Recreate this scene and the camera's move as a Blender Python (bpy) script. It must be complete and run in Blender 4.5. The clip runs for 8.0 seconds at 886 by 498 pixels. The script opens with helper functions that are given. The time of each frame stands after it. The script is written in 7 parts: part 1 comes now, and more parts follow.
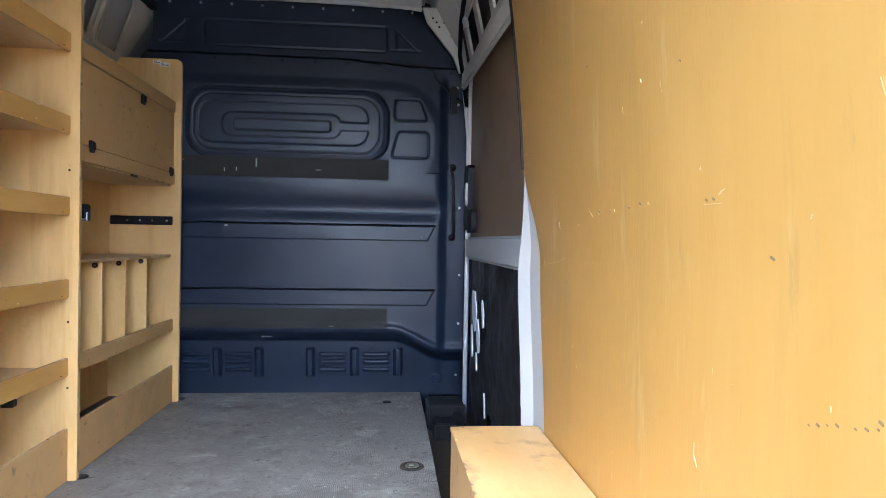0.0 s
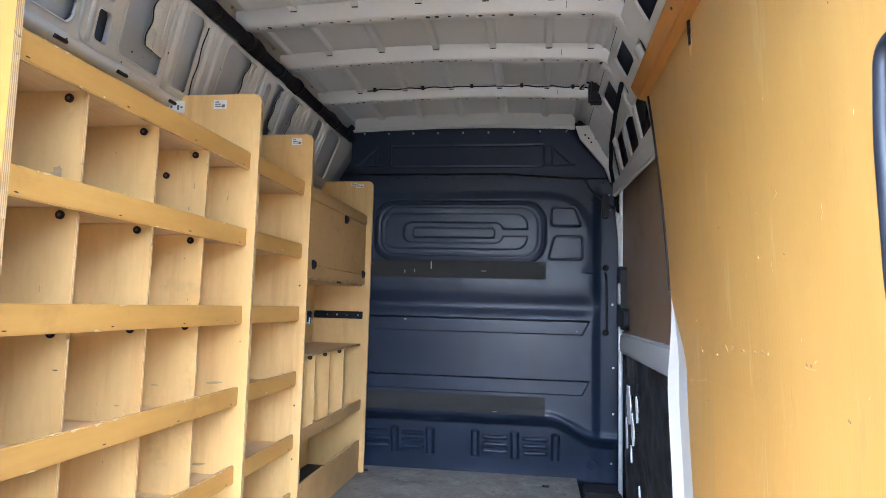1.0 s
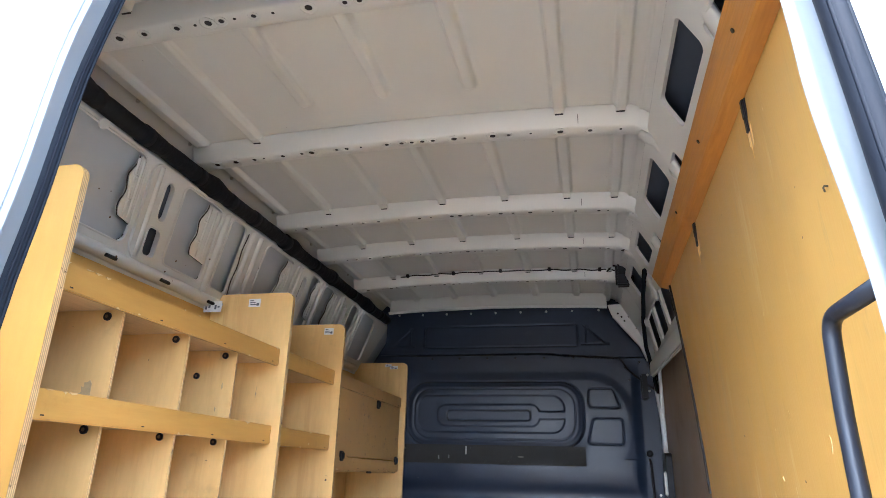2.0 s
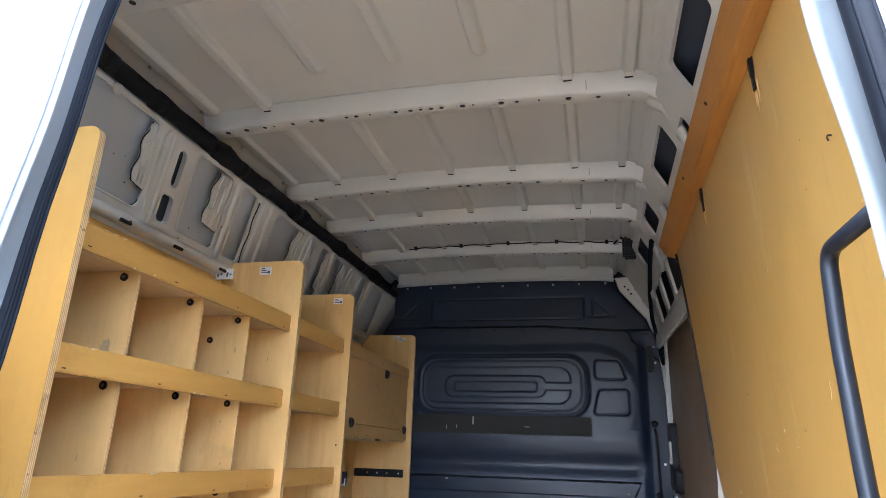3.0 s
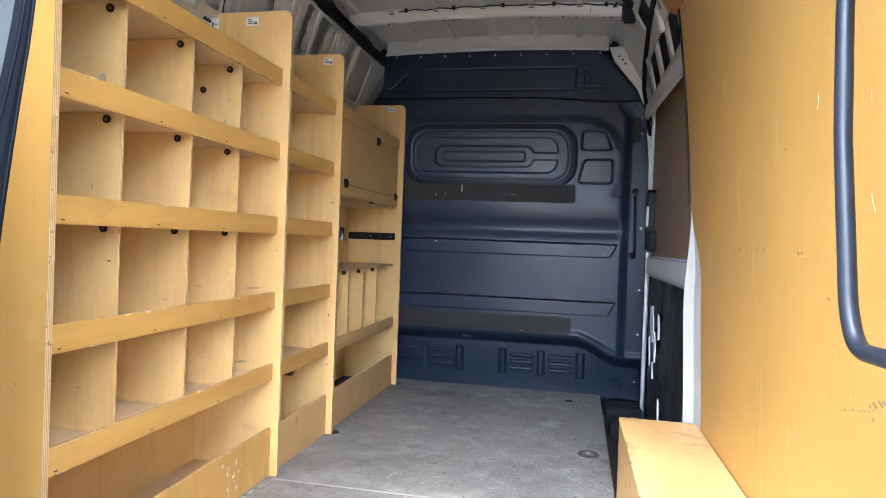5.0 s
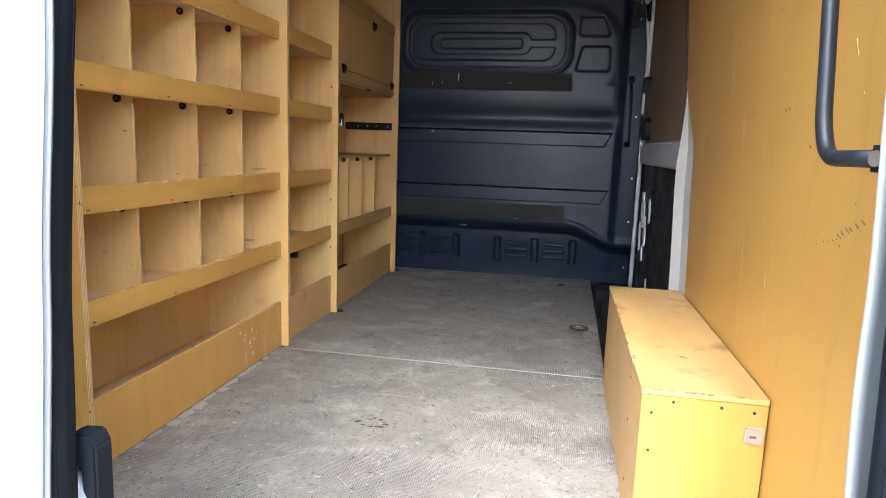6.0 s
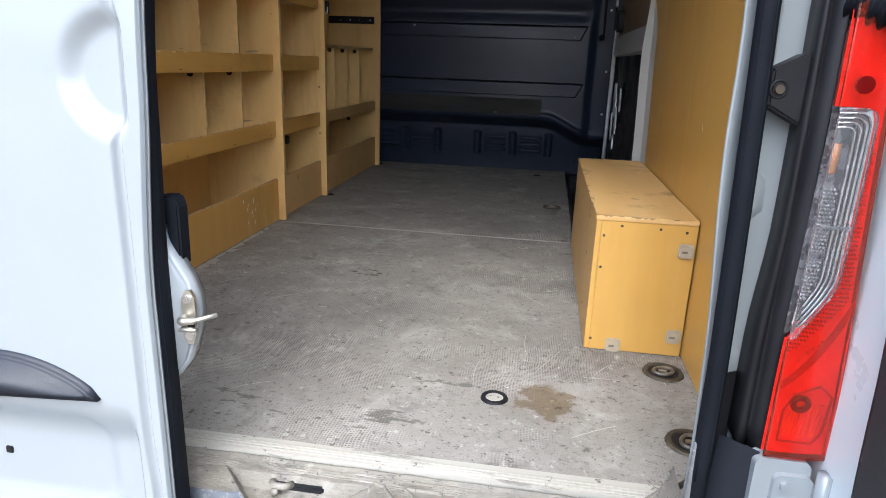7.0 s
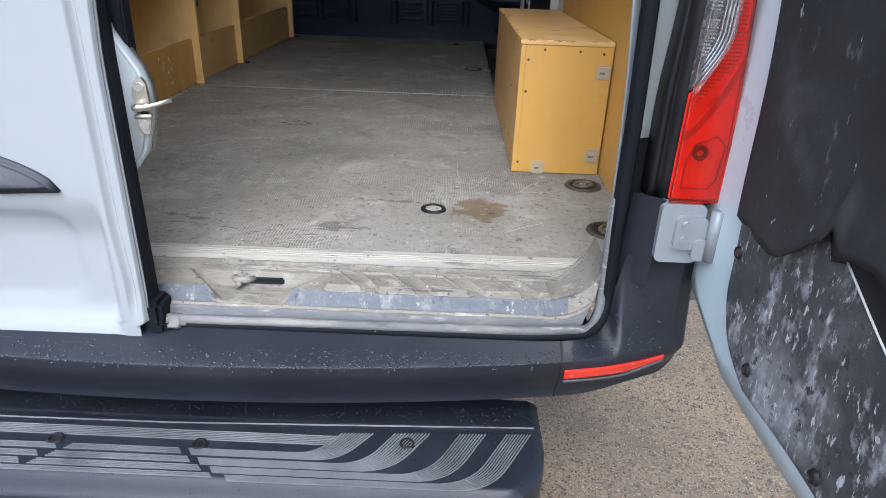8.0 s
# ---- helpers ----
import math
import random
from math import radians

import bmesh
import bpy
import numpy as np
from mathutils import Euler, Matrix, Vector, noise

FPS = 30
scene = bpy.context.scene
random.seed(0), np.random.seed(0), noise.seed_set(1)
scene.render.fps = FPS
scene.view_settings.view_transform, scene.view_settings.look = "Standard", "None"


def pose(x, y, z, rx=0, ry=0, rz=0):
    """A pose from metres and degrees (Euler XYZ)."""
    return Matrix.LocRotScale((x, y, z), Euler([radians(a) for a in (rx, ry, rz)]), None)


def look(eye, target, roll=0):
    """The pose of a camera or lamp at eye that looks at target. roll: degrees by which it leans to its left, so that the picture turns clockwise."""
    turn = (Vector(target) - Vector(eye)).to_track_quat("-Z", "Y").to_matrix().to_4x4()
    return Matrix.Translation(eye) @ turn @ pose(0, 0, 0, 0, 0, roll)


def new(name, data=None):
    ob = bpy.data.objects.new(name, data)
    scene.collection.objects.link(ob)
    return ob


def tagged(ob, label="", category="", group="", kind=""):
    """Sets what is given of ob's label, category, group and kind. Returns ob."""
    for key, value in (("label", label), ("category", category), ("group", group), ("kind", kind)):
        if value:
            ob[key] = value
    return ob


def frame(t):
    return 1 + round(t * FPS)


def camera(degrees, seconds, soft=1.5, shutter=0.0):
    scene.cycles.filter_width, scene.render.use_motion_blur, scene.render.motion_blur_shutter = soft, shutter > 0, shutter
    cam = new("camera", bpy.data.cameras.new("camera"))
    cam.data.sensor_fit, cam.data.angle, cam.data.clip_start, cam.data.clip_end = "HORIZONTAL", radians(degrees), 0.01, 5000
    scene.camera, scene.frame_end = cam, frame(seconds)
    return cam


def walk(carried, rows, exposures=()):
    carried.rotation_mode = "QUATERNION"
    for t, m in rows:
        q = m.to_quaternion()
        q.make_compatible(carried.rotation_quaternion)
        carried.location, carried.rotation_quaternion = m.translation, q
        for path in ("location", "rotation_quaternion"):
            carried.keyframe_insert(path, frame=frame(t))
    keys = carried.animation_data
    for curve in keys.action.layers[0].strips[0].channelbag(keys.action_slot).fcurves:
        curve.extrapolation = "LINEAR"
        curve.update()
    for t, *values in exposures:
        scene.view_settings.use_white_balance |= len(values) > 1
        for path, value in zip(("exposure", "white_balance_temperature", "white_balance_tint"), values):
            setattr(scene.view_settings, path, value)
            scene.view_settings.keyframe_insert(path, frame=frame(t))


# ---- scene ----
cam = camera(70.1, 8.0, soft=0.6)
PATH = [
    (0, (0.17, 0.05, 1.543), (0.351, 2.042, 1.517), 1.0),
    (0.1, (0.151, -0.031, 1.557), (0.237, 1.967, 1.516), 1.6),
    (0.2, (0.159, -0.077, 1.581), (0.139, 1.922, 1.523), 1.8),
    (0.3, (0.166, -0.125, 1.593), (0.057, 1.871, 1.546), 1.7),
    (0.5, (0.146, -0.215, 1.618), (-0.082, 1.772, 1.626), 1.5),
    (0.7, (0.119, -0.289, 1.625), (-0.158, 1.691, 1.678), 1.6),
    (1, (0.119, -0.346, 1.687), (-0.172, 1.624, 1.867), 1.5),
    (1.2, (0.143, -0.352, 1.729), (-0.15, 1.601, 2.043), 1.4),
    (1.5, (0.186, -0.377, 1.787), (-0.185, 1.524, 2.287), 1.2),
    (1.7, (0.214, -0.38, 1.802), (-0.196, 1.47, 2.442), 1.4),
    (2.8, (0.214, -0.396, 1.75), (-0.234, 1.426, 2.441), 1.9),
    (3, (0.213, -0.393, 1.741), (-0.242, 1.455, 2.356), 1.9),
    (3.5, (0.209, -0.392, 1.71), (-0.252, 1.503, 2.151), 2.0),
    (4, (0.197, -0.394, 1.673), (-0.261, 1.532, 1.957), 2.1),
    (4.5, (0.193, -0.404, 1.639), (-0.242, 1.543, 1.772), 2.1),
    (6, (0.172, -0.515, 1.508), (-0.192, 1.425, 1.189), 2.0),
    (6.5, (0.193, -0.63, 1.46), (-0.158, 1.289, 1.017), 2.1),
    (7, (0.206, -0.778, 1.389), (-0.077, 1.118, 0.819), 2.1),
    (7.2, (0.211, -0.826, 1.365), (-0.065, 1.05, 0.729), 2.1),
    (7.5, (0.228, -0.864, 1.312), (-0.031, 0.979, 0.578), 2.3),
    (7.7, (0.24, -0.888, 1.284), (0.023, 0.938, 0.497), 1.9),
    (7.8, (0.23, -0.898, 1.273), (0.087, 0.927, 0.466), 1.8),
    (8, (0.182, -0.929, 1.242), (0.171, 0.88, 0.39), 2.2),
]
EXPOSURES = [(0, 3.55, 4800, 8), (0.5, 3.7, 4850, 8), (1.0, 3.85, 4850, 8), (1.5, 3.85, 4950, 8), (3.0, 3.34, 5000, 8), (3.5, 3.7, 5050, 8), (4.0, 3.78, 5050, 8), (4.5, 3.8, 4900, 8), (6.0, 2.92, 5450, 8), (6.5, 2.22, 5450, 8), (7.0, 1.66, 5450, 8), (7.5, 1.44, 5400, 8), (8.0, 1.29, 5400, 8)]
walk(cam, [(t, look(eye, target, roll)) for t, eye, target, roll in PATH], EXPOSURES)

# ---- light ----
world = bpy.data.worlds.new("overcast_sky")
scene.world = world
world.use_nodes = True
wn = world.node_tree.nodes
sky = wn.new("ShaderNodeTexSky")
sky.sky_type, sky.sun_disc = "NISHITA", False
sky.sun_elevation, sky.sun_rotation = radians(54), radians(180)
sky.air_density, sky.dust_density, sky.ozone_density = 1.0, 6.0, 1.0
world.node_tree.links.new(sky.outputs[0], wn["Background"].inputs[0])
wn["Background"].inputs[1].default_value = 0.15
sun = new("sun", bpy.data.lights.new("sun", "SUN"))
sun.data.energy, sun.data.angle, sun.data.color = 1.5, radians(100), (1.0, 0.97, 0.93)
sun.matrix_world = look((0.9, -6, 8.3), (0, 0, 0))

# ---- helpers of this scene ----
WORLD = {}
FLOOR = 0.70
FRONT_Y = 3.40


def lean(z):
    """How far the rear of the body leans forward at a height."""
    return 0.085 * max(0.0, z - 1.2) ** 2


def smooth(a, b, v):
    t = min(1.0, max(0.0, (v - a) / (b - a)))
    return t * t * (3 - 2 * t)


def thing(name, loc, label, category, group="", kind=""):
    ob = new(name)
    ob.empty_display_size = 0.05
    ob.location = loc
    WORLD[ob.name] = Matrix.Translation(loc)
    return tagged(ob, label, category, group, kind)


def part(name, bm, material, parent=None, label="", smooth_shade=False):
    """One mesh object, built in world places, under a thing or a part."""
    me = bpy.data.meshes.new(name)
    bm.to_mesh(me)
    bm.free()
    for m in material if isinstance(material, (list, tuple)) else [material]:
        me.materials.append(m)
    if smooth_shade:
        me.shade_smooth()
    ob = new(name, me)
    WORLD[ob.name] = Matrix.Identity(4)
    if parent is not None:
        ob.parent = parent
        ob.matrix_parent_inverse = WORLD[parent.name].inverted()
    return tagged(ob, label)


def pieces(name, bms, material, parent, label=""):
    """Each bmesh as a part of its own."""
    return [part(name, b, material, parent, label) for b in bms]


def box(bm, x0, x1, y0, y1, z0, z1, bevel=0.0, m=None, slot=0):
    """A box with bevelled edges, put into bm."""
    t = bmesh.new()
    bmesh.ops.create_cube(t, size=1)
    for v in t.verts:
        v.co = Vector(((x0 + x1) / 2 + v.co.x * (x1 - x0), (y0 + y1) / 2 + v.co.y * (y1 - y0), (z0 + z1) / 2 + v.co.z * (z1 - z0)))
    if bevel:
        bmesh.ops.bevel(t, geom=t.edges[:], offset=bevel, segments=2, affect="EDGES")
    return merge(bm, t, m, slot)


def merge(bm, t, m=None, slot=0):
    if m is not None:
        t.transform(m)
    for f in t.faces:
        f.material_index = max(slot, f.material_index)
    me = bpy.data.meshes.new("tmp")
    t.to_mesh(me)
    t.free()
    bm.from_mesh(me)
    bpy.data.meshes.remove(me)
    return bm


def rod(bm, a, b, r, seg=12, r2=None, slot=0):
    """A round bar from a to b."""
    a, b = Vector(a), Vector(b)
    t = bmesh.new()
    bmesh.ops.create_cone(t, cap_ends=True, segments=seg, radius1=r, radius2=r if r2 is None else r2, depth=(b - a).length)
    m = Matrix.Translation((a + b) / 2) @ (b - a).to_track_quat("Z", "Y").to_matrix().to_4x4()
    return merge(bm, t, m, slot)


def tube(bm, points, r, seg=10, closed=False, flat=1.0, side=None):
    """A tube along points; flat squeezes it along the side vector."""
    pts = [Vector(p) for p in points]
    rings = []
    n = len(pts)
    up = Vector(side) if side else None
    for i, p in enumerate(pts):
        d = (pts[(i + 1) % n] - pts[i - 1]) if closed else (pts[min(i + 1, n - 1)] - pts[max(i - 1, 0)])
        d.normalize()
        if up is None:
            up = Vector((0, 0, 1)) if abs(d.z) < 0.9 else Vector((1, 0, 0))
        a = d.cross(up).normalized()
        b = a.cross(d).normalized()
        if side is None:
            up = b
        rr = r[i] if isinstance(r, (list, tuple)) else r
        rings.append([bm.verts.new(p + rr * (math.cos(k * 2 * math.pi / seg) * a + flat * math.sin(k * 2 * math.pi / seg) * b)) for k in range(seg)])
    for i in range(n if closed else n - 1):
        for k in range(seg):
            bm.faces.new((rings[i][k], rings[i][(k + 1) % seg], rings[(i + 1) % n][(k + 1) % seg], rings[(i + 1) % n][k]))
    if not closed:
        bm.faces.new(rings[0][::-1])
        bm.faces.new(rings[-1])
    return bm


def arc(points, radius, steps=6):
    """A path of straight lines with rounded corners."""
    pts = [Vector(p) for p in points]
    out = [pts[0]]
    for a, b, c in zip(pts, pts[1:], pts[2:]):
        r = min(radius, (a - b).length * 0.49, (c - b).length * 0.49)
        p, q = b + (a - b).normalized() * r, b + (c - b).normalized() * r
        out += [p.lerp(b, k / steps).lerp(b.lerp(q, k / steps), k / steps) for k in range(steps + 1)]
    return out + [pts[-1]]


def sheet(nu, nv, func):
    """A grid of (nu + 1) x (nv + 1) points func(u, v), u and v from 0 to 1."""
    bm = bmesh.new()
    rows = [[bm.verts.new(func(i / nu, j / nv)) for i in range(nu + 1)] for j in range(nv + 1)]
    for j in range(nv):
        for i in range(nu):
            bm.faces.new((rows[j][i], rows[j][i + 1], rows[j + 1][i + 1], rows[j + 1][i]))
    bmesh.ops.recalc_face_normals(bm, faces=bm.faces[:])
    return bm


def thicken(bm, t):
    """Gives an open sheet a thickness, against its normals."""
    bmesh.ops.solidify(bm, geom=bm.faces[:], thickness=t)
    return bm


def outline(bm, pts, depth, axis="x"):
    """A flat polygon (list of (a, b)) pushed out by depth. axis x: a = y, b = z; axis y: a = x, b = z; axis z: a = x, b = y. pts carry the base in depth[0]."""
    d0, d1 = depth
    put = {"x": lambda a, b, d: (d, a, b), "y": lambda a, b, d: (a, d, b), "z": lambda a, b, d: (a, b, d)}[axis]
    lo, hi = [bm.verts.new(put(a, b, d0)) for a, b in pts], [bm.verts.new(put(a, b, d1)) for a, b in pts]
    n = len(pts)
    bm.faces.new(lo)
    bm.faces.new(hi[::-1])
    for i in range(n):
        bm.faces.new((lo[i], hi[i], hi[(i + 1) % n], lo[(i + 1) % n]))
    bmesh.ops.recalc_face_normals(bm, faces=bm.faces[:])
    return bm


def disc(bm, c, n, r, h, seg=14, slot=0):
    c, n = Vector(c), Vector(n).normalized()
    return rod(bm, c, c + n * h, r, seg, slot=slot)


def ring(bm, c, r_out, r_in, h, seg=24):
    """A flat ring lying on z = c.z."""
    c = Vector(c)
    cols = []
    for k in range(seg):
        w = Vector((math.cos(2 * math.pi * k / seg), math.sin(2 * math.pi * k / seg), 0))
        cols.append([bm.verts.new(c + w * r + Vector((0, 0, z))) for r, z in ((r_out, 0), (r_out - h * 0.6, h), (r_in + h * 0.4, h), (r_in, 0))])
    for k in range(seg):
        a, b = cols[k], cols[(k + 1) % seg]
        for i in range(3):
            bm.faces.new((a[i], b[i], b[i + 1], a[i + 1]))
    bmesh.ops.recalc_face_normals(bm, faces=bm.faces[:])
    return bm


# ---- materials ----
def surface(name, c1, c2, scale=4.0, rough=(0.4, 0.6), metal=0.0, bump=0.0, bump_scale=80.0, stretch=(1, 1, 1), detail=6.0, fleck=None, stain=None,
            spec=0.5, coat=0.0, grain_mix=0.0, random_tint=0.0):
    """A noise-mottled surface. stretch scales the pattern by axis. fleck: (colour, scale, amount) small chips; stain: (colour, scale, low, high) blotches."""
    m = bpy.data.materials.new(name)
    m.use_nodes = True
    nt = m.node_tree
    n, link = nt.nodes, nt.links.new
    bsdf = n["Principled BSDF"]
    tc = n.new("ShaderNodeTexCoord")
    mp = n.new("ShaderNodeMapping")
    mp.inputs["Scale"].default_value = stretch
    link(tc.outputs["Object"], mp.inputs["Vector"])
    big = n.new("ShaderNodeTexNoise")
    big.inputs["Scale"].default_value, big.inputs["Detail"].default_value = scale, detail
    big.inputs["Roughness"].default_value = 0.6
    link(mp.outputs[0], big.inputs["Vector"])
    ramp = n.new("ShaderNodeValToRGB")
    ramp.color_ramp.elements[0].position, ramp.color_ramp.elements[1].position = 0.3, 0.7
    ramp.color_ramp.elements[0].color, ramp.color_ramp.elements[1].color = (*c1, 1), (*c2, 1)
    link(big.outputs[0], ramp.inputs[0])
    colour = ramp.outputs[0]
    fine = n.new("ShaderNodeTexNoise")
    fine.inputs["Scale"].default_value, fine.inputs["Detail"].default_value = bump_scale, 3.0
    link(mp.outputs[0], fine.inputs["Vector"])
    if grain_mix:
        mix = n.new("ShaderNodeMix")
        mix.data_type, mix.blend_type = "RGBA", "MULTIPLY"
        mix.inputs["Factor"].default_value = grain_mix
        gr = n.new("ShaderNodeValToRGB")
        gr.color_ramp.elements[0].position, gr.color_ramp.elements[1].position = 0.35, 0.65
        gr.color_ramp.elements[0].color = (0.55, 0.5, 0.45, 1)
        link(fine.outputs[0], gr.inputs[0])
        link(colour, mix.inputs[6]), link(gr.outputs[0], mix.inputs[7])
        colour = mix.outputs[2]
    for spot in stain or ():
        col, sc, lo, hi = spot[:4]
        sn = n.new("ShaderNodeTexNoise")
        sn.inputs["Scale"].default_value, sn.inputs["Detail"].default_value, sn.inputs["Roughness"].default_value = sc, 8.0, 0.65
        if len(spot) > 4:
            sm = n.new("ShaderNodeMapping")
            sm.inputs["Scale"].default_value = spot[4]
            link(tc.outputs["Object"], sm.inputs["Vector"])
            link(sm.outputs[0], sn.inputs["Vector"])
        else:
            link(tc.outputs["Object"], sn.inputs["Vector"])
        mr = n.new("ShaderNodeMapRange")
        mr.inputs["From Min"].default_value, mr.inputs["From Max"].default_value = lo, hi
        link(sn.outputs[0], mr.inputs[0])
        mix = n.new("ShaderNodeMix")
        mix.data_type = "RGBA"
        link(mr.outputs[0], mix.inputs["Factor"])
        link(colour, mix.inputs[6])
        mix.inputs[7].default_value = (*col, 1)
        colour = mix.outputs[2]
    for spot in fleck or ():
        col, sc, amount, fstretch = spot
        fm = n.new("ShaderNodeMapping")
        fm.inputs["Scale"].default_value = fstretch
        fm.inputs["Rotation"].default_value = (0.15, 0.1, 0.2)
        link(tc.outputs["Object"], fm.inputs["Vector"])
        vo = n.new("ShaderNodeTexVoronoi")
        vo.inputs["Scale"].default_value = sc
        link(fm.outputs[0], vo.inputs["Vector"])
        lt = n.new("ShaderNodeMath")
        lt.operation = "LESS_THAN"
        lt.inputs[1].default_value = amount
        link(vo.outputs["Distance"], lt.inputs[0])
        sep = n.new("ShaderNodeSeparateColor")
        link(vo.outputs["Color"], sep.inputs[0])
        g = n.new("ShaderNodeMath")
        g.operation = "GREATER_THAN"
        g.inputs[1].default_value = 0.72
        link(sep.outputs[0], g.inputs[0])
        both = n.new("ShaderNodeMath")
        both.operation = "MULTIPLY"
        link(lt.outputs[0], both.inputs[0]), link(g.outputs[0], both.inputs[1])
        mix = n.new("ShaderNodeMix")
        mix.data_type = "RGBA"
        link(both.outputs[0], mix.inputs["Factor"])
        link(colour, mix.inputs[6])
        mix.inputs[7].default_value = (*col, 1)
        colour = mix.outputs[2]
    if random_tint:
        info = n.new("ShaderNodeObjectInfo")
        hsv = n.new("ShaderNodeHueSaturation")
        mr = n.new("ShaderNodeMapRange")
        mr.inputs["To Min"].default_value, mr.inputs["To Max"].default_value = 1 - random_tint, 1 + random_tint
        link(info.outputs["Random"], mr.inputs[0])
        link(mr.outputs[0], hsv.inputs["Value"])
        link(colour, hsv.inputs["Color"])
        colour = hsv.outputs[0]
    link(colour, bsdf.inputs["Base Color"])
    rr = n.new("ShaderNodeMapRange")
    rr.inputs["From Min"].default_value, rr.inputs["From Max"].default_value = 0.3, 0.7
    rr.inputs["To Min"].default_value, rr.inputs["To Max"].default_value = rough
    link(big.outputs[0], rr.inputs[0])
    link(rr.outputs[0], bsdf.inputs["Roughness"])
    bsdf.inputs["Metallic"].default_value = metal
    bsdf.inputs["Specular IOR Level"].default_value = spec
    bsdf.inputs["Coat Weight"].default_value = coat
    if bump:
        bp = n.new("ShaderNodeBump")
        bp.inputs["Strength"].default_value, bp.inputs["Distance"].default_value = 1.0, bump
        link(fine.outputs[0], bp.inputs["Height"])
        link(bp.outputs[0], bsdf.inputs["Normal"])
    return m


def layered(name, axis):
    """Bare plywood edge: thin light and dark plies across one axis."""
    m = surface(name, (0.60, 0.40, 0.16), (0.76, 0.545, 0.26), 30, (0.6, 0.8), stain=[((0.20, 0.13, 0.06), 30, 0.60, 0.66), ((0.34, 0.22, 0.09), 9, 0.56, 0.68)])
    n, link = m.node_tree.nodes, m.node_tree.links.new
    tc = n.new("ShaderNodeTexCoord")
    sep = n.new("ShaderNodeSeparateXYZ")
    link(tc.outputs["Object"], sep.inputs[0])
    mul = n.new("ShaderNodeMath")
    mul.operation, mul.inputs[1].default_value = "MULTIPLY", 2 * math.pi / 0.0045
    link(sep.outputs[axis], mul.inputs[0])
    sn = n.new("ShaderNodeMath")
    sn.operation = "SINE"
    link(mul.outputs[0], sn.inputs[0])
    mr = n.new("ShaderNodeMapRange")
    mr.inputs["From Min"].default_value, mr.inputs["From Max"].default_value, mr.inputs["To Min"].default_value = -0.4, 0.5, 0.62
    link(sn.outputs[0], mr.inputs[0])
    bsdf = n["Principled BSDF"]
    old = bsdf.inputs["Base Color"].links[0].from_socket
    mix = n.new("ShaderNodeMix")
    mix.data_type, mix.blend_type = "RGBA", "MULTIPLY"
    mix.inputs["Factor"].default_value = 1.0
    link(old, mix.inputs[6]), link(mr.outputs[0], mix.inputs[7])
    link(mix.outputs[2], bsdf.inputs["Base Color"])
    return m


OCHRE, OCHRE2 = (0.50, 0.282, 0.058), (0.555, 0.328, 0.078)
pale = (0.75, 0.58, 0.33)
film = surface("ochre_film_plywood", OCHRE, OCHRE2, 2.0, (0.30, 0.42), bump=0.0003, bump_scale=30, stretch=(6, 6, 0.7), detail=8, fleck=[(pale, 9, 0.035, (1, 1, 0.3)), ((0.12, 0.06, 0.02), 14, 0.03, (1, 1, 1)), ((0.66, 0.48, 0.22), 30, 0.04, (1, 1, 0.2))],
               stain=[((0.46, 0.265, 0.06), 2.0, 0.52, 0.8), ((0.47, 0.28, 0.065), 4, 0.56, 0.70, (1, 3, 0.25)), ((0.60, 0.43, 0.17), 5, 0.60, 0.74, (1, 2, 0.35)), ((0.47, 0.285, 0.075), 40, 0.62, 0.68, (1, 1, 0.15))], random_tint=0.05)
film_y = surface("ochre_film_rail", (0.52, 0.29, 0.060), (0.61, 0.36, 0.086), 3.0, (0.35, 0.55), bump=0.0004, bump_scale=9, stretch=(8, 1, 8), fleck=[(pale, 16, 0.05, (1, 0.5, 1)), ((0.1, 0.05, 0.02), 18, 0.04, (1, 1, 1))],
                 stain=[((0.43, 0.24, 0.055), 6, 0.58, 0.8)], random_tint=0.08)
birch = surface("birch_plywood", (0.71, 0.448, 0.148), (0.81, 0.56, 0.215), 1.4, (0.45, 0.62), bump=0.0002, bump_scale=26, stretch=(3, 3, 0.8), grain_mix=0.09, fleck=[((0.10, 0.07, 0.04), 8, 0.03, (1, 1, 1)), ((0.16, 0.10, 0.05), 26, 0.03, (1, 1, 0.6))],
                stain=[((0.42, 0.31, 0.17), 9, 0.69, 0.76), ((0.30, 0.23, 0.14), 24, 0.69, 0.72, (1, 1, 0.2)), ((0.50, 0.33, 0.13), 5, 0.60, 0.8), ((0.67, 0.41, 0.14), 5, 0.54, 0.68, (3, 3, 0.25)), ((0.20, 0.13, 0.07), 14, 0.71, 0.73, (1, 1, 3))], random_tint=0.07)
birch_flat = surface("birch_plywood_lying", (0.56, 0.38, 0.18), (0.72, 0.52, 0.27), 2.2, (0.5, 0.7), bump=0.0003, bump_scale=26, stretch=(5, 0.6, 5), grain_mix=0.18, stain=[((0.30, 0.23, 0.14), 4, 0.6, 0.8)], random_tint=0.05)
film_brown = surface("brown_film_plywood", (0.22, 0.150, 0.082), (0.30, 0.212, 0.122), 3.0, (0.35, 0.55), bump=0.0003, bump_scale=20, stain=[((0.14, 0.10, 0.06), 3, 0.55, 0.8)])
film_dirty = surface("soiled_film_plywood", (0.54, 0.33, 0.118), (0.62, 0.395, 0.145), 3.0, (0.4, 0.6), bump=0.0003, bump_scale=20, stain=[((0.42, 0.265, 0.105), 4, 0.52, 0.78), ((0.34, 0.22, 0.10), 26, 0.62, 0.68)], fleck=[(pale, 14, 0.04, (1, 0.6, 1))])
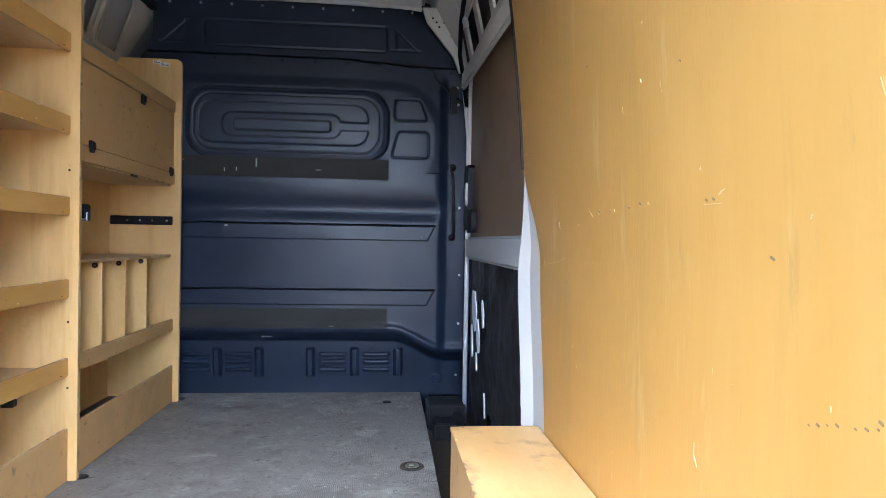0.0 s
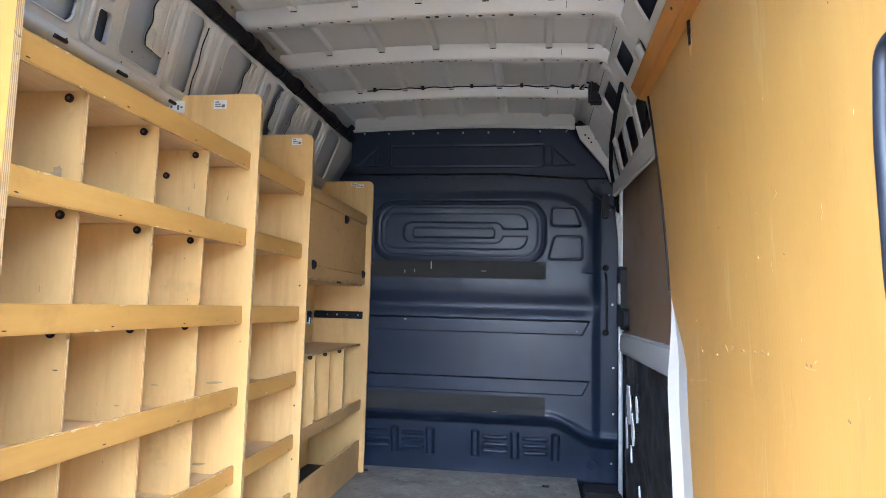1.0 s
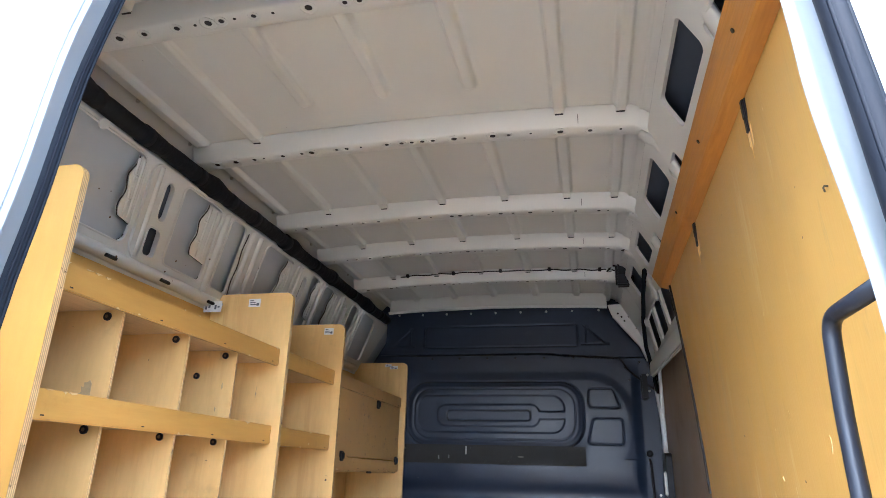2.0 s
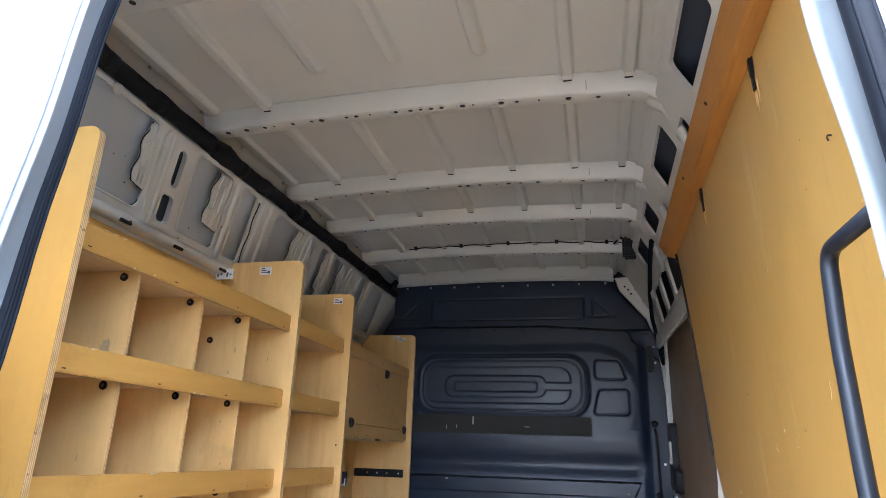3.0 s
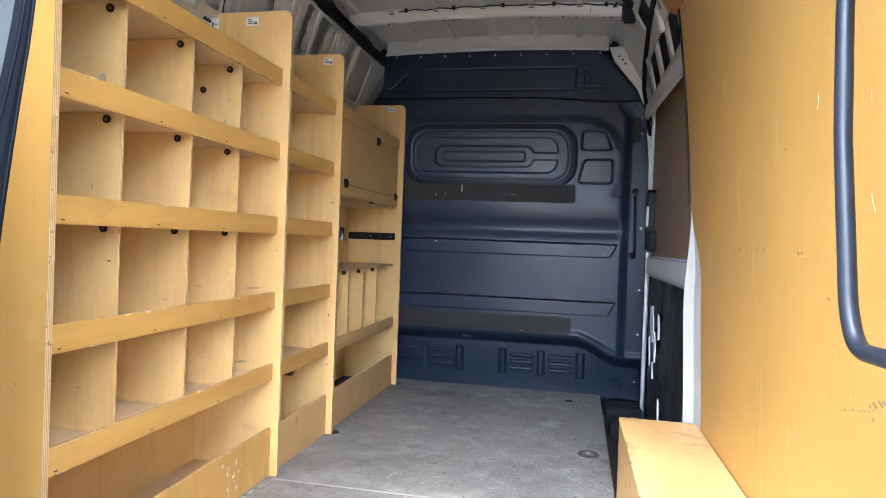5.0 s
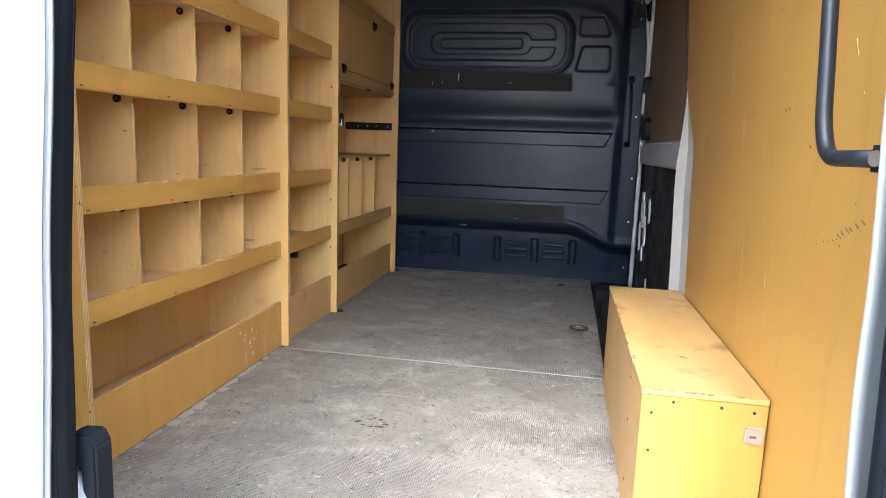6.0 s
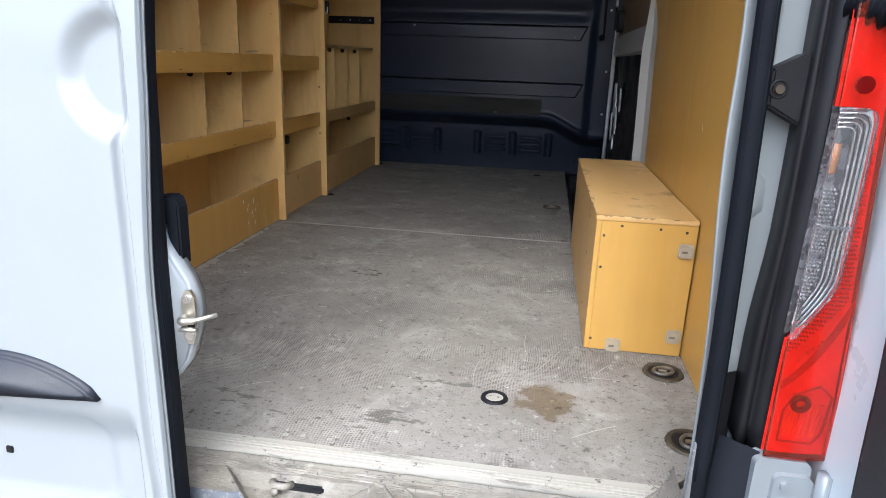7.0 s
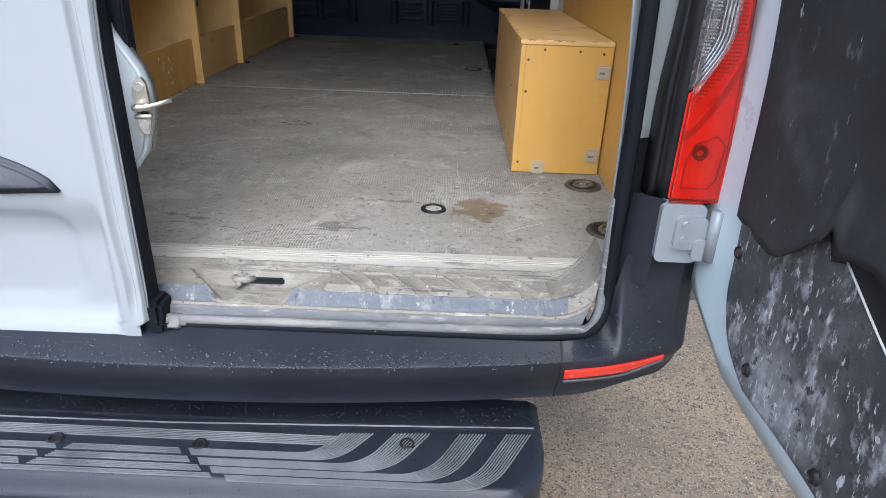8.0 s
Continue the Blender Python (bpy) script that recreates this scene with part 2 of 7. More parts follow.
timber = surface("varnished_timber", (0.40, 0.165, 0.02), (0.52, 0.235, 0.035), 3, (0.3, 0.5), bump=0.0006, bump_scale=14, stretch=(14, 1, 14), grain_mix=0.25, fleck=[((0.12, 0.05, 0.01), 9, 0.05, (1, 1, 1))])
edge = [layered(f"plywood_edge_{a}", i) for i, a in enumerate("xyz")]
plastic = surface("dark_slate_plastic", (0.0112, 0.0180, 0.036), (0.0162, 0.0255, 0.049), 6, (0.28, 0.40), bump=0.0003, bump_scale=420, stain=[((0.045, 0.045, 0.05), 3.5, 0.62, 0.85)], fleck=[((0.2, 0.19, 0.18), 12, 0.018, (1, 1, 2)), ((0.10, 0.10, 0.11), 30, 0.03, (1, 1, 1))], spec=0.40)
felt = surface("black_worn_strip", (0.010, 0.010, 0.010), (0.022, 0.021, 0.018), 12, (0.6, 0.85), bump=0.0006, bump_scale=160, stain=[((0.05, 0.045, 0.03), 16, 0.62, 0.75)], fleck=[((0.16, 0.15, 0.12), 34, 0.14, (0.22, 1, 1)), ((0.26, 0.25, 0.22), 60, 0.05, (0.5, 1, 1))])
# dark colour that puts shade into the hollows behind the frames
dark_hollow = surface("dark_hollow_shade", (0.035, 0.045, 0.065), (0.06, 0.072, 0.095), 3, (0.5, 0.7))
paint = surface("off_white_body_paint", (0.595, 0.59, 0.55), (0.63, 0.625, 0.585), 1.2, (0.32, 0.36), detail=2, fleck=[((0.2, 0.18, 0.15), 14, 0.02, (1, 1, 1))])
skin = surface("blue_grey_outer_skin", (0.46, 0.49, 0.51), (0.54, 0.56, 0.575), 2.5, (0.4, 0.6))
# van white with its colour darkened against the strong sky light outside
white = surface("white_van_paint_toned_down", (0.245, 0.266, 0.277), (0.262, 0.283, 0.294), 2, (0.14, 0.22), coat=0.5, bump=0.0, stain=[((0.25, 0.27, 0.28), 3, 0.62, 0.85)], fleck=[((0.22, 0.21, 0.20), 16, 0.014, (1, 1, 1))])
# the same van white, kept lighter for faces turned from the sky
white_in = surface("white_van_paint_inner", (0.78, 0.82, 0.84), (0.83, 0.865, 0.88), 3, (0.25, 0.4), stain=[((0.58, 0.59, 0.58), 4, 0.6, 0.8)], fleck=[((0.3, 0.28, 0.25), 18, 0.03, (1, 1, 1))])
rubber = surface("black_rubber_seal", (0.006, 0.007, 0.010), (0.010, 0.012, 0.016), 8, (0.6, 0.75), spec=0.08, bump=0.0003, bump_scale=120, fleck=[((0.15, 0.14, 0.12), 20, 0.03, (1, 1, 1))])
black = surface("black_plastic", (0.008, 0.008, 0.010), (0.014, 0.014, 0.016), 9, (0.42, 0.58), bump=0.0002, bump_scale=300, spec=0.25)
bar_black = surface("black_coated_steel", (0.011, 0.0125, 0.017), (0.017, 0.019, 0.024), 14, (0.34, 0.46), spec=0.35, bump=0.0002, bump_scale=200)
bumper_mat = surface("wet_grey_bumper_plastic", (0.008, 0.010, 0.016), (0.013, 0.016, 0.023), 5, (0.36, 0.52), bump=0.0004, bump_scale=500, stain=[((0.020, 0.023, 0.030), 7, 0.58, 0.7)], spec=0.40)
steel = surface("dull_zinc_steel", (0.42, 0.40, 0.34), (0.55, 0.53, 0.47), 18, (0.3, 0.5), metal=0.9)
bright_steel = surface("bright_steel", (0.6, 0.6, 0.6), (0.7, 0.7, 0.7), 20, (0.2, 0.35), metal=1.0)
iron = surface("rusty_black_iron", (0.02, 0.018, 0.015), (0.10, 0.08, 0.05), 40, (0.5, 0.7), metal=0.3)
dark_gap = surface("black_sealant_and_shade", (0.008, 0.008, 0.008), (0.014, 0.013, 0.012), 20, (0.6, 0.8))
duct_mat = surface("black_cable_wrap", (0.006, 0.007, 0.009), (0.012, 0.013, 0.016), 30, (0.6, 0.8), spec=0.2, bump=0.004, bump_scale=26, stretch=(1, 1.6, 1))
paper = surface("white_paper_label", (0.75, 0.75, 0.73), (0.82, 0.82, 0.8), 20, (0.5, 0.6))
ink = surface("grey_ink", (0.12, 0.12, 0.14), (0.18, 0.18, 0.2), 20, (0.5, 0.6))


def floor_material():
    """Worn anti-slip floor board: grey-brown with a fine wire-mesh imprint, pale scuffs and damp dark areas."""
    m = surface("worn_antislip_floor", (0.305, 0.288, 0.255), (0.455, 0.435, 0.395), 4.5, (0.5, 0.75), stretch=(1, 1, 1), detail=12, bump_scale=260, grain_mix=0.35,
                stain=[((0.53, 0.51, 0.46), 8, 0.52, 0.72), ((0.23, 0.22, 0.20), 1.8, 0.50, 0.68), ((0.21, 0.198, 0.175), 3.6, 0.53, 0.74), ((0.15, 0.145, 0.135), 60, 0.61, 0.65), ((0.20, 0.19, 0.17), 9, 0.56, 0.72), ((0.27, 0.255, 0.225), 26, 0.55, 0.70), ((0.56, 0.535, 0.48), 48, 0.60, 0.70), ((0.18, 0.165, 0.14), 80, 0.57, 0.65), ((0.46, 0.44, 0.39), 22, 0.66, 0.70, (1, 0.3, 1)), ((0.17, 0.16, 0.14), 12, 0.655, 0.675, (0.3, 1, 1)), ((0.14, 0.13, 0.11), 34, 0.63, 0.66)],
                fleck=[((0.55, 0.52, 0.46), 11, 0.018, (1, 0.7, 1)), ((0.42, 0.40, 0.36), 5, 0.012, (1.0, 0.12, 1)), ((0.42, 0.40, 0.36), 5, 0.010, (0.15, 1.2, 1))])
    n, link = m.node_tree.nodes, m.node_tree.links.new
    bsdf = n["Principled BSDF"]
    tc = n.new("ShaderNodeTexCoord")
    sep = n.new("ShaderNodeSeparateXYZ")
    drift = n.new("ShaderNodeTexNoise")
    drift.inputs["Scale"].default_value, drift.inputs["Detail"].default_value = 7, 3
    link(tc.outputs["Object"], drift.inputs["Vector"])
    shift = n.new("ShaderNodeVectorMath")
    shift.operation = "MULTIPLY_ADD"
    shift.inputs[1].default_value = (0.03, 0.03, 0)
    link(drift.outputs["Color"], shift.inputs[0]), link(tc.outputs["Object"], shift.inputs[2])
    link(shift.outputs[0], sep.inputs[0])
    waves = []
    for axis, pitch in ((0, 0.0062), (1, 0.0062)):
        mul = n.new("ShaderNodeMath")
        mul.operation, mul.inputs[1].default_value = "MULTIPLY", 2 * math.pi / pitch
        link(sep.outputs[axis], mul.inputs[0])
        sn = n.new("ShaderNodeMath")
        sn.operation = "SINE"
        link(mul.outputs[0], sn.inputs[0])
        waves.append(sn)
    mx = n.new("ShaderNodeMath")
    mx.operation = "MAXIMUM"
    link(waves[0].outputs[0], mx.inputs[0]), link(waves[1].outputs[0], mx.inputs[1])
    patch = n.new("ShaderNodeTexNoise")
    patch.inputs["Scale"].default_value, patch.inputs["Detail"].default_value = 3.5, 6
    link(tc.outputs["Object"], patch.inputs["Vector"])
    pr = n.new("ShaderNodeMapRange")
    pr.inputs["From Min"].default_value, pr.inputs["From Max"].default_value = 0.47, 0.60
    link(patch.outputs[0], pr.inputs[0])
    hm = n.new("ShaderNodeMath")
    hm.operation = "MULTIPLY"
    link(mx.outputs[0], hm.inputs[0]), link(pr.outputs[0], hm.inputs[1])
    bp = n.new("ShaderNodeBump")
    bp.inputs["Strength"].default_value, bp.inputs["Distance"].default_value = 1.0, 0.0012
    link(hm.outputs[0], bp.inputs["Height"])
    link(bp.outputs[0], bsdf.inputs["Normal"])
    old = bsdf.inputs["Base Color"].links[0].from_socket
    mr = n.new("ShaderNodeMapRange")
    mr.inputs["From Min"].default_value, mr.inputs["From Max"].default_value, mr.inputs["To Min"].default_value, mr.inputs["To Max"].default_value = -0.2, 1.0, 0.60, 1.10
    link(hm.outputs[0], mr.inputs[0])
    mix = n.new("ShaderNodeMix")
    mix.data_type, mix.blend_type = "RGBA", "MULTIPLY"
    mix.inputs["Factor"].default_value = 1.0
    link(old, mix.inputs[6]), link(mr.outputs[0], mix.inputs[7])
    # rusty brown mark soaked into the board
    far = n.new("ShaderNodeVectorMath")
    far.operation = "DISTANCE"
    far.inputs[1].default_value = (0.262, 0.445, FLOOR)
    link(tc.outputs["Object"], far.inputs[0])
    rag = n.new("ShaderNodeTexNoise")
    rag.inputs["Scale"].default_value, rag.inputs["Detail"].default_value = 24, 8
    link(tc.outputs["Object"], rag.inputs["Vector"])
    add = n.new("ShaderNodeMath")
    add.operation, add.inputs[1].default_value = "MULTIPLY_ADD", 0.20
    link(rag.outputs[0], add.inputs[0]), link(far.outputs["Value"], add.inputs[2])
    edge_r = n.new("ShaderNodeMapRange")
    edge_r.inputs["From Min"].default_value, edge_r.inputs["From Max"].default_value, edge_r.inputs["To Min"].default_value, edge_r.inputs["To Max"].default_value = 0.150, 0.168, 0.9, 0.0
    link(add.outputs[0], edge_r.inputs[0])
    mark = n.new("ShaderNodeMix")
    mark.data_type, mark.blend_type = "RGBA", "MULTIPLY"
    mark.inputs[7].default_value = (0.56, 0.45, 0.31, 1)
    link(edge_r.outputs[0], mark.inputs["Factor"])
    link(mix.outputs[2], mark.inputs[6])
    link(mark.outputs[2], bsdf.inputs["Base Color"])
    return m


floor_mat = floor_material()
sill_mat = surface("dusty_door_sill", (0.155, 0.142, 0.116), (0.25, 0.233, 0.195), 6, (0.6, 0.85), bump=0.0014, bump_scale=160, grain_mix=0.35, stain=[((0.115, 0.108, 0.095), 9, 0.50, 0.68), ((0.29, 0.272, 0.23), 20, 0.55, 0.68), ((0.085, 0.088, 0.095), 5, 0.60, 0.72), ((0.07, 0.067, 0.062), 46, 0.60, 0.64, (0.12, 1.2, 1.2)), ((0.05, 0.048, 0.045), 110, 0.62, 0.66), ((0.34, 0.32, 0.28), 60, 0.62, 0.67, (0.12, 1.2, 1.2))], stretch=(0.6, 2, 2))
sill_grey = surface("scuffed_grey_sill_edge", (0.060, 0.070, 0.088), (0.115, 0.128, 0.146), 9, (0.45, 0.7), bump=0.001, bump_scale=130, grain_mix=0.3, stain=[((0.20, 0.20, 0.19), 30, 0.54, 0.68, (1, 1, 0.4)), ((0.04, 0.042, 0.048), 60, 0.60, 0.65), ((0.24, 0.235, 0.215), 70, 0.62, 0.66, (1, 1, 0.3))])
sill_rim = surface("dusty_grey_seal_rim", (0.085, 0.090, 0.098), (0.150, 0.152, 0.150), 14, (0.6, 0.85), bump=0.001, bump_scale=160, grain_mix=0.3, stretch=(0.25, 1, 1), stain=[((0.05, 0.055, 0.065), 30, 0.55, 0.66, (0.2, 1, 1)), ((0.21, 0.20, 0.178), 12, 0.52, 0.66, (0.25, 1, 1)), ((0.24, 0.23, 0.205), 70, 0.60, 0.66, (0.15, 1, 1))])
sill_trim = surface("pale_metal_floor_trim", (0.33, 0.315, 0.275), (0.45, 0.43, 0.38), 8, (0.4, 0.6), metal=0.1, bump=0.0004, bump_scale=150, stretch=(0.3, 6, 6), stain=[((0.20, 0.19, 0.165), 12, 0.56, 0.62, (0.3, 2, 2)), ((0.12, 0.11, 0.10), 40, 0.62, 0.66)])
asphalt = surface("damp_gravel_asphalt", (0.165, 0.124, 0.080), (0.255, 0.196, 0.126), 2.2, (0.5, 0.8), bump=0.008, bump_scale=140, detail=10, grain_mix=0.85,
                  stain=[((0.115, 0.088, 0.058), 3.0, 0.50, 0.68), ((0.075, 0.058, 0.040), 50, 0.55, 0.63), ((0.33, 0.262, 0.178), 90, 0.60, 0.66)],
                  fleck=[((0.34, 0.27, 0.185), 150, 0.24, (1, 1, 1)), ((0.040, 0.032, 0.024), 120, 0.36, (1, 1, 1)), ((0.46, 0.39, 0.29), 85, 0.10, (1, 1, 1))])
liner_low = surface("scraped_black_door_liner", (0.045, 0.046, 0.048), (0.085, 0.088, 0.092), 5, (0.4, 0.65), bump=0.0015, bump_scale=50, stain=[((0.18, 0.185, 0.19), 5, 0.46, 0.62), ((0.31, 0.32, 0.33), 26, 0.52, 0.64, (1, 1, 0.6)), ((0.04, 0.04, 0.042), 40, 0.56, 0.63), ((0.48, 0.49, 0.50), 80, 0.58, 0.64, (1, 1.4, 0.5))],
                    fleck=[((0.4, 0.4, 0.4), 22, 0.05, (1, 0.5, 0.5))])
liner_mat = surface("scuffed_black_door_liner", (0.018, 0.019, 0.020), (0.036, 0.037, 0.039), 4, (0.45, 0.7), bump=0.0012, bump_scale=60, spec=0.3, stain=[((0.07, 0.072, 0.075), 5, 0.54, 0.68), ((0.16, 0.165, 0.17), 22, 0.62, 0.70, (1, 1.5, 0.6)), ((0.36, 0.37, 0.38), 60, 0.66, 0.70, (1, 1.3, 0.5))],
                    fleck=[((0.25, 0.25, 0.25), 26, 0.04, (1, 0.5, 0.5))])
tread_mat = surface("worn_grey_tread", (0.085, 0.09, 0.098), (0.16, 0.168, 0.176), 12, (0.4, 0.6), bump=0.0004, bump_scale=200)
bumper_line = surface("grey_bumper_edge", (0.05, 0.052, 0.058), (0.07, 0.072, 0.08), 6, (0.4, 0.55))


def clear(name, colour, rough, transmission, alpha=1.0):
    m = bpy.data.materials.new(name)
    m.use_nodes = True
    b = m.node_tree.nodes["Principled BSDF"]
    b.inputs["Base Color"].default_value = (*colour, 1)
    b.inputs["Roughness"].default_value = rough
    b.inputs["Transmission Weight"].default_value = transmission
    b.inputs["IOR"].default_value = 1.45
    return m


red_lens = clear("red_lamp_lens", (1.0, 0.17, 0.09), 0.05, 0.94)
clear_lens = clear("clear_lamp_lens", (0.95, 0.95, 0.95), 0.03, 0.95)
droplet = surface("water_drop", (0.020, 0.024, 0.032), (0.030, 0.035, 0.044), 30, (0.10, 0.16), spec=0.45)
red_deep = surface("deep_red_reflector_ground", (0.84, 0.020, 0.010), (0.90, 0.028, 0.014), 40, (0.2, 0.35))
red_solid = surface("red_reflector_plastic", (0.62, 0.018, 0.009), (0.74, 0.03, 0.013), 40, (0.15, 0.3), coat=0.6, bump=0.0004, bump_scale=260)
lamp_silver = surface("lamp_reflector_silver", (0.72, 0.72, 0.72), (0.85, 0.85, 0.85), 30, (0.15, 0.3), metal=0.9, bump=0.0006, bump_scale=160)
amber = surface("amber_bulb", (0.42, 0.12, 0.01), (0.60, 0.20, 0.02), 20, (0.1, 0.2), coat=0.5)


def board(name, parent, x0, x1, y0, y1, z0, z1, face, label="", bevel=0.0012, rim=None):
    """A plywood board: its two broad faces carry the face material, its narrow ones bare plies."""
    d = (x1 - x0, y1 - y0, z1 - z0)
    axis = d.index(min(d))
    bm = box(bmesh.new(), x0, x1, y0, y1, z0, z1, bevel)
    for f in bm.faces:
        f.material_index = 0 if abs(f.normal[axis]) > 0.8 else 1
    return part(name, bm, [face, rim or edge[axis]], parent, label)


def rounded(y0, y1, z0, z1, r, corners="tltrblbr", steps=5):
    """Points of a rectangle (a, b) with some corners rounded."""
    out = []
    for tag, ca, cb, start in (("br", y1 - r, z0 + r, -90), ("tr", y1 - r, z1 - r, 0), ("tl", y0 + r, z1 - r, 90), ("bl", y0 + r, z0 + r, 180)):
        if tag in corners:
            out += [(ca + r * math.cos(radians(start + 90 * k / steps)), cb + r * math.sin(radians(start + 90 * k / steps))) for k in range(steps + 1)]
        else:
            out.append({"br": (y1, z0), "tr": (y1, z1), "tl": (y0, z1), "bl": (y0, z0)}[tag])
    return out


def sd_round(px, pz, cx, cz, hx, hz, r):
    """Signed distance to a rounded rectangle."""
    qx, qz = abs(px - cx) - hx + r, abs(pz - cz) - hz + r
    return math.hypot(max(qx, 0), max(qz, 0)) + min(max(qx, qz), 0) - r


def groove(d, w, depth):
    return depth * max(0.0, 1 - (d / w) ** 2) if abs(d) < w else 0.0


# ---- ground ----
def ground_sheet():
    bm = bmesh.new()
    bmesh.ops.create_grid(bm, x_segments=160, y_segments=160, size=2.5)
    for v in bm.verts:
        v.co.z = 0.012 * noise.noise(v.co * 1.4) + 0.004 * noise.noise(v.co * 9)
    far = [bm.verts.new(p) for p in ((-900, -900, -0.03), (900, -900, -0.03), (900, 900, -0.03), (-900, 900, -0.03))]
    bm.faces.new(far)
    return part("ground", bm, asphalt)


tagged(ground_sheet(), "damp brown-grey gravelly asphalt yard around the van", "ground", kind="structure")


# ---- load floor ----
scratch_mat = surface("pale_scratch", (0.37, 0.352, 0.315), (0.46, 0.44, 0.395), 40, (0.5, 0.7))
load_floor = thing("floor", (0, 0, FLOOR), "worn grey anti-slip load floor of the van, two boards", "floor", kind="structure")
bm = bmesh.new()
outline(bm, [(-1.2, 0.185), (0.455, 0.185), (0.52, 0.25), (0.60, 0.32), (0.60, 1.735), (-1.2, 1.735)], (FLOOR - 0.018, FLOOR), "z")
part("floor_board", bm, floor_mat, load_floor)
bm = bmesh.new()
outline(bm, [(-1.2, 1.741), (0.362, 1.741), (0.372, 3.6), (-1.2, 3.6)], (FLOOR - 0.018, FLOOR), "z")
part("floor_board", bm, floor_mat, load_floor)
part("seam_strip", box(bmesh.new(), -0.88, 0.352, 1.734, 1.744, FLOOR - 0.01, FLOOR + 0.002, 0.001), sill_trim, load_floor, "pale metal strip over the seam")
bm = bmesh.new()
random.seed(4)
y = 0.86
while y < 1.62:
    w, l = random.uniform(0.008, 0.034), random.uniform(0.03, 0.09)
    pts = [(-0.893 + (w * random.uniform(0.5, 1.1) if 0 < k < 7 else 0), y + l * k / 7) for k in range(8)]
    outline(bm, pts + [(-0.897, y + l * 0.5)], (FLOOR + 0.0003, FLOOR + 0.0016), "z")
    y += l * random.uniform(0.8, 1.6)
part("torn_edge", bm, scratch_mat, load_floor, "pale torn edge of the floor covering")
random.seed(12)
for k in range(9):
    a = 2 * math.pi * k / 9 + random.uniform(-0.2, 0.2)
    cx, cy, r = -0.337 + 0.046 * math.cos(a) * random.uniform(0.6, 1.1), 1.17 + 0.026 * math.sin(a), random.uniform(0.005, 0.012)
    bm = bmesh.new()
    for i in range(9):
        b = 2 * math.pi * i / 9
        q = r * random.uniform(0.6, 1.2)
        bm.verts.new((cx + 1.3 * q * math.cos(b), cy + 0.7 * q * math.sin(b), FLOOR + 0.0007))
    bm.faces.new(bm.verts[:])
    part("dent_patch", bm, iron, load_floor, "dark worn spot")
random.seed(31)
bm = bmesh.new()
for k in range(54):
    x, y, a, l = random.uniform(-0.85, 0.55), random.uniform(0.22, 3.2), random.gauss(1.3, 0.5), random.uniform(0.02, 0.16)
    if y > 0.7 and x > 0.34:
        continue
    w, bend = random.uniform(0.0004, 0.0009), random.uniform(-0.2, 0.2)
    pts = [(x + l * s * math.cos(a + bend * s), y + l * s * math.sin(a + bend * s)) for s in (0, 0.25, 0.5, 0.75, 1)]
    n = Vector((-math.sin(a), math.cos(a)))
    outline(bm, [(px - n.x * w, py - n.y * w) for px, py in pts] + [(px + n.x * w * 0.6, py + n.y * w * 0.6) for px, py in reversed(pts)], (FLOOR + 0.0002, FLOOR + 0.0006), "z")
tagged(part("scratches", bm, scratch_mat, load_floor, "fine pale scratches"), kind="stuff")
well = box(bmesh.new(), 0.376, 0.72, 1.70, 3.62, 0.50, 0.56)
tagged(part("floor_well", well, iron), "dark dirty step well beside the sliding door", "floor", kind="structure")
bm = bmesh.new()
box(bm, 0.40, 0.60, 3.30, 3.50, 0.56, 0.69, 0.01)
box(bm, 0.42, 0.56, 3.12, 3.26, 0.56, 0.645, 0.01)
box(bm, 0.53, 0.575, 2.9, 3.3, 0.56, 0.66, 0.008)
tagged(part("step_bracket", bm, black), "dark steel bracket in the step well", "bracket")


worn_steel = surface("worn_dull_steel", (0.10, 0.09, 0.075), (0.26, 0.24, 0.20), 60, (0.4, 0.6), metal=0.6)


def tie_ring(x, y, r, tilt):
    t = thing("tie_down_ring", (x, y, FLOOR), "round recessed tie-down point with steel shackle in the floor", "tie-down", "tie-down points in the floor")
    part("rim", ring(bmesh.new(), (x, y, FLOOR + 0.0005), r, r * 0.72, 0.005), iron, t)
    part("cup", disc(bmesh.new(), (x, y, FLOOR + 0.0004), (0, 0, 1), r * 0.75, 0.0012, 20), black, t)
    b = bmesh.new()
    c, s = math.cos(tilt), math.sin(tilt)
    tube(b, [(x + r * 0.5 * (math.cos(a) * c - 0.7 * math.sin(a) * s), y + r * 0.5 * (math.cos(a) * s + 0.7 * math.sin(a) * c), FLOOR + 0.005) for a in [2 * math.pi * k / 16 for k in range(16)]], r * 0.1, 6, True)
    part("shackle", b, worn_steel, t, "worn steel shackle", True)
    b = bmesh.new()
    box(b, x - r * 0.22, x + r * 0.16, y - r * 0.1, y + r * 0.08, FLOOR + 0.002, FLOOR + 0.008, 0.001)
    part("crossbar", b, steel, t)
    return t


tie_ring(0.531, 0.640, 0.048, 0.4)
tie_ring(0.533, 0.345, 0.048, 1.2)
tie_ring(0.280, 2.388, 0.046, 0.2)
t = thing("floor_plug", (0.148, 0.435, FLOOR), "black ring with a pale disc let into the floor", "floor plug")
part("rim", ring(bmesh.new(), (0.148, 0.435, FLOOR + 0.0005), 0.030, 0.018, 0.004), black, t)
part("disc", disc(bmesh.new(), (0.148, 0.435, FLOOR + 0.0005), (0, 0, 1), 0.02, 0.002, 20), sill_trim, t, "pale metal disc")
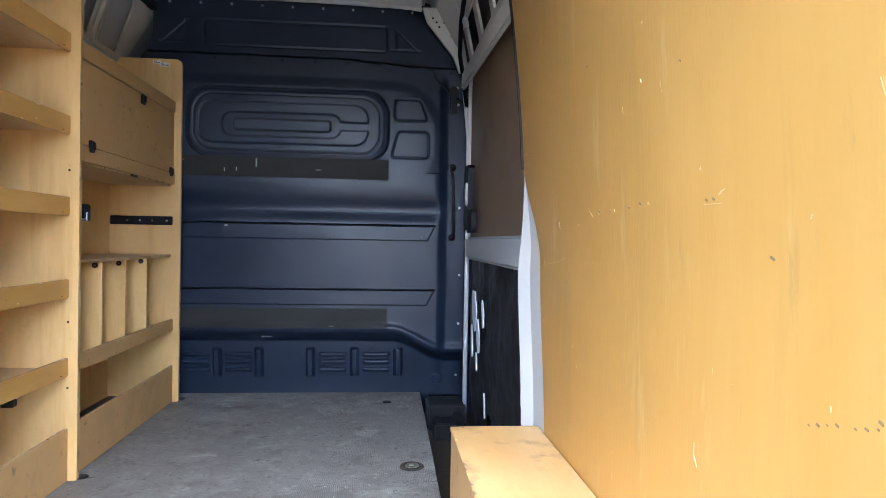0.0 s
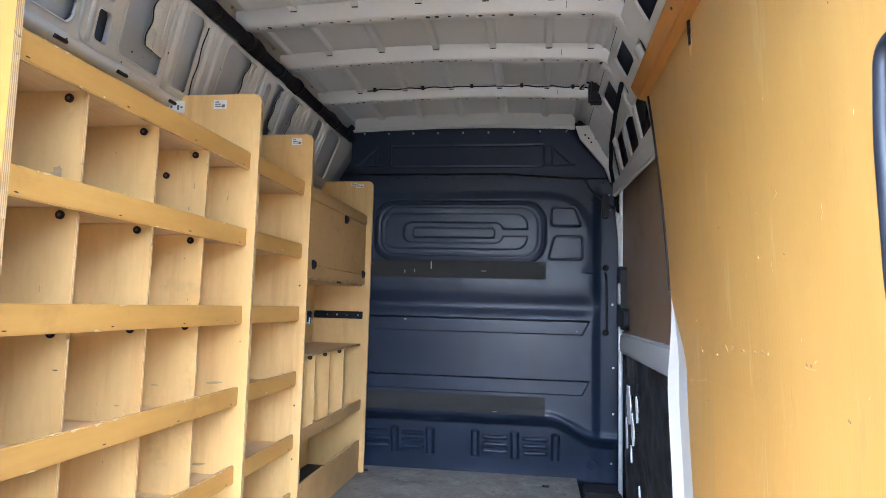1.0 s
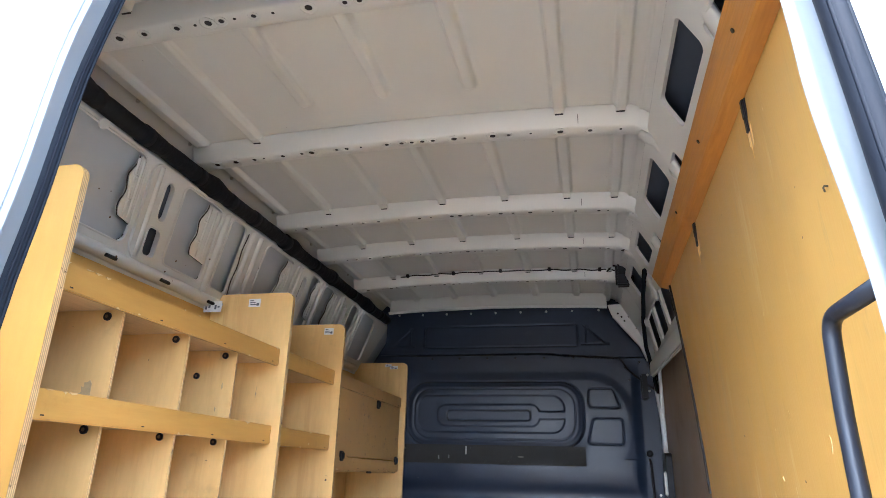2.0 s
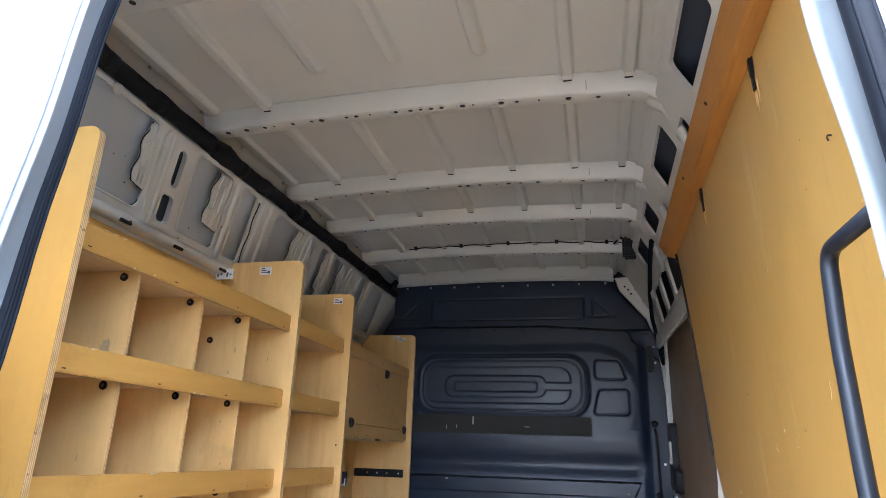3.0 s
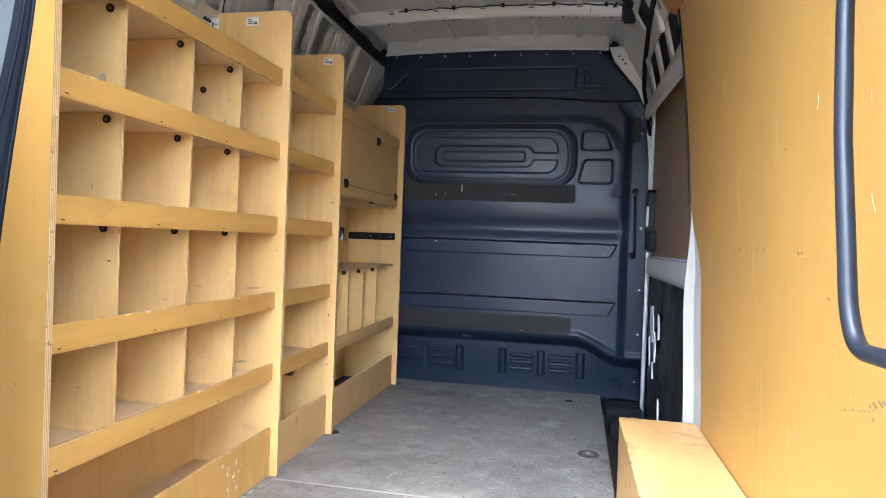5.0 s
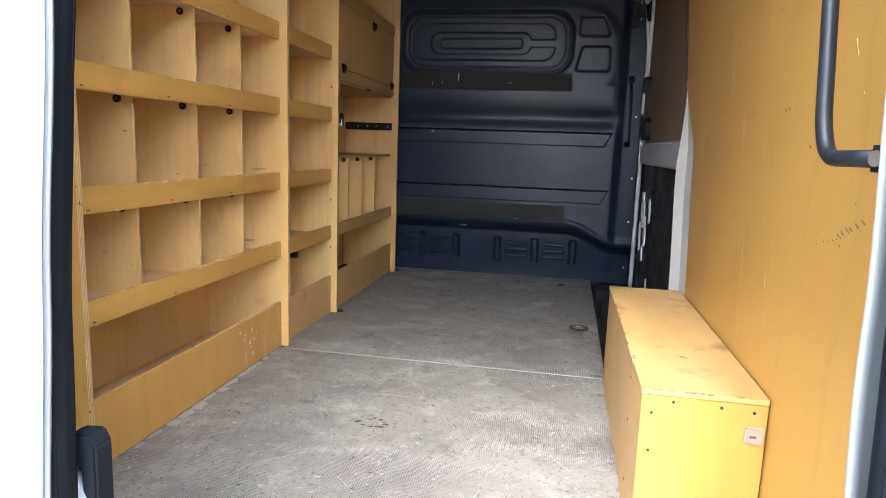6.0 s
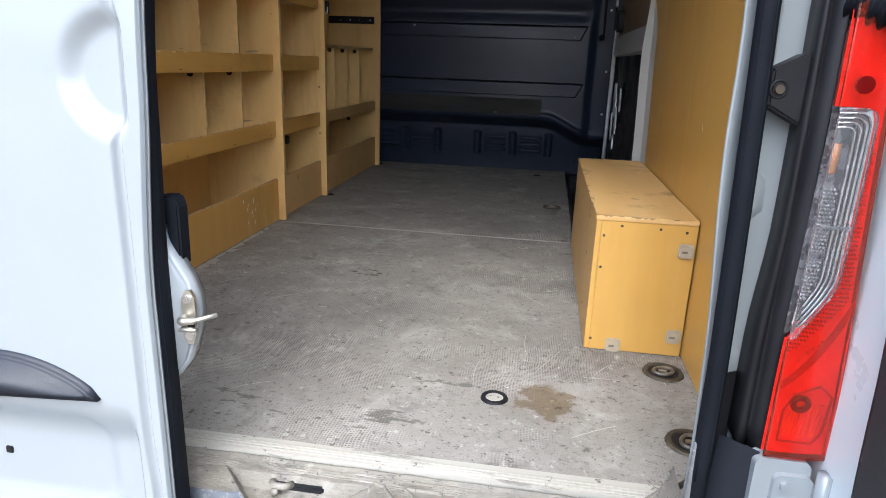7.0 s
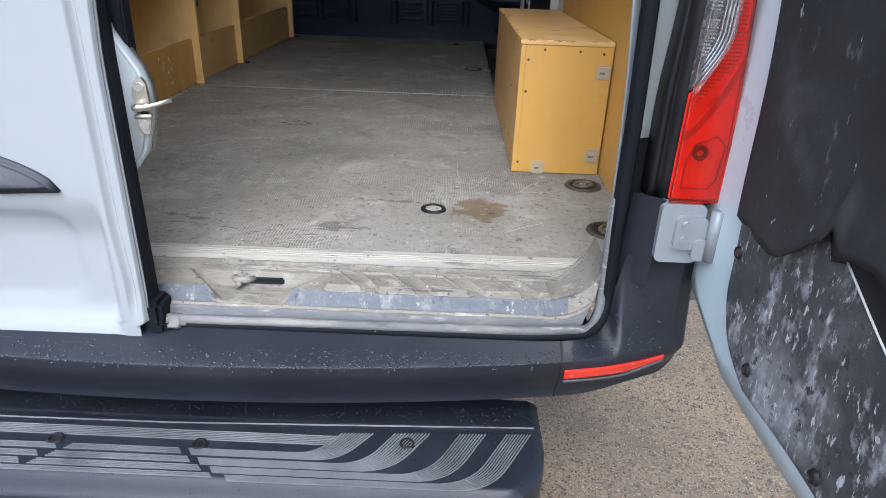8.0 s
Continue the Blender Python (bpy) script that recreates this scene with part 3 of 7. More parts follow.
for x, y in ((-0.875, 3.42), (0.19, 3.33), (-0.868, 2.335)):
    t = thing("floor_bolt", (x, y, FLOOR), "dark flat bolt in the floor", "bolt", "bolts in the floor")
    part("washer", ring(bmesh.new(), (x, y, FLOOR + 0.0005), 0.022, 0.010, 0.004), black, t)
    part("head", disc(bmesh.new(), (x, y, FLOOR + 0.0005), (0, 0, 1), 0.011, 0.006, 8), iron, t)

# ---- bulkhead ----
def bulk_right(z):
    if z < 2.30:
        return 0.588
    if z < 2.52:
        return 0.588 + (0.505 - 0.588) * (z - 2.30) / 0.22
    if z < 2.70:
        return 0.505 + (0.33 - 0.505) * (z - 2.52) / 0.18
    return 0.33 - 0.04 * (z - 2.70) / 0.06


def bulk_left(z):
    return -1.21 + 0.18 * smooth(2.2, 2.6, z)


def bulk_shoulder(x):
    return 1.045 - 0.11 * smooth(0.20, 0.50, x)


def bulk_depth(x, z):
    """How far forward (towards the cab) the bulkhead surface lies."""
    y = FRONT_Y
    # big raised upper field with a round right shoulder
    d = sd_round(x, z, -0.45, 2.07, 0.90, 0.29, 0.26) if z > 1.9 else max(x - 0.45, 1.72 - z)
    y -= 0.007 * (1 - smooth(-0.035, 0.03, d)) * smooth(1.70, 1.84, z)
    y += 0.020 * math.exp(-((z - 1.70) / 0.05) ** 2) * (1 - smooth(0.40, 0.5, x))
    # side flange
    y += 0.018 * smooth(0.44, 0.50, x) * smooth(2.45, 2.35, z)
    # top field and lip
    zl = 2.487 - 0.03 * smooth(-0.1, 0.4, x)
    y += 0.012 * smooth(zl, zl + 0.006, z)
    y += groove(z - zl, 0.007, 0.034)
    y += groove(sd_round(x, z, -0.31, 2.60, 0.47, 0.065, 0.015), 0.005, 0.012)
    for sx, cx in ((1, -0.92), (-1, 0.26)):
        lx, lz = (x - cx) * sx, z - 2.60
        if -0.08 < lx < 0.08 and -0.06 < lz < 0.06:
            y += groove(min(abs(lx - 0.05), abs(lz - lx * 0.9), abs(lz + 0.055)), 0.006, 0.007)
    # nested rounded rectangles
    y += groove(sd_round(x, z, -0.345, 2.137, 0.52, 0.185, 0.13), 0.006, 0.012)
    y -= 0.006 * (1 - smooth(-0.03, -0.012, sd_round(x, z, -0.345, 2.137, 0.52, 0.185, 0.13)))
    y += groove(sd_round(x, z, -0.345, 2.137, 0.475, 0.145, 0.10), 0.005, 0.004)
    # a C-shaped hollow round a long slot, bridged on the right
    outer, inner = sd_round(x, z, -0.366, 2.137, 0.436, 0.107, 0.075), sd_round(x, z, -0.375, 2.128, 0.300, 0.060, 0.05)
    bridge = smooth(-0.09, -0.07, x) * smooth(0.024, 0.018, abs(z - 2.130))
    y += 0.006 * smooth(0.003, -0.006, outer) * smooth(-0.003, 0.006, inner) * (1 - bridge)
    y += 0.007 * smooth(0.004, -0.005, sd_round(x, z, -0.372, 2.127, 0.247, 0.030, 0.02))
    # two small fields on the right
    y += groove(sd_round(x + 0.35 * (z - 2.228) * smooth(0.27, 0.36, x), z, 0.285, 2.228, 0.078, 0.055, 0.02), 0.005, 0.012)
    y += groove(sd_round(x - 0.25 * (z - 2.045) * smooth(0.31, 0.22, x), z, 0.298, 2.045, 0.09, 0.068, 0.02), 0.005, 0.012)
    # two long swages with a slanted end
    for za, zb, xe in ((1.541, 1.619, 0.41), (1.197, 1.277, 0.41)):
        d = max(abs(z - (za + zb) / 2) - (zb - za) / 2, x - xe - (z - (za + zb) / 2) * 0.5)
        y += 0.011 * smooth(0.003, -0.003, d)
        y += groove(z - zb, 0.0055, 0.034) * (x < xe + 0.015)
    # the lower part steps back under a round shoulder
    zs = bulk_shoulder(x)
    y += 0.115 * smooth(zs + 0.015, zs - 0.06, z) * (1 - 0.25 * smooth(0.42, 0.55, x))
    y -= 0.012 * math.exp(-((z - zs - 0.03) / 0.02) ** 2)
    y += 0.03 * smooth(1.0, 0.70, z)
    # upright bosses and louvre bars on the lower part
    if z < 1.0:
        y += groove(sd_round(x, z, 0.46, 0.78, 0.028, 0.026, 0.024), 0.006, 0.012)
    return y + 0.002 * noise.noise((x * 3, z * 3, 0))


bulkhead = thing("wall_front", (0, FRONT_Y, FLOOR), "dark slate moulded plastic bulkhead with swages and louvres", "bulkhead", kind="structure")


BULK_Z = sorted([0.69 + k * 2.075 / 480 for k in range(481)] + [c + d * 0.0011 for c in (1.619, 1.541, 1.277, 1.197, 2.487, 2.457) for d in range(-8, 9)])


def bulk_point(u, v):
    z = BULK_Z[round(v * (len(BULK_Z) - 1))]
    a, b = bulk_left(z), bulk_right(z)
    x = a + u * (b - a)
    return (x, bulk_depth(x, z), z)


bm = sheet(430, len(BULK_Z) - 1, bulk_point)
part("panel", bm, plastic, bulkhead, smooth_shade=True)
# upright bosses and louvre bars on the lower part
def low_y(z):
    return bulk_depth(-0.3, z)


for cx in (-0.72, -0.50, -0.227, 0.010, 0.247):
    def boss(u, v, cx=cx):
        a, b = 2 * u - 1, 2 * v - 1
        x, z = cx + 0.027 * a, 0.872 + 0.086 * b
        d = sd_round(x, z, cx, 0.872, 0.024, 0.082, 0.012)
        return (x, low_y(z) + 0.003 - 0.026 * min(1.0, max(0.0, (0.004 - d) / 0.017)), z)
    part("boss", sheet(36, 70, boss), plastic, bulkhead, "", True)
for cx in (-0.83, -0.61, -0.108, 0.128):
    for cz in (0.915, 0.873, 0.831):
        def bar(u, v, cx=cx, cz=cz):
            x, z = cx + 0.076 * (2 * u - 1), cz + 0.0145 * (2 * v - 1)
            d = sd_round(x, z, cx, cz, 0.072, 0.0115, 0.011)
            return (x, low_y(z) + 0.003 - 0.016 * math.sqrt(min(1.0, max(0.0, (0.003 - d) / 0.013))), z)
        part("louvre", sheet(40, 12, bar), plastic, bulkhead, "", True)
# thin black tubes for the shade in the creases of the pressed fields
def joint_or_crease(pts, r=0.0026):
    part("crease_shade", tube(bmesh.new(), [(x, bulk_depth(x, z) - 0.0005, z) for x, z in pts], r, 5), dark_gap, bulkhead, "", True)


for za, zb, xe in ((1.541, 1.619, 0.41), (1.197, 1.277, 0.41)):
    joint_or_crease([(-1.15 + (xe + 0.015 + 1.15) * k / 80, zb) for k in range(81)])
    joint_or_crease([(xe + 0.018 - 0.036 * k / 10, zb - (zb - za) * k / 10) for k in range(11)], 0.0014)
joint_or_crease([(-1.0 + 1.42 * k / 80, 2.485 - 0.03 * smooth(-0.1, 0.4, -1.0 + 1.42 * k / 80)) for k in range(81)], 0.0035)


def rounded_loop(cx, cz, hx, hz, r):
    p = rounded(cx - hx, cx + hx, cz - hz, cz + hz, r, steps=10)
    out = []
    for a, b in zip(p, p[1:] + p[:1]):
        n = max(1, int(math.hypot(b[0] - a[0], b[1] - a[1]) / 0.012))
        out += [(a[0] + (b[0] - a[0]) * k / n, a[1] + (b[1] - a[1]) * k / n) for k in range(n)]
    return out + out[:1]


for cx, cz, hx, hz, r, w in ((-0.345, 2.137, 0.52, 0.185, 0.13, 0.0020), (-0.372, 2.127, 0.247, 0.030, 0.02, 0.0016)):
    joint_or_crease(rounded_loop(cx, cz, hx, hz, r), w)
part("backing", box(bmesh.new(), -1.26, 0.75, 3.66, 3.70, 0.45, 2.95), plastic, bulkhead)
for z0, z1, x1 in ((1.857, 1.961, 0.178), (1.077, 1.177, 0.183)):
    bm = sheet(40, 6, lambda u, v: (-1.1 + u * (x1 + 1.1), min(bulk_depth(-1.1 + u * (x1 + 1.1), z0 + v * (z1 - z0)), bulk_depth(-0.95, z0 + v * (z1 - z0))) - 0.005 - 0.001 * noise.noise((u * 40, v * 4, z0)), z0 + v * (z1 - z0)))
    part("strip", thicken(bm, -0.004), felt, bulkhead, "black worn adhesive strip")
for x, z in [(-0.95 + 0.155 * k, 2.745) for k in range(9)] + [(-0.72 + 0.17 * k, 2.462) for k in range(6)] + [(0.54, 2.36), (0.545, 2.27), (0.56, 1.72), (0.565, 1.36), (0.565, 1.1), (0.568, 0.8), (0.50, 2.43), (0.42, 2.40), (0.44, 2.33)]:
    part("bolt", disc(bmesh.new(), (x, bulk_depth(x, z) + 0.002, z), (0, -1, 0.1), 0.007, 0.007, 8), steel if z > 2.7 or x > 0.52 else black, bulkhead)
bm = bmesh.new()
tube(bm, arc([(0.515, 3.385, 1.90), (0.52, 3.375, 1.88), (0.525, 3.375, 1.62), (0.525, 3.385, 1.55)], 0.02), 0.0075, 8)
for z in (1.93, 1.56):
    disc(bm, (0.517, 3.40, z), (0, -1, 0), 0.018, 0.032, 14)
part("pull_strap", bm, black, bulkhead, "black strap with two round knobs", True)
bm = bmesh.new()
box(bm, 0.497, 0.535, 3.375, 3.42, 2.22, 2.36, 0.008)
part("stop_block", bm, black, bulkhead)
bm = bmesh.new()
tube(bm, arc([(0.10, 3.40, 2.475), (0.40, 3.40, 2.455), (0.43, 3.40, 2.39), (0.50, 3.40, 2.33), (0.58, 3.41, 2.27)], 0.03), 0.006, 6)
part("edge_cable", bm, black, bulkhead, "", True)
# scuffs on the plastic
bm = bmesh.new()
for x, z, w, h in ((-0.50, 1.93, 0.008, 0.045), (-0.66, 1.89, 0.004, 0.02), (-0.60, 1.895, 0.004, 0.02), (-0.655, 1.605, 0.016, 0.010), (-0.45, 1.02, 0.05, 0.004), (0.36, 1.56, 0.006, 0.006)):
    yy = bulk_depth(x, z) - 0.011 if 1.85 < z < 1.97 else bulk_depth(x, z) - 0.0012
    box(bm, x - w / 2, x + w / 2, yy - 0.0006, yy, z - h / 2, z + h / 2)
part("scuff", bm, sill_trim, bulkhead, "pale scuff marks")
# light metal edge between bulkhead and sliding door
bm = bmesh.new()
tube(bm, [(0.600, 3.37, 0.58), (0.600, 3.375, 1.5), (0.597, 3.38, 2.1), (0.575, 3.39, 2.34)], 0.012, 8)
tagged(part("trim_bulkhead", bm, white_in, smooth_shade=True), "pale painted body flange at the bulkhead edge", "trim", kind="structure")

# ---- roof ----
def roof_z(x):
    return 2.874 - 0.022 * ((x + 0.31) / 0.73) ** 2 - 0.10 * smooth(0.36, 0.52, x) - 0.06 * smooth(-1.075, -1.15, x)


RIBS = (-0.847, -0.596, -0.343, -0.083, 0.165, 0.346, -1.045)
BEAMS = (0.68, 1.335, 1.965, 2.41, 2.935)


def roof_point(u, v):
    x, y = -1.16 + u * 1.70, 0.20 + v * 3.35
    z = roof_z(x)
    gap = min(y - b for b in BEAMS if y >= b) if y > BEAMS[0] else 0.3
    near = min((b - y for b in BEAMS if b > y), default=0.5)
    fade = smooth(0.10, 0.13, gap) * smooth(0.02, 0.04, near)
    for i, r in enumerate(RIBS):
        if y < 1.335:
            f = smooth(0.0, 0.024, 1.185 - y - 0.4 * abs(x - r)) if i in (1, 2, 3) else smooth(1.325, 1.31, y)
        else:
            f = fade
        z -= (0.024 if y < 1.335 else 0.019) * smooth(0.023, 0.014, abs(x - r)) * f
    z -= 0.006 * smooth(0.006, 0.002, abs(x - 0.402))
    if 2.41 < y < 2.935:
        z += groove(math.hypot((x + 0.25) / 1.6, y - 2.72) - 0.05, 0.012, -0.006) * (y < 2.72)
    return (x, y, z)


roof = thing("ceiling", (0, 1.8, 2.8), "bare off-white painted sheet-metal roof with cross beams", "ceiling", kind="structure")
bm = sheet(420, 240, roof_point)
# roof faces beyond the right frame coloured dark, as shade in its openings
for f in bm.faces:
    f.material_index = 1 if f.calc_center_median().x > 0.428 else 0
part("roof_skin", bm, [paint, dark_hollow], roof, smooth_shade=True)
for y in (1.02, 1.29, 1.56, 1.90, 2.3, 2.8):
    part("edge_stud", disc(bmesh.new(), (-1.078, y, roof_z(-1.078) - 0.008), (0, 0, -1), 0.006, 0.009, 8), steel, roof, "small steel stud")
part("roof_cover", box(bmesh.new(), -1.30, 0.75, 0.12, 3.70, 2.90, 2.94), white, roof)


def roof_beam(y, x0=-1.09, x1=0.46):
    """A hat-section cross beam that follows the roof's arch, with holes along its lower face."""
    b = bmesh.new()
    prof = [(-0.012, 0.010), (-0.010, -0.004), (0.006, -0.046), (0.014, -0.052), (0.062, -0.052), (0.070, -0.046), (0.085, -0.004), (0.088, 0.010)]
    rows = []
    for i in range(61):
        x = x0 + (x1 - x0) * i / 60
        end = smooth(x1 - 0.09, x1, x)
        z = roof_z(max(-1.07, min(x, 0.36))) - 0.012 - 0.05 * end
        rows.append([b.verts.new((x, y + p, z + q * (1 - 0.15 * end))) for p, q in prof])
    for r0, r1 in zip(rows, rows[1:]):
        for k in range(len(prof) - 1):
            b.faces.new((r0[k], r0[k + 1], r1[k + 1], r1[k]))
    bmesh.ops.recalc_face_normals(b, faces=b.faces[:])
    beam = part("roof_beam", b, paint, roof, "off-white cross beam with holes", True)
    random.seed(int(y * 100))
    x = x0 + 0.08
    while x < x1 - 0.03:
        r = random.choice((0.004, 0.006, 0.007, 0.009))
        z = roof_z(min(x, 0.36)) - 0.012 - 0.05 * smooth(x1 - 0.09, x1, x) - 0.052
        big = x > x1 - 0.10
        part("hole", disc(bmesh.new(), (x, y + 0.028, z - 0.0008), (0, 0, 1), 0.014 if big else r, 0.001, 12), dark_gap, beam, "dark punched hole")
        if r > 0.005 and not big:
            part("hole_rim", ring(bmesh.new(), (x, y + 0.028, z - 0.0015), r * 2.3, r * 1.15, 0.003, 14), paint, beam)
        x += random.choice((0.035, 0.05, 0.07, 0.09))
    for i, x in enumerate(RIBS[:6]):
        if y == 1.335 and i in (1, 2, 3):
            continue
        z = roof_z(x)
        lip = bmesh.new()
        outline(lip, [(y - 0.050, z - 0.012), (y - 0.040, z - 0.019), (y - 0.008, z - 0.023), (y - 0.006, z - 0.002)], (x - 0.015, x + 0.015), "x")
        part("rib_end", lip, paint, beam, "pressed end of a roof rib")
        # black pad put in for the shaded gap at the rib's end
        part("rib_gap_shade", box(bmesh.new(), x - 0.013, x + 0.013, y - 0.010, y - 0.005, z - 0.026, z - 0.021, 0.001), dark_gap, beam, "black pad for the shaded gap under the rib end")
    z = roof_z(0.22) - 0.03
    part("joint_or_crease", box(bmesh.new(), 0.2192, 0.2208, y - 0.006, y + 0.004, z - 0.022, z + 0.02), dark_gap, beam)


for y in BEAMS:
    roof_beam(y)
# front roof rail above the bulkhead
bm = sheet(60, 12, lambda u, v: (-1.02 + 1.36 * u, 3.392 + 0.05 * v, roof_z(max(-1.07, min(-1.02 + 1.36 * u, 0.36))) - 0.088 - 0.012 * math.sin(v * math.pi) + 0.092 * smooth(0.5, 1.0, v)))
part("front_rail", bm, paint, roof, smooth_shade=True)

bm = bmesh.new()
pts = []
for k in range(60):
    x = -0.80 + k * 1.2 / 59
    pts.append((x, 2.905 + 0.004 * math.sin(k), roof_z(x) - 0.022 + 0.004 * math.sin(k * 0.42) ** 2))
tube(bm, pts, 0.0035, 6)
for k in (2, 15, 28, 41, 54):
    box(bm, pts[k][0] - 0.008, pts[k][0] + 0.008, 2.897, 2.916, pts[k][2] - 0.007, pts[k][2] + 0.012, 0.002)
tagged(part("ceiling_cable", bm, black, smooth_shade=True), "thin black cable clipped along a roof beam", "cable")

t = thing("roof_module", (0.45, 2.92, 2.68), "black plastic electrical module under the roof corner", "module")
part("case", box(bmesh.new(), 0.375, 0.465, 2.83, 2.91, 2.735, 2.845, 0.012), black, t)
bm = box(bmesh.new(), 0.372, 0.435, 2.815, 2.84, 2.725, 2.785, 0.008)
part("bezel", bm, bar_black, t)
bm = tube(bmesh.new(), [(0.385, 2.85, 2.835), (0.36, 2.86, 2.845), (0.335, 2.90, 2.825)], 0.005, 6)
part("plug_cable", bm, black, t, "", True)

# black wrapped cable duct along the left roof edge
bm = bmesh.new()
pts, rad = [], []
for k in range(90):
    y = 0.35 + k * 3.02 / 89
    bulge = max(math.exp(-((y - b - 0.03) / 0.05) ** 2) for b in BEAMS)
    pts.append((-1.020 + 0.004 * noise.noise((y * 5, 0, 0)), y, 2.708 + 0.006 * noise.noise((y * 3, 4, 0))))
    rad.append(0.027 + 0.011 * bulge + 0.004 * noise.noise((y * 14, 9, 0)))
tube(bm, pts, rad, 14)
duct = thing("cable_duct", (-1.02, 0.4, 2.708), "black fabric-wrapped wiring duct along the roof edge", "cable duct")
part("wrap", bm, duct_mat, duct, "", True)
for k in (6, 13, 19, 27, 33, 38, 46, 55, 61, 70, 79, 84):
    part("tape_band", tube(bmesh.new(), [pts[k], [(a + b) / 2 for a, b in zip(pts[k], pts[k + 1])], pts[k + 1]], [max(rad[k], rad[k + 1]) + 0.0012] * 3, 14), duct_mat, duct, "black tape band", True)



def plate(outer, holes, place, thick):
    """A flat plate with holes, drawn in (a, b) and laid into space by place(a, b, depth)."""
    bm = bmesh.new()
    loops = []
    for loop in [outer] + holes:
        vs = [bm.verts.new((a, b, 0)) for a, b in loop]
        loops.append(vs)
        for i in range(len(vs)):
            bm.edges.new((vs[i], vs[(i + 1) % len(vs)]))
    bmesh.ops.triangle_fill(bm, use_beauty=True, use_dissolve=False, edges=bm.edges[:])
    top = {v: bm.verts.new((v.co.x, v.co.y, 1)) for v in bm.verts[:]}
    for f in list(bm.faces):
        bm.faces.new([top[v] for v in reversed(f.verts)])
    for vs in loops:
        for i in range(len(vs)):
            a, b = vs[i], vs[(i + 1) % len(vs)]
            bm.faces.new((a, b, top[b], top[a]))
    for v in bm.verts:
        v.co = Vector(place(v.co.x, v.co.y, v.co.z * thick))
    bmesh.ops.recalc_face_normals(bm, faces=bm.faces[:])
    return bm


def left_frame(a, b, d):
    return (-1.145 + 0.6 * (b - 2.475) - d * 0.86, a, b + d * 0.5)


def ply_edge(z):
    """Where the lining ends towards the cab."""
    h = max(0.0, z - 1.85)
    return 1.66 + 0.08 * smooth(1.0, 1.5, z) + 0.17 * smooth(1.50, 1.78, z) + 0.1 * h + 0.25 * h * h


def side_x(z):
    """The inner face of the right side, which leans in towards the roof."""
    return 0.590 - 0.052 * max(0.0, z - 1.5)


def leaned(bm):
    """Shears what was drawn upright to the lean of the side."""
    for v in bm.verts:
        v.co.x -= 0.052 * max(0.0, v.co.z - 1.5)
    return bm


# ---- left body side ----
wall_left = thing("wall_left", (-1.24, 1.9, FLOOR), "bare off-white van side wall with pressed frames", "wall", kind="structure")
part("lower_side", box(bmesh.new(), -1.262, -1.238, 0.15, 3.66, 0.5, 2.38), paint, wall_left)
part("outer_skin", sheet(60, 20, lambda u, v: left_frame(0.15 + 3.5 * u, 2.30 + 0.42 * v, 0.040 + 0.006 * math.sin(u * 40))), skin, wall_left, "grey outer skin behind the frame", True)
LEAN_Y = 0.5


def skewed(y0, y1, z0, z1, r=0.02):
    """A rounded outline that leans with the wall pressing."""
    return [(a + (2.65 - b) * LEAN_Y, b) for a, b in rounded(y0, y1, z0, z1, min(r, (y1 - y0) * 0.45))]


def loop_pts(pts, d, closed=True):
    out = []
    for p, q in zip(pts, pts[1:] + pts[:1] if closed else pts[1:]):
        n = max(1, int(math.hypot(q[0] - p[0], q[1] - p[1]) / 0.015))
        out += [left_frame(p[0] + (q[0] - p[0]) * k / n, p[1] + (q[1] - p[1]) * k / n, d) for k in range(n)]
    return out


BAYS = ((0.50, 1.075, 0.036), (1.262, 1.482, 0.020), (1.548, 1.655, 0.020), (1.82, 2.075, 0.030), (2.262, 2.36, 0.020), (2.42, 2.60, 0.030), (2.80, 2.90, 0.020), (2.98, 3.2, 0.030))
openings = [skewed(a, b, 2.437, 2.662, r) for a, b, r in BAYS]
POSTS = (1.080, 2.085, 2.610)
slots = [skewed(c + 0.082, c + 0.124, 2.537, 2.640, 0.021) for c in POSTS] + [skewed(c + 0.066, c + 0.126, 2.437, 2.514, 0.014) for c in POSTS]
part("frame", plate([(0.45, 2.36), (3.42, 2.36), (3.42, 2.672), (0.45, 2.672)], openings + slots, left_frame, 0.010), paint, wall_left)
for c in POSTS:
    mine = [skewed(c + 0.082, c + 0.124, 2.537, 2.640, 0.021), skewed(c + 0.066, c + 0.126, 2.437, 2.514, 0.014)]
    part("post", plate(skewed(c + 0.012, c + 0.164, 2.418, 2.668, 0.035), mine, lambda a, b, d: left_frame(a, b, d - 0.010), 0.010), paint, wall_left, "raised frame post with two slots")
    # dark sheet put in for the shade behind the post's slots
    part("post_slot_shade", sheet(6, 8, lambda u, v, c=c: left_frame(c + 0.045 + 0.11 * u + (2.65 - (2.42 + 0.23 * v)) * LEAN_Y, 2.42 + 0.23 * v, 0.018)), dark_hollow, wall_left, "dark backing that stands for the shade behind the slots")
    for p in mine:
        part("slot_rim", tube(bmesh.new(), loop_pts(p, -0.010), 0.0028, 6, True), paint, wall_left, "", True)
    part("post_fold", tube(bmesh.new(), [left_frame(c + 0.045 + (2.65 - z) * LEAN_Y, z, -0.009) for z in (2.425, 2.50, 2.58, 2.662)], 0.009, 8), paint, wall_left, "pressed fold", True)
for p in openings:
    part("opening_rim", tube(bmesh.new(), loop_pts(p, -0.001), 0.0035, 6, True), paint, wall_left, "", True)
    # black tube put in for the shading in the opening's lower corner
    part("corner_shade", tube(bmesh.new(), loop_pts(p[:6], 0.010, False), 0.0022, 5), dark_gap, wall_left, "dark line for the shading in the corner")
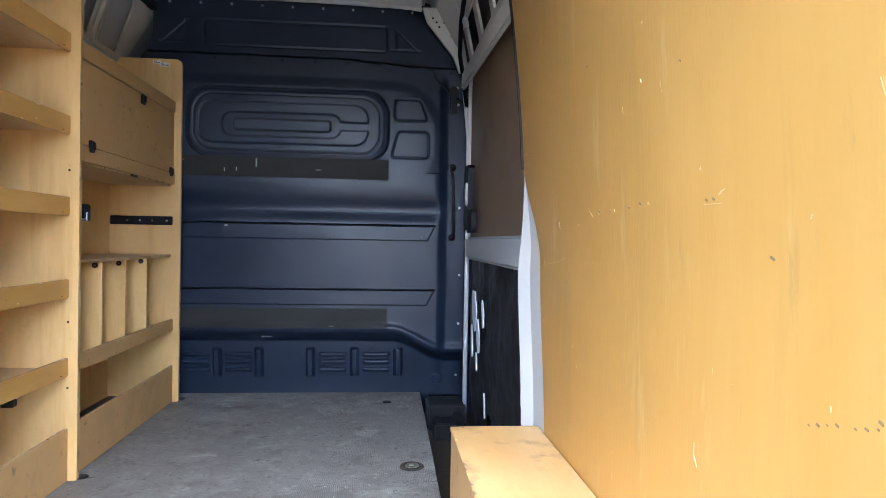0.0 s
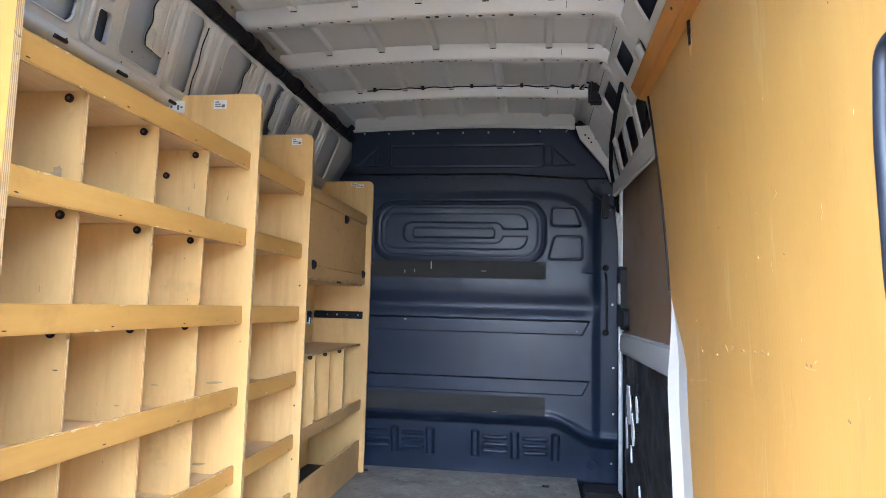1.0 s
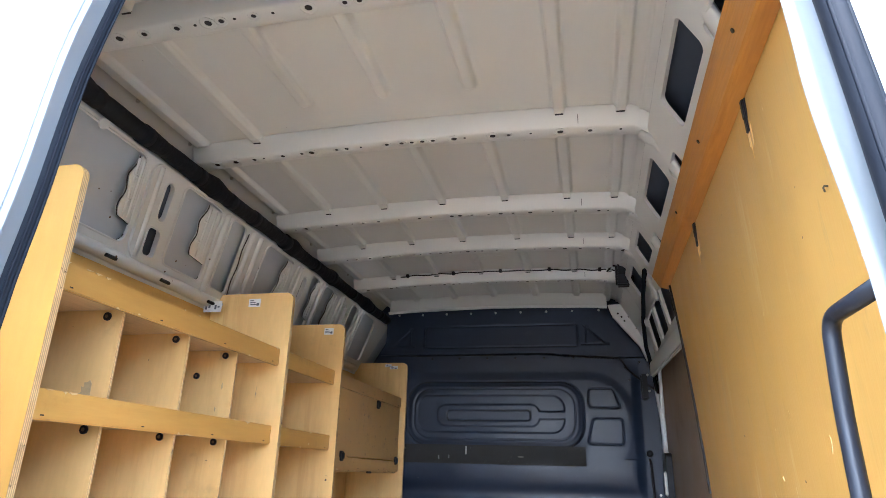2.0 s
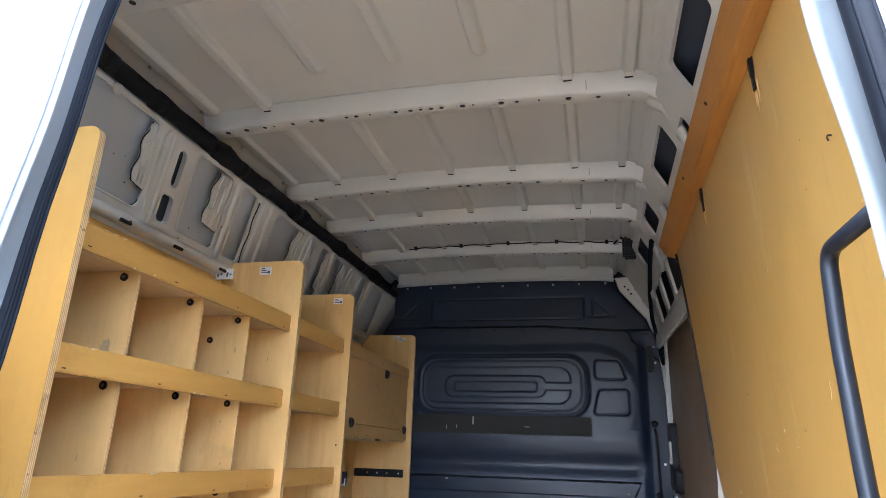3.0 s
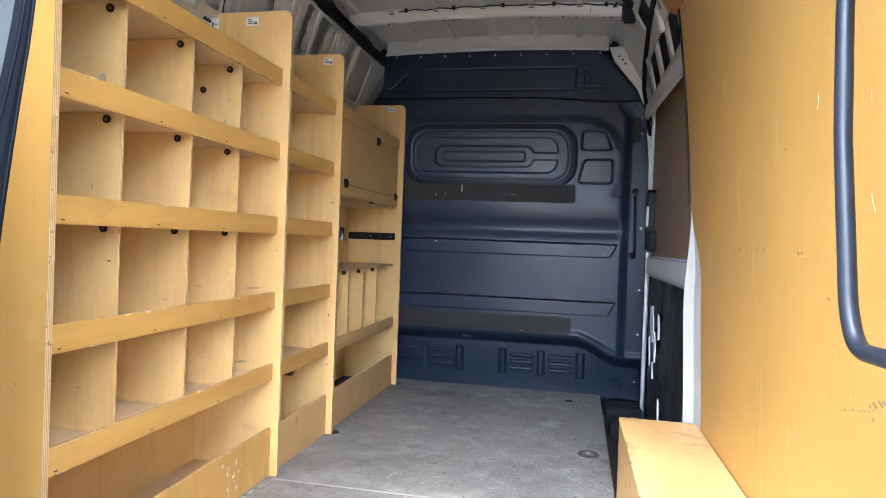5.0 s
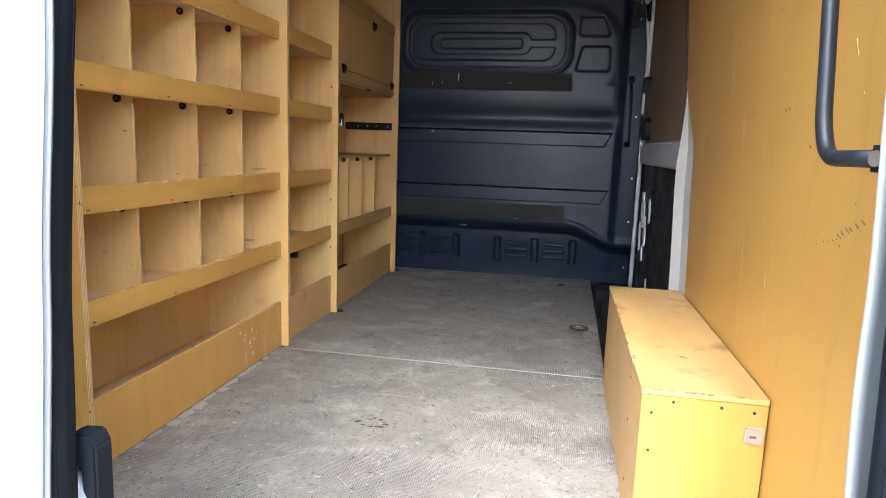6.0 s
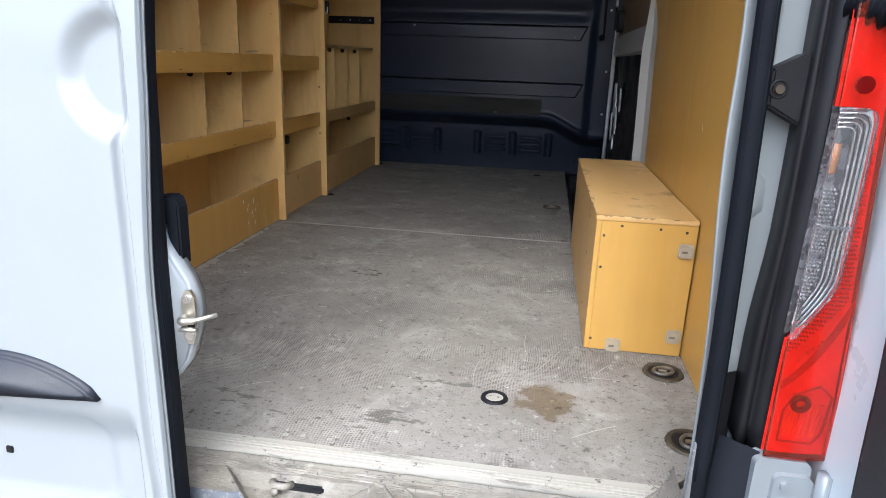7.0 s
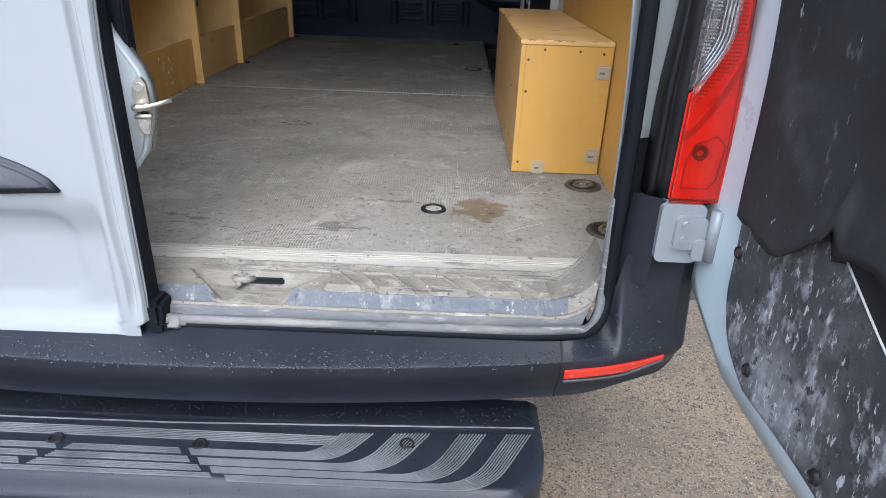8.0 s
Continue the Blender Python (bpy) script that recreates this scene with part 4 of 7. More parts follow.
# wavy brackets that hang into the openings, black tubes as their shadow gap
for c, w in ((1.012, 0.055), (1.376, 0.092), (1.985, 0.085), (2.508, 0.085), (2.31, 0.05)):
    left = [(c + 0.014 * smooth(2.58, 2.63, b) - 0.007 * math.sin((b - 2.50) * 75) + (2.65 - b) * LEAN_Y, b) for b in [2.498 + 0.155 * k / 16 for k in range(17)]]
    right = [(c + w + (2.65 - b) * LEAN_Y, b) for b in (2.653, 2.60, 2.55, 2.49)]
    pl = part("bracket", plate(left + right, [], lambda a, b, d: left_frame(a, b, d - 0.006), 0.010), paint, wall_left, "pressed mounting bracket")
    part("edge_gap_shade", tube(bmesh.new(), [left_frame(a - 0.001, b, -0.002) for a, b in [right[-1]] + left], 0.0024, 5), dark_gap, pl, "dark line for the shadow gap along the edge")
    for k in (0.35, 0.72):
        part("bracket_crease", tube(bmesh.new(), [left_frame(c + w * k + (2.65 - b) * LEAN_Y, b, -0.0055) for b in (2.502, 2.55, 2.6, 2.648)], 0.0045, 6), paint, pl, "", True)
    for b in (2.545, 2.605):
        part("bracket_tab", tube(bmesh.new(), [left_frame(c + 0.012 + k + (2.65 - b) * LEAN_Y, b, -0.007) for k in (0.0, 0.016)], 0.004, 6), paint, pl, "", True)
part("panel_seam", tube(bmesh.new(), [left_frame(1.668 + 0.004 * math.sin(z * 60) + (2.65 - z) * LEAN_Y, z, -0.001) for z in [2.43 + 0.02 * k for k in range(12)]], 0.0026, 5), dark_gap, wall_left, "dark sealant seam", True)
rust = surface("rust_speck", (0.07, 0.04, 0.02), (0.15, 0.08, 0.04), 60, (0.7, 0.9))
random.seed(3)
for k in range(26):
    y = random.uniform(0.6, 2.6)
    z = random.choice((2.40 + random.uniform(-0.02, 0.03), random.uniform(2.38, 2.66)))
    part("rust_spot", disc(bmesh.new(), left_frame(y, z, -0.0008 if z > 2.43 else -0.030), (0.86, 0, -0.5), random.uniform(0.0015, 0.004), 0.0008, 6), rust, wall_left)
for c in (1.515, 1.70, 1.76, 2.395, 2.94):
    bm = bmesh.new()
    tube(bm, [left_frame(c + (2.65 - z) * LEAN_Y, z, 0.0) for z in (2.42, 2.5, 2.6, 2.665)], 0.013, 8)
    part("stiffener", bm, paint, wall_left, "", True)
part("waist_rail", tube(bmesh.new(), [left_frame(0.5 + k * 0.2, 2.395 + 0.002 * (k % 2), 0.0) for k in range(15)], 0.030, 8, flat=0.7), paint, wall_left, "", True)
for y in (0.95, 1.12, 1.38, 1.66, 1.84, 2.12, 2.5):
    part("slot", tube(bmesh.new(), [left_frame(y, 2.398, -0.029), left_frame(y + 0.045, 2.398, -0.029)], 0.006, 6), dark_gap, wall_left, "dark slot")
part("plug", disc(bmesh.new(), left_frame(0.865, 2.664, -0.001), (1, 0, -0.6), 0.015, 0.008, 16), paint, wall_left, "white round plug")

# ---- right body side ----
wall_right = thing("wall_right", (0.66, 1.0, FLOOR), "off-white van side wall behind plywood lining", "wall", kind="structure")
part("lower_side", box(bmesh.new(), 0.66, 0.70, 0.30, 2.02, 0.5, 2.40), paint, wall_right)
# skin coloured dark for the shade seen through the frame's openings
part("upper_side", sheet(30, 10, lambda u, v: (0.66 - 0.17 * v ** 1.4, 0.15 + 3.5 * u, 2.40 + 0.44 * v)), dark_hollow, wall_right, "outer skin coloured dark as in shade", True)


def right_frame(a, b, d):
    return (0.515 - 0.55 * (b - 2.60) + d * 0.87, a, b + d * 0.48)


holes = [rounded(b + 0.13, b + 0.13 + w, 2.655, 2.745, 0.02) for b, w in zip(BEAMS[:4], (0.34, 0.33, 0.22, 0.26))] + [rounded(b - 0.04, b + 0.09, 2.62, 2.67, 0.012) for b in BEAMS[:4]]
part("frame", plate([(0.2, 2.58), (3.42, 2.58), (3.42, 2.775), (0.2, 2.775)], holes, right_frame, 0.012), paint, wall_right)
for b in BEAMS:
    bm = bmesh.new()
    tube(bm, [(0.40, b + 0.04, 2.775), (0.445, b + 0.04, 2.745), (0.475, b + 0.05, 2.70), (0.51, b + 0.06, 2.62), (0.53, b + 0.07, 2.55)], 0.026, 8, flat=0.5)
    part("beam_foot", bm, paint, wall_right, "", True)
# gusset between bulkhead and side
bm = bmesh.new()
outline(bm, [(0.345, 2.775), (0.37, 2.70), (0.51, 2.525), (0.545, 2.44), (0.60, 2.44), (0.56, 2.64), (0.47, 2.78)], (3.405, 3.43), "y")
part("gusset", bm, paint, wall_right, "painted corner gusset with holes")
for x, z in ((0.42, 2.70), (0.435, 2.675), (0.46, 2.70), (0.50, 2.63), (0.40, 2.72)):
    part("gusset_hole", disc(bmesh.new(), (x, 3.404, z), (0, -1, 0), 0.006, 0.001, 8), dark_gap, wall_right)
# black seal along the top of the sliding door opening
bm = tube(bmesh.new(), [(0.475, 2.38, 2.66), (0.49, 2.7, 2.635), (0.51, 3.05, 2.58), (0.535, 3.30, 2.50), (0.565, 3.375, 2.40), (0.585, 3.385, 2.25)], 0.011, 8)
tagged(part("trim_door_seal", bm, rubber, smooth_shade=True), "black rubber seal of the sliding door opening", "trim", kind="structure")

# sliding door
door_s = thing("door_3", (0.68, 2.7, 0.6), "closed sliding door with brown panel above and torn black lining below", "door", kind="structure")
part("door_shell", box(bmesh.new(), 0.72, 0.76, 1.9, 3.64, 0.45, 2.62), paint, door_s)
part("window_panel", box(bmesh.new(), 0.612, 0.622, 1.98, 3.37, 1.54, 2.46, 0.003), film_brown, door_s, "brown coated panel in the window field")
bm = bmesh.new()
outline(bm, rounded(1.98, 3.36, 1.450, 1.565, 0.02), (0.592, 0.66), "x")
bmesh.ops.bevel(bm, geom=[e for e in bm.edges if all(v.co.x < 0.593 for v in e.verts)], offset=0.012, segments=3, affect="EDGES")
part("waist_ledge", bm, skin, door_s, "grey painted ledge")
# painted window border, slanted top arm and slotted frame above it
bm = tube(bmesh.new(), arc([(0.603, 3.30, 2.43), (0.604, 3.375, 2.38), (0.606, 3.385, 1.75), (0.604, 3.33, 1.57)], 0.05), 0.018, 8, flat=0.6, side=(1, 0, 0))
part("front_border", bm, white_in, door_s, "pale painted window border", True)
bm = box(bmesh.new(), -0.012, 0.012, -0.86, 0.52, -0.045, 0.040, 0.007, Matrix.Translation((0.566, 2.85, 2.358)) @ Matrix.Rotation(radians(3), 4, "X"))
part("upper_arm", bm, paint, door_s, "grey painted arm over the window")
top_slots = [rounded(a, b, 2.425, 2.60, 0.02) for a, b in ((2.20, 2.44), (2.50, 2.74), (2.82, 3.05), (3.13, 3.33))]
part("slotted_frame", plate([(2.02, 2.385), (3.40, 2.385), (3.40, 2.645), (2.02, 2.645)], top_slots, lambda a, b, d: (0.572 - 0.22 * (b - 2.40) + d, a, b), 0.012), paint, door_s, "off-white frame with upright slots")
# black plate put in for the shade behind the slots
part("slot_shade_plate", box(bmesh.new(), 0.612, 0.62, 2.02, 3.40, 2.46, 2.66), black, door_s, "dark backing that stands for the shade behind the slots")
for y in (2.32, 2.94):
    part("slot_cable", tube(bmesh.new(), [(0.585, y, 2.44), (0.575, y + 0.04, 2.50), (0.58, y + 0.03, 2.57), (0.565, y + 0.07, 2.60)], 0.008, 6), black, door_s, "", True)
liner = surface("torn_black_film", (0.010, 0.010, 0.010), (0.030, 0.029, 0.026), 6, (0.35, 0.6), bump=0.006, bump_scale=14, stain=[((0.06, 0.055, 0.05), 5, 0.6, 0.75)])
bm = sheet(50, 34, lambda u, v: (0.628 + 0.018 * noise.noise((u * 6, v * 4, 1)) + 0.008 * noise.noise((u * 20, v * 14, 5)), 2.02 + 1.36 * u, 0.56 + 0.90 * v))
cut = [f for f in bm.faces if (lambda c: (abs(c.y - 2.98 - 0.05 * math.sin(c.z * 9)) < 0.030 and 1.05 < c.z < 1.34) or (abs(c.y - 3.12) < 0.03 and 0.95 < c.z < 1.25) or (abs(c.y - 2.78) < 0.05 and 0.62 < c.z < 0.76))(f.calc_center_median())]
bmesh.ops.delete(bm, geom=cut, context="FACES")
part("torn_lining", bm, liner, door_s, "torn black film lining", True)
random.seed(9)
for y, z, l, w in ((3.06, 1.21, 0.11, 0.085), (2.93, 1.10, 0.09, 0.045), (3.13, 1.05, 0.10, 0.030), (2.80, 1.22, 0.07, 0.030), (2.98, 0.98, 0.05, 0.025), (2.72, 0.84, 0.06, 0.018)):
    pts = []
    for k in range(18):
        a = 2 * math.pi * k / 18
        q = random.uniform(0.72, 1.0)
        pts.append((y + w * q * math.cos(a) + 0.25 * l * q * math.sin(a), z + l * q * math.sin(a)))
    part("torn_hole", outline(bmesh.new(), pts, (0.598, 0.604), "x"), white_in, door_s, "pale metal showing through a tear")
bm = bmesh.new()
outline(bm, rounded(3.20, 3.365, 1.60, 1.93, 0.03), (0.578, 0.61), "x")
outline(bm, rounded(3.10, 3.24, 1.585, 1.70, 0.03), (0.580, 0.61), "x")
latch = part("latch_cover", bm, black, door_s, "black latch cover")
part("latch_handle", box(bmesh.new(), 0.566, 0.580, 3.20, 3.25, 1.72, 1.84, 0.006), paint, latch, "grey latch handle")

# pale pillar behind the sliding door, tapering upwards
pillar = bmesh.new()
rows = []
for k in range(25):
    z = 0.56 + (1.79 - 0.56) * k / 24
    w = smooth(1.79, 1.45, z)
    ye, xe = ply_edge(z), side_x(z) + 0.004
    rows.append([pillar.verts.new(p) for p in ((xe, ye - 0.02, z), (xe - 0.005 * w, ye + 0.115 * w, z), (xe - 0.030 * w, ye + 0.165 * w, z), (0.655, ye + 0.21 * w, z))])
for a, b in zip(rows, rows[1:]):
    for i in range(3):
        pillar.faces.new((a[i], a[i + 1], b[i + 1], b[i]))
bmesh.ops.recalc_face_normals(pillar, faces=pillar.faces[:])
part("door_pillar", pillar, paint, wall_right, "white painted pillar beside the sliding door")
bm = bmesh.new()
outline(bm, rounded(2.03, 2.10, 1.0, 1.40, 0.01), (0.622, 0.66), "x")
part("grey_trim", bm, paint, wall_right, "grey trim strip")


# ---- plywood lining on the right ----
lining = thing("plywood_lining", (0.60, 1.0, FLOOR), "ochre film-faced plywood side lining with chips and scratches", "wall lining")


def ply_point(u, v):
    z = FLOOR + 0.002 + v * 1.858
    a, b = 0.13 + lean(z), ply_edge(z)
    return (side_x(z), a + u * (b - a), z)


bm = thicken(sheet(24, 60, ply_point), -0.012)
for f in bm.faces:
    f.material_index = 0 if abs(f.normal.x) > 0.8 else 1
part("sheet", bm, [film, edge[0]], lining)
part("edge_gap", tube(bmesh.new(), [(side_x(z) + 0.002, ply_edge(z) + 0.006, z) for z in [1.76 + 0.05 * k for k in range(17)]], 0.009, 6), dark_gap, lining, "black seal in the gap at the edge")
chips = []
random.seed(11)
marks = [(1.253, 1.604, 0.008, 0.002), (1.17, 1.604, 0.004, 0.002), (1.05, 1.607, 0.006, 0.002), (1.02, 1.608, 0.005, 0.003), (0.80, 1.61, 0.010, 0.002), (1.30, 1.602, 0.012, 0.001)]
marks += [(random.uniform(0.35, 1.7), random.uniform(1.1, 2.3), random.uniform(0.0006, 0.0016), random.uniform(0.0015, 0.006)) for k in range(30)]
for y, z, w, h in marks:
    a = random.uniform(-0.9, 0.9)
    q = [(-w, -h * 0.3), (w * 0.3, -h), (w, h * 0.2), (0, h)]
    chips.append(leaned(outline(bmesh.new(), [(y + u * math.cos(a) - v * math.sin(a), z + u * math.sin(a) + v * math.cos(a)) for u, v in q], (0.5892, 0.5915), "x")))
pieces("chip", chips, surface("pale_wood_chip", (0.60, 0.42, 0.19), (0.70, 0.53, 0.28), 40, (0.6, 0.8)), lining, "pale chip in the film")
for y, z, l in [(0.637 - 0.013 * k - 0.01 * (k > 3), 1.367 + 0.0036 * k, 0.0016 + 0.0008 * (k % 2)) for k in range(8)] + [(0.546, 1.395, 0.003), (0.532, 1.400, 0.006), (0.516, 1.406, 0.007), (0.505, 1.409, 0.005), (0.487, 1.416, 0.006), (0.468, 1.423, 0.006), (0.50, 1.446, 0.002), (0.535, 1.380, 0.0025), (1.253, 1.606, 0.005), (1.10, 1.606, 0.004), (1.052, 1.609, 0.005), (1.19, 1.604, 0.003), (0.838, 1.602, 0.003), (0.82, 1.602, 0.003), (0.70, 1.53, 0.004), (1.0, 1.02, 0.007), (1.3, 1.9, 0.003), (0.9, 1.8, 0.003)]:
    bm = box(bmesh.new(), 0.5890, 0.5915, y - l, y + l, z - min(0.0016, l * 0.5), z + min(0.0016, l * 0.5), 0.0003, Matrix.Translation((0, y, z)) @ Matrix.Rotation(0.4, 4, "X") @ Matrix.Translation((0, -y, -z)))
    part("gouge", leaned(bm), film_brown, lining, "dark gouge")
scratch_wood = surface("pale_wood_scratch", (0.62, 0.45, 0.21), (0.72, 0.55, 0.30), 40, (0.6, 0.8))
scr = [[(1.746, 1.484), (1.66, 1.487), (1.58, 1.494), (1.50, 1.506)], [(0.845, 1.597), (0.83, 1.596), (0.80, 1.596)], [(1.40, 1.284), (1.395, 1.27)]]
random.seed(14)
for k in range(9):
    y, z, l = random.uniform(0.4, 1.7), random.uniform(0.95, 2.2), random.uniform(0.01, 0.035)
    scr.append([(y, z), (y + random.uniform(-0.006, 0.006), z - l / 2), (y + random.uniform(-0.012, 0.012), z - l)])
for path in scr:
    part("scratch", leaned(tube(bmesh.new(), [(0.5896, y, z) for y, z in path], 0.0005, 4)), scratch_wood, lining, "fine pale scratch")
t = thing("hook_screw", (0.552, 0.517, 2.185), "bent steel hook screw in the plywood", "hook")
part("hook", leaned(tube(bmesh.new(), [(0.592, 0.517, 2.190), (0.585, 0.517, 2.1905), (0.583, 0.516, 2.187), (0.5835, 0.515, 2.181)], 0.0014, 6)), iron, t, "", True)

# long timber batten along the top of the lining
t = thing("timber_batten", (0.54, 1.2, 2.47), "long varnished orange timber batten along the top of the lining", "batten")
bm = bmesh.new()
rows = []
for k in range(19):
    y = 0.42 + 1.72 * k / 18
    lift, wob = 0.035 * (1 - k / 18), 0.0015 * noise.noise((y * 4, 1, 7))
    rows.append([bm.verts.new((x + wob, y, z + wob)) for x, z in ((0.537, 2.503), (0.508, 2.512), (0.503, 2.517), (0.479, 2.560 + lift), (0.481, 2.566 + lift), (0.512, 2.580 + lift), (0.540, 2.52))])
for q, r in zip(rows, rows[1:]):
    for i in range(7):
        bm.faces.new((q[i], q[(i + 1) % 7], r[(i + 1) % 7], r[i]))
bm.faces.new(rows[0][::-1])
bm.faces.new(rows[-1])
bmesh.ops.recalc_face_normals(bm, faces=bm.faces[:])
part("beam", bm, timber, t)
pieces("screw", [disc(bmesh.new(), (0.4915, y, 2.545), (-0.88, 0, -0.47), 0.005, 0.002, 8) for y in (0.62, 1.02, 1.45, 1.9)], iron, t)
for y in (0.790, 1.445):
    t = thing("torn_notch", (0.58, y, 2.45), "dark torn notch with splintered plywood below the batten", "clamp", "clamps under the batten")
    # black blocks stand in for the dark hollow of a torn notch
    bm = bmesh.new()
    box(bm, 0.583, 0.5895, y - 0.008, y + 0.007, 2.462, 2.505, 0.002)
    box(bm, 0.585, 0.5898, y - 0.003, y + 0.009, 2.435, 2.466, 0.0015)
    part("notch_block", leaned(bm), black, t)
    bm = bmesh.new()
    for d, l in ((-0.014, 0.05), (0.002, 0.07), (0.010, 0.045)):
        tube(bm, [(0.589, y + d, 2.45), (0.5895, y + d + 0.003, 2.45 - l * 0.6), (0.5895, y + d + 0.004, 2.45 - l)], [0.0015, 0.0011, 0.0004], 5)
    part("splinter", leaned(bm), birch, t, "pale splinters")
    part("torn_ply", leaned(outline(bmesh.new(), [(y - 0.014, 2.512), (y + 0.012, 2.512), (y + 0.010, 2.478), (y + 0.003, 2.452), (y - 0.009, 2.470)], (0.5875, 0.5895), "x")), dark_gap, t, "dark torn hole in the plywood")

# ---- wheel-arch box ----
t = thing("wheel_arch_box", (0.47, 1.2, FLOOR), "ochre film-faced plywood wheel-arch box with worn stained top", "box")
X0, X1, Y0, Y1, ZT = 0.351, 0.586, 0.737, 1.711, 1.050
board("front_board", t, X0 + 0.0125, X1, Y0, Y0 + 0.012, FLOOR + 0.002, ZT - 0.0125, film, rim=film)
board("side_board", t, X0, X0 + 0.012, Y0, Y1, FLOOR + 0.002, ZT - 0.0125, film_dirty, rim=film)
board("back_board", t, X0 + 0.0125, X1, Y1 - 0.012, Y1, FLOOR + 0.002, ZT - 0.0125, film)
top_mat = surface("worn_box_top_plywood", (0.50, 0.30, 0.09), (0.62, 0.42, 0.18), 4, (0.4, 0.6), bump=0.0003, bump_scale=30, stretch=(3, 0.8, 1), stain=[((0.24, 0.15, 0.06), 6, 0.56, 0.72), ((0.06, 0.04, 0.02), 9, 0.68, 0.76)], fleck=[((0.12, 0.07, 0.03), 20, 0.05, (1, 1, 1))])
board("top_board", t, X0 - 0.002, X1, Y0 - 0.002, Y1 + 0.002, ZT - 0.012, ZT, top_mat, rim=film_dirty)
bm = bmesh.new()
for x, z in ((X0 + 0.02, ZT - 0.05), (X0 + 0.02, 0.92), (X0 + 0.015, 0.73), (X0 + 0.06, ZT - 0.024), (X0 + 0.15, ZT - 0.026), (X0 + 0.21, ZT - 0.03)):
    part("screw", disc(bmesh.new(), (x, Y0 + 0.0005, z), (0, -1, 0), 0.0035, 0.0012, 8), iron, t, "dark countersunk screw")
for z in (0.76, 0.9, 1.0):
    part("side_screw", disc(bmesh.new(), (X0 + 0.0005, Y0 + 0.1 + z * 0.1, z), (-1, 0, 0), 0.0035, 0.0012, 8), iron, t)
grey_pad = surface("grey_plastic_bracket", (0.33, 0.28, 0.20), (0.42, 0.36, 0.27), 30, (0.3, 0.45))
for cx, cz in ((X1 - 0.022, ZT - 0.075), (X1 - 0.022, 0.755), (X0 + 0.07, 0.718)):
    b = part("corner_bracket", box(bmesh.new(), cx - 0.018, cx + 0.018, Y0 - 0.008, Y0 + 0.002, cz - 0.018, cz + 0.018, 0.004), grey_pad, t, "grey plastic corner bracket")
    part("bracket_slot", box(bmesh.new(), cx - 0.011, cx + 0.004, Y0 - 0.009, Y0 - 0.006, cz - 0.005, cz + 0.003, 0.0012), worn_steel, b)
bm = bmesh.new()
outline(bm, [(X0 - 0.004, Y0 + 0.28), (X0 + 0.006, Y0 + 0.22), (X0 + 0.002, Y0 + 0.12), (X0 - 0.004, Y0 + 0.15)], (ZT - 0.004, ZT + 0.001), "z")
part("splinter", bm, edge[0], t, "pale splintered edge")
random.seed(41)
for i in range(26):
    l, d = random.uniform(0.003, 0.014), random.uniform(0.0015, 0.005)
    m = random.choice((scratch_wood, film_brown, film_brown))
    if i < 13:
        x = random.uniform(X0 + 0.02, X1 - 0.02)
        part("edge_chip", outline(bmesh.new(), [(x - l, ZT), (x - l * 0.3, ZT - d), (x + l * 0.4, ZT - d * 0.5), (x + l, ZT)], (Y0 - 0.0027, Y0), "y"), m, t, "chipped edge")
    else:
        y = random.uniform(Y0 + 0.02, Y1 - 0.1)
        part("edge_chip", outline(bmesh.new(), [(X0 - 0.002, y - l), (X0 + d, y - l * 0.3), (X0 + d * 0.6, y + l * 0.4), (X0 - 0.002, y + l)], (ZT - 0.003, ZT + 0.0005), "z"), m, t, "chipped edge")

# ---- shelving ----
BACK, FACE, RAIL = -1.222, -0.868, -0.897
SHELVES = (2.172, 1.897, 1.626, 1.345, 1.083)
END_T = 0.018
STACK = "plywood shelving units along the wall"


def upright(parent, y, face=birch, label=""):
    """A full-height side panel with a rounded top front corner; the broad faces lie across the van."""
    bm = outline(bmesh.new(), [(BACK, FLOOR + 0.002), (FACE - 0.004, FLOOR + 0.002), (FACE, FLOOR + 0.006)] + [(FACE - 0.03 + 0.03 * math.cos(a), 2.405 + 0.03 * math.sin(a)) for a in [math.pi / 2 * k / 6 for k in range(7)]] + [(BACK, 2.435)], (y, y + END_T), "y")
    for f in bm.faces:
        f.material_index = 0 if abs(f.normal.y) > 0.8 else 1
    return part("side_panel", bm, [face, edge[1]], parent, label)


def knob(parent, x, y, z, n=(0, -1, 0)):
    b = disc(bmesh.new(), (x, y, z), n, 0.0105, 0.005, 16)
    fitting = part("cam_fitting", b, black, parent)
    part("cam_core", disc(bmesh.new(), (x, y - 0.0045, z), n, 0.0042, 0.002, 8), rusty, fitting, "brown core")
    return fitting


rusty = surface("brown_screw_head", (0.10, 0.06, 0.03), (0.18, 0.11, 0.05), 60, (0.4, 0.6), metal=0.5)
wear = random.Random(77)


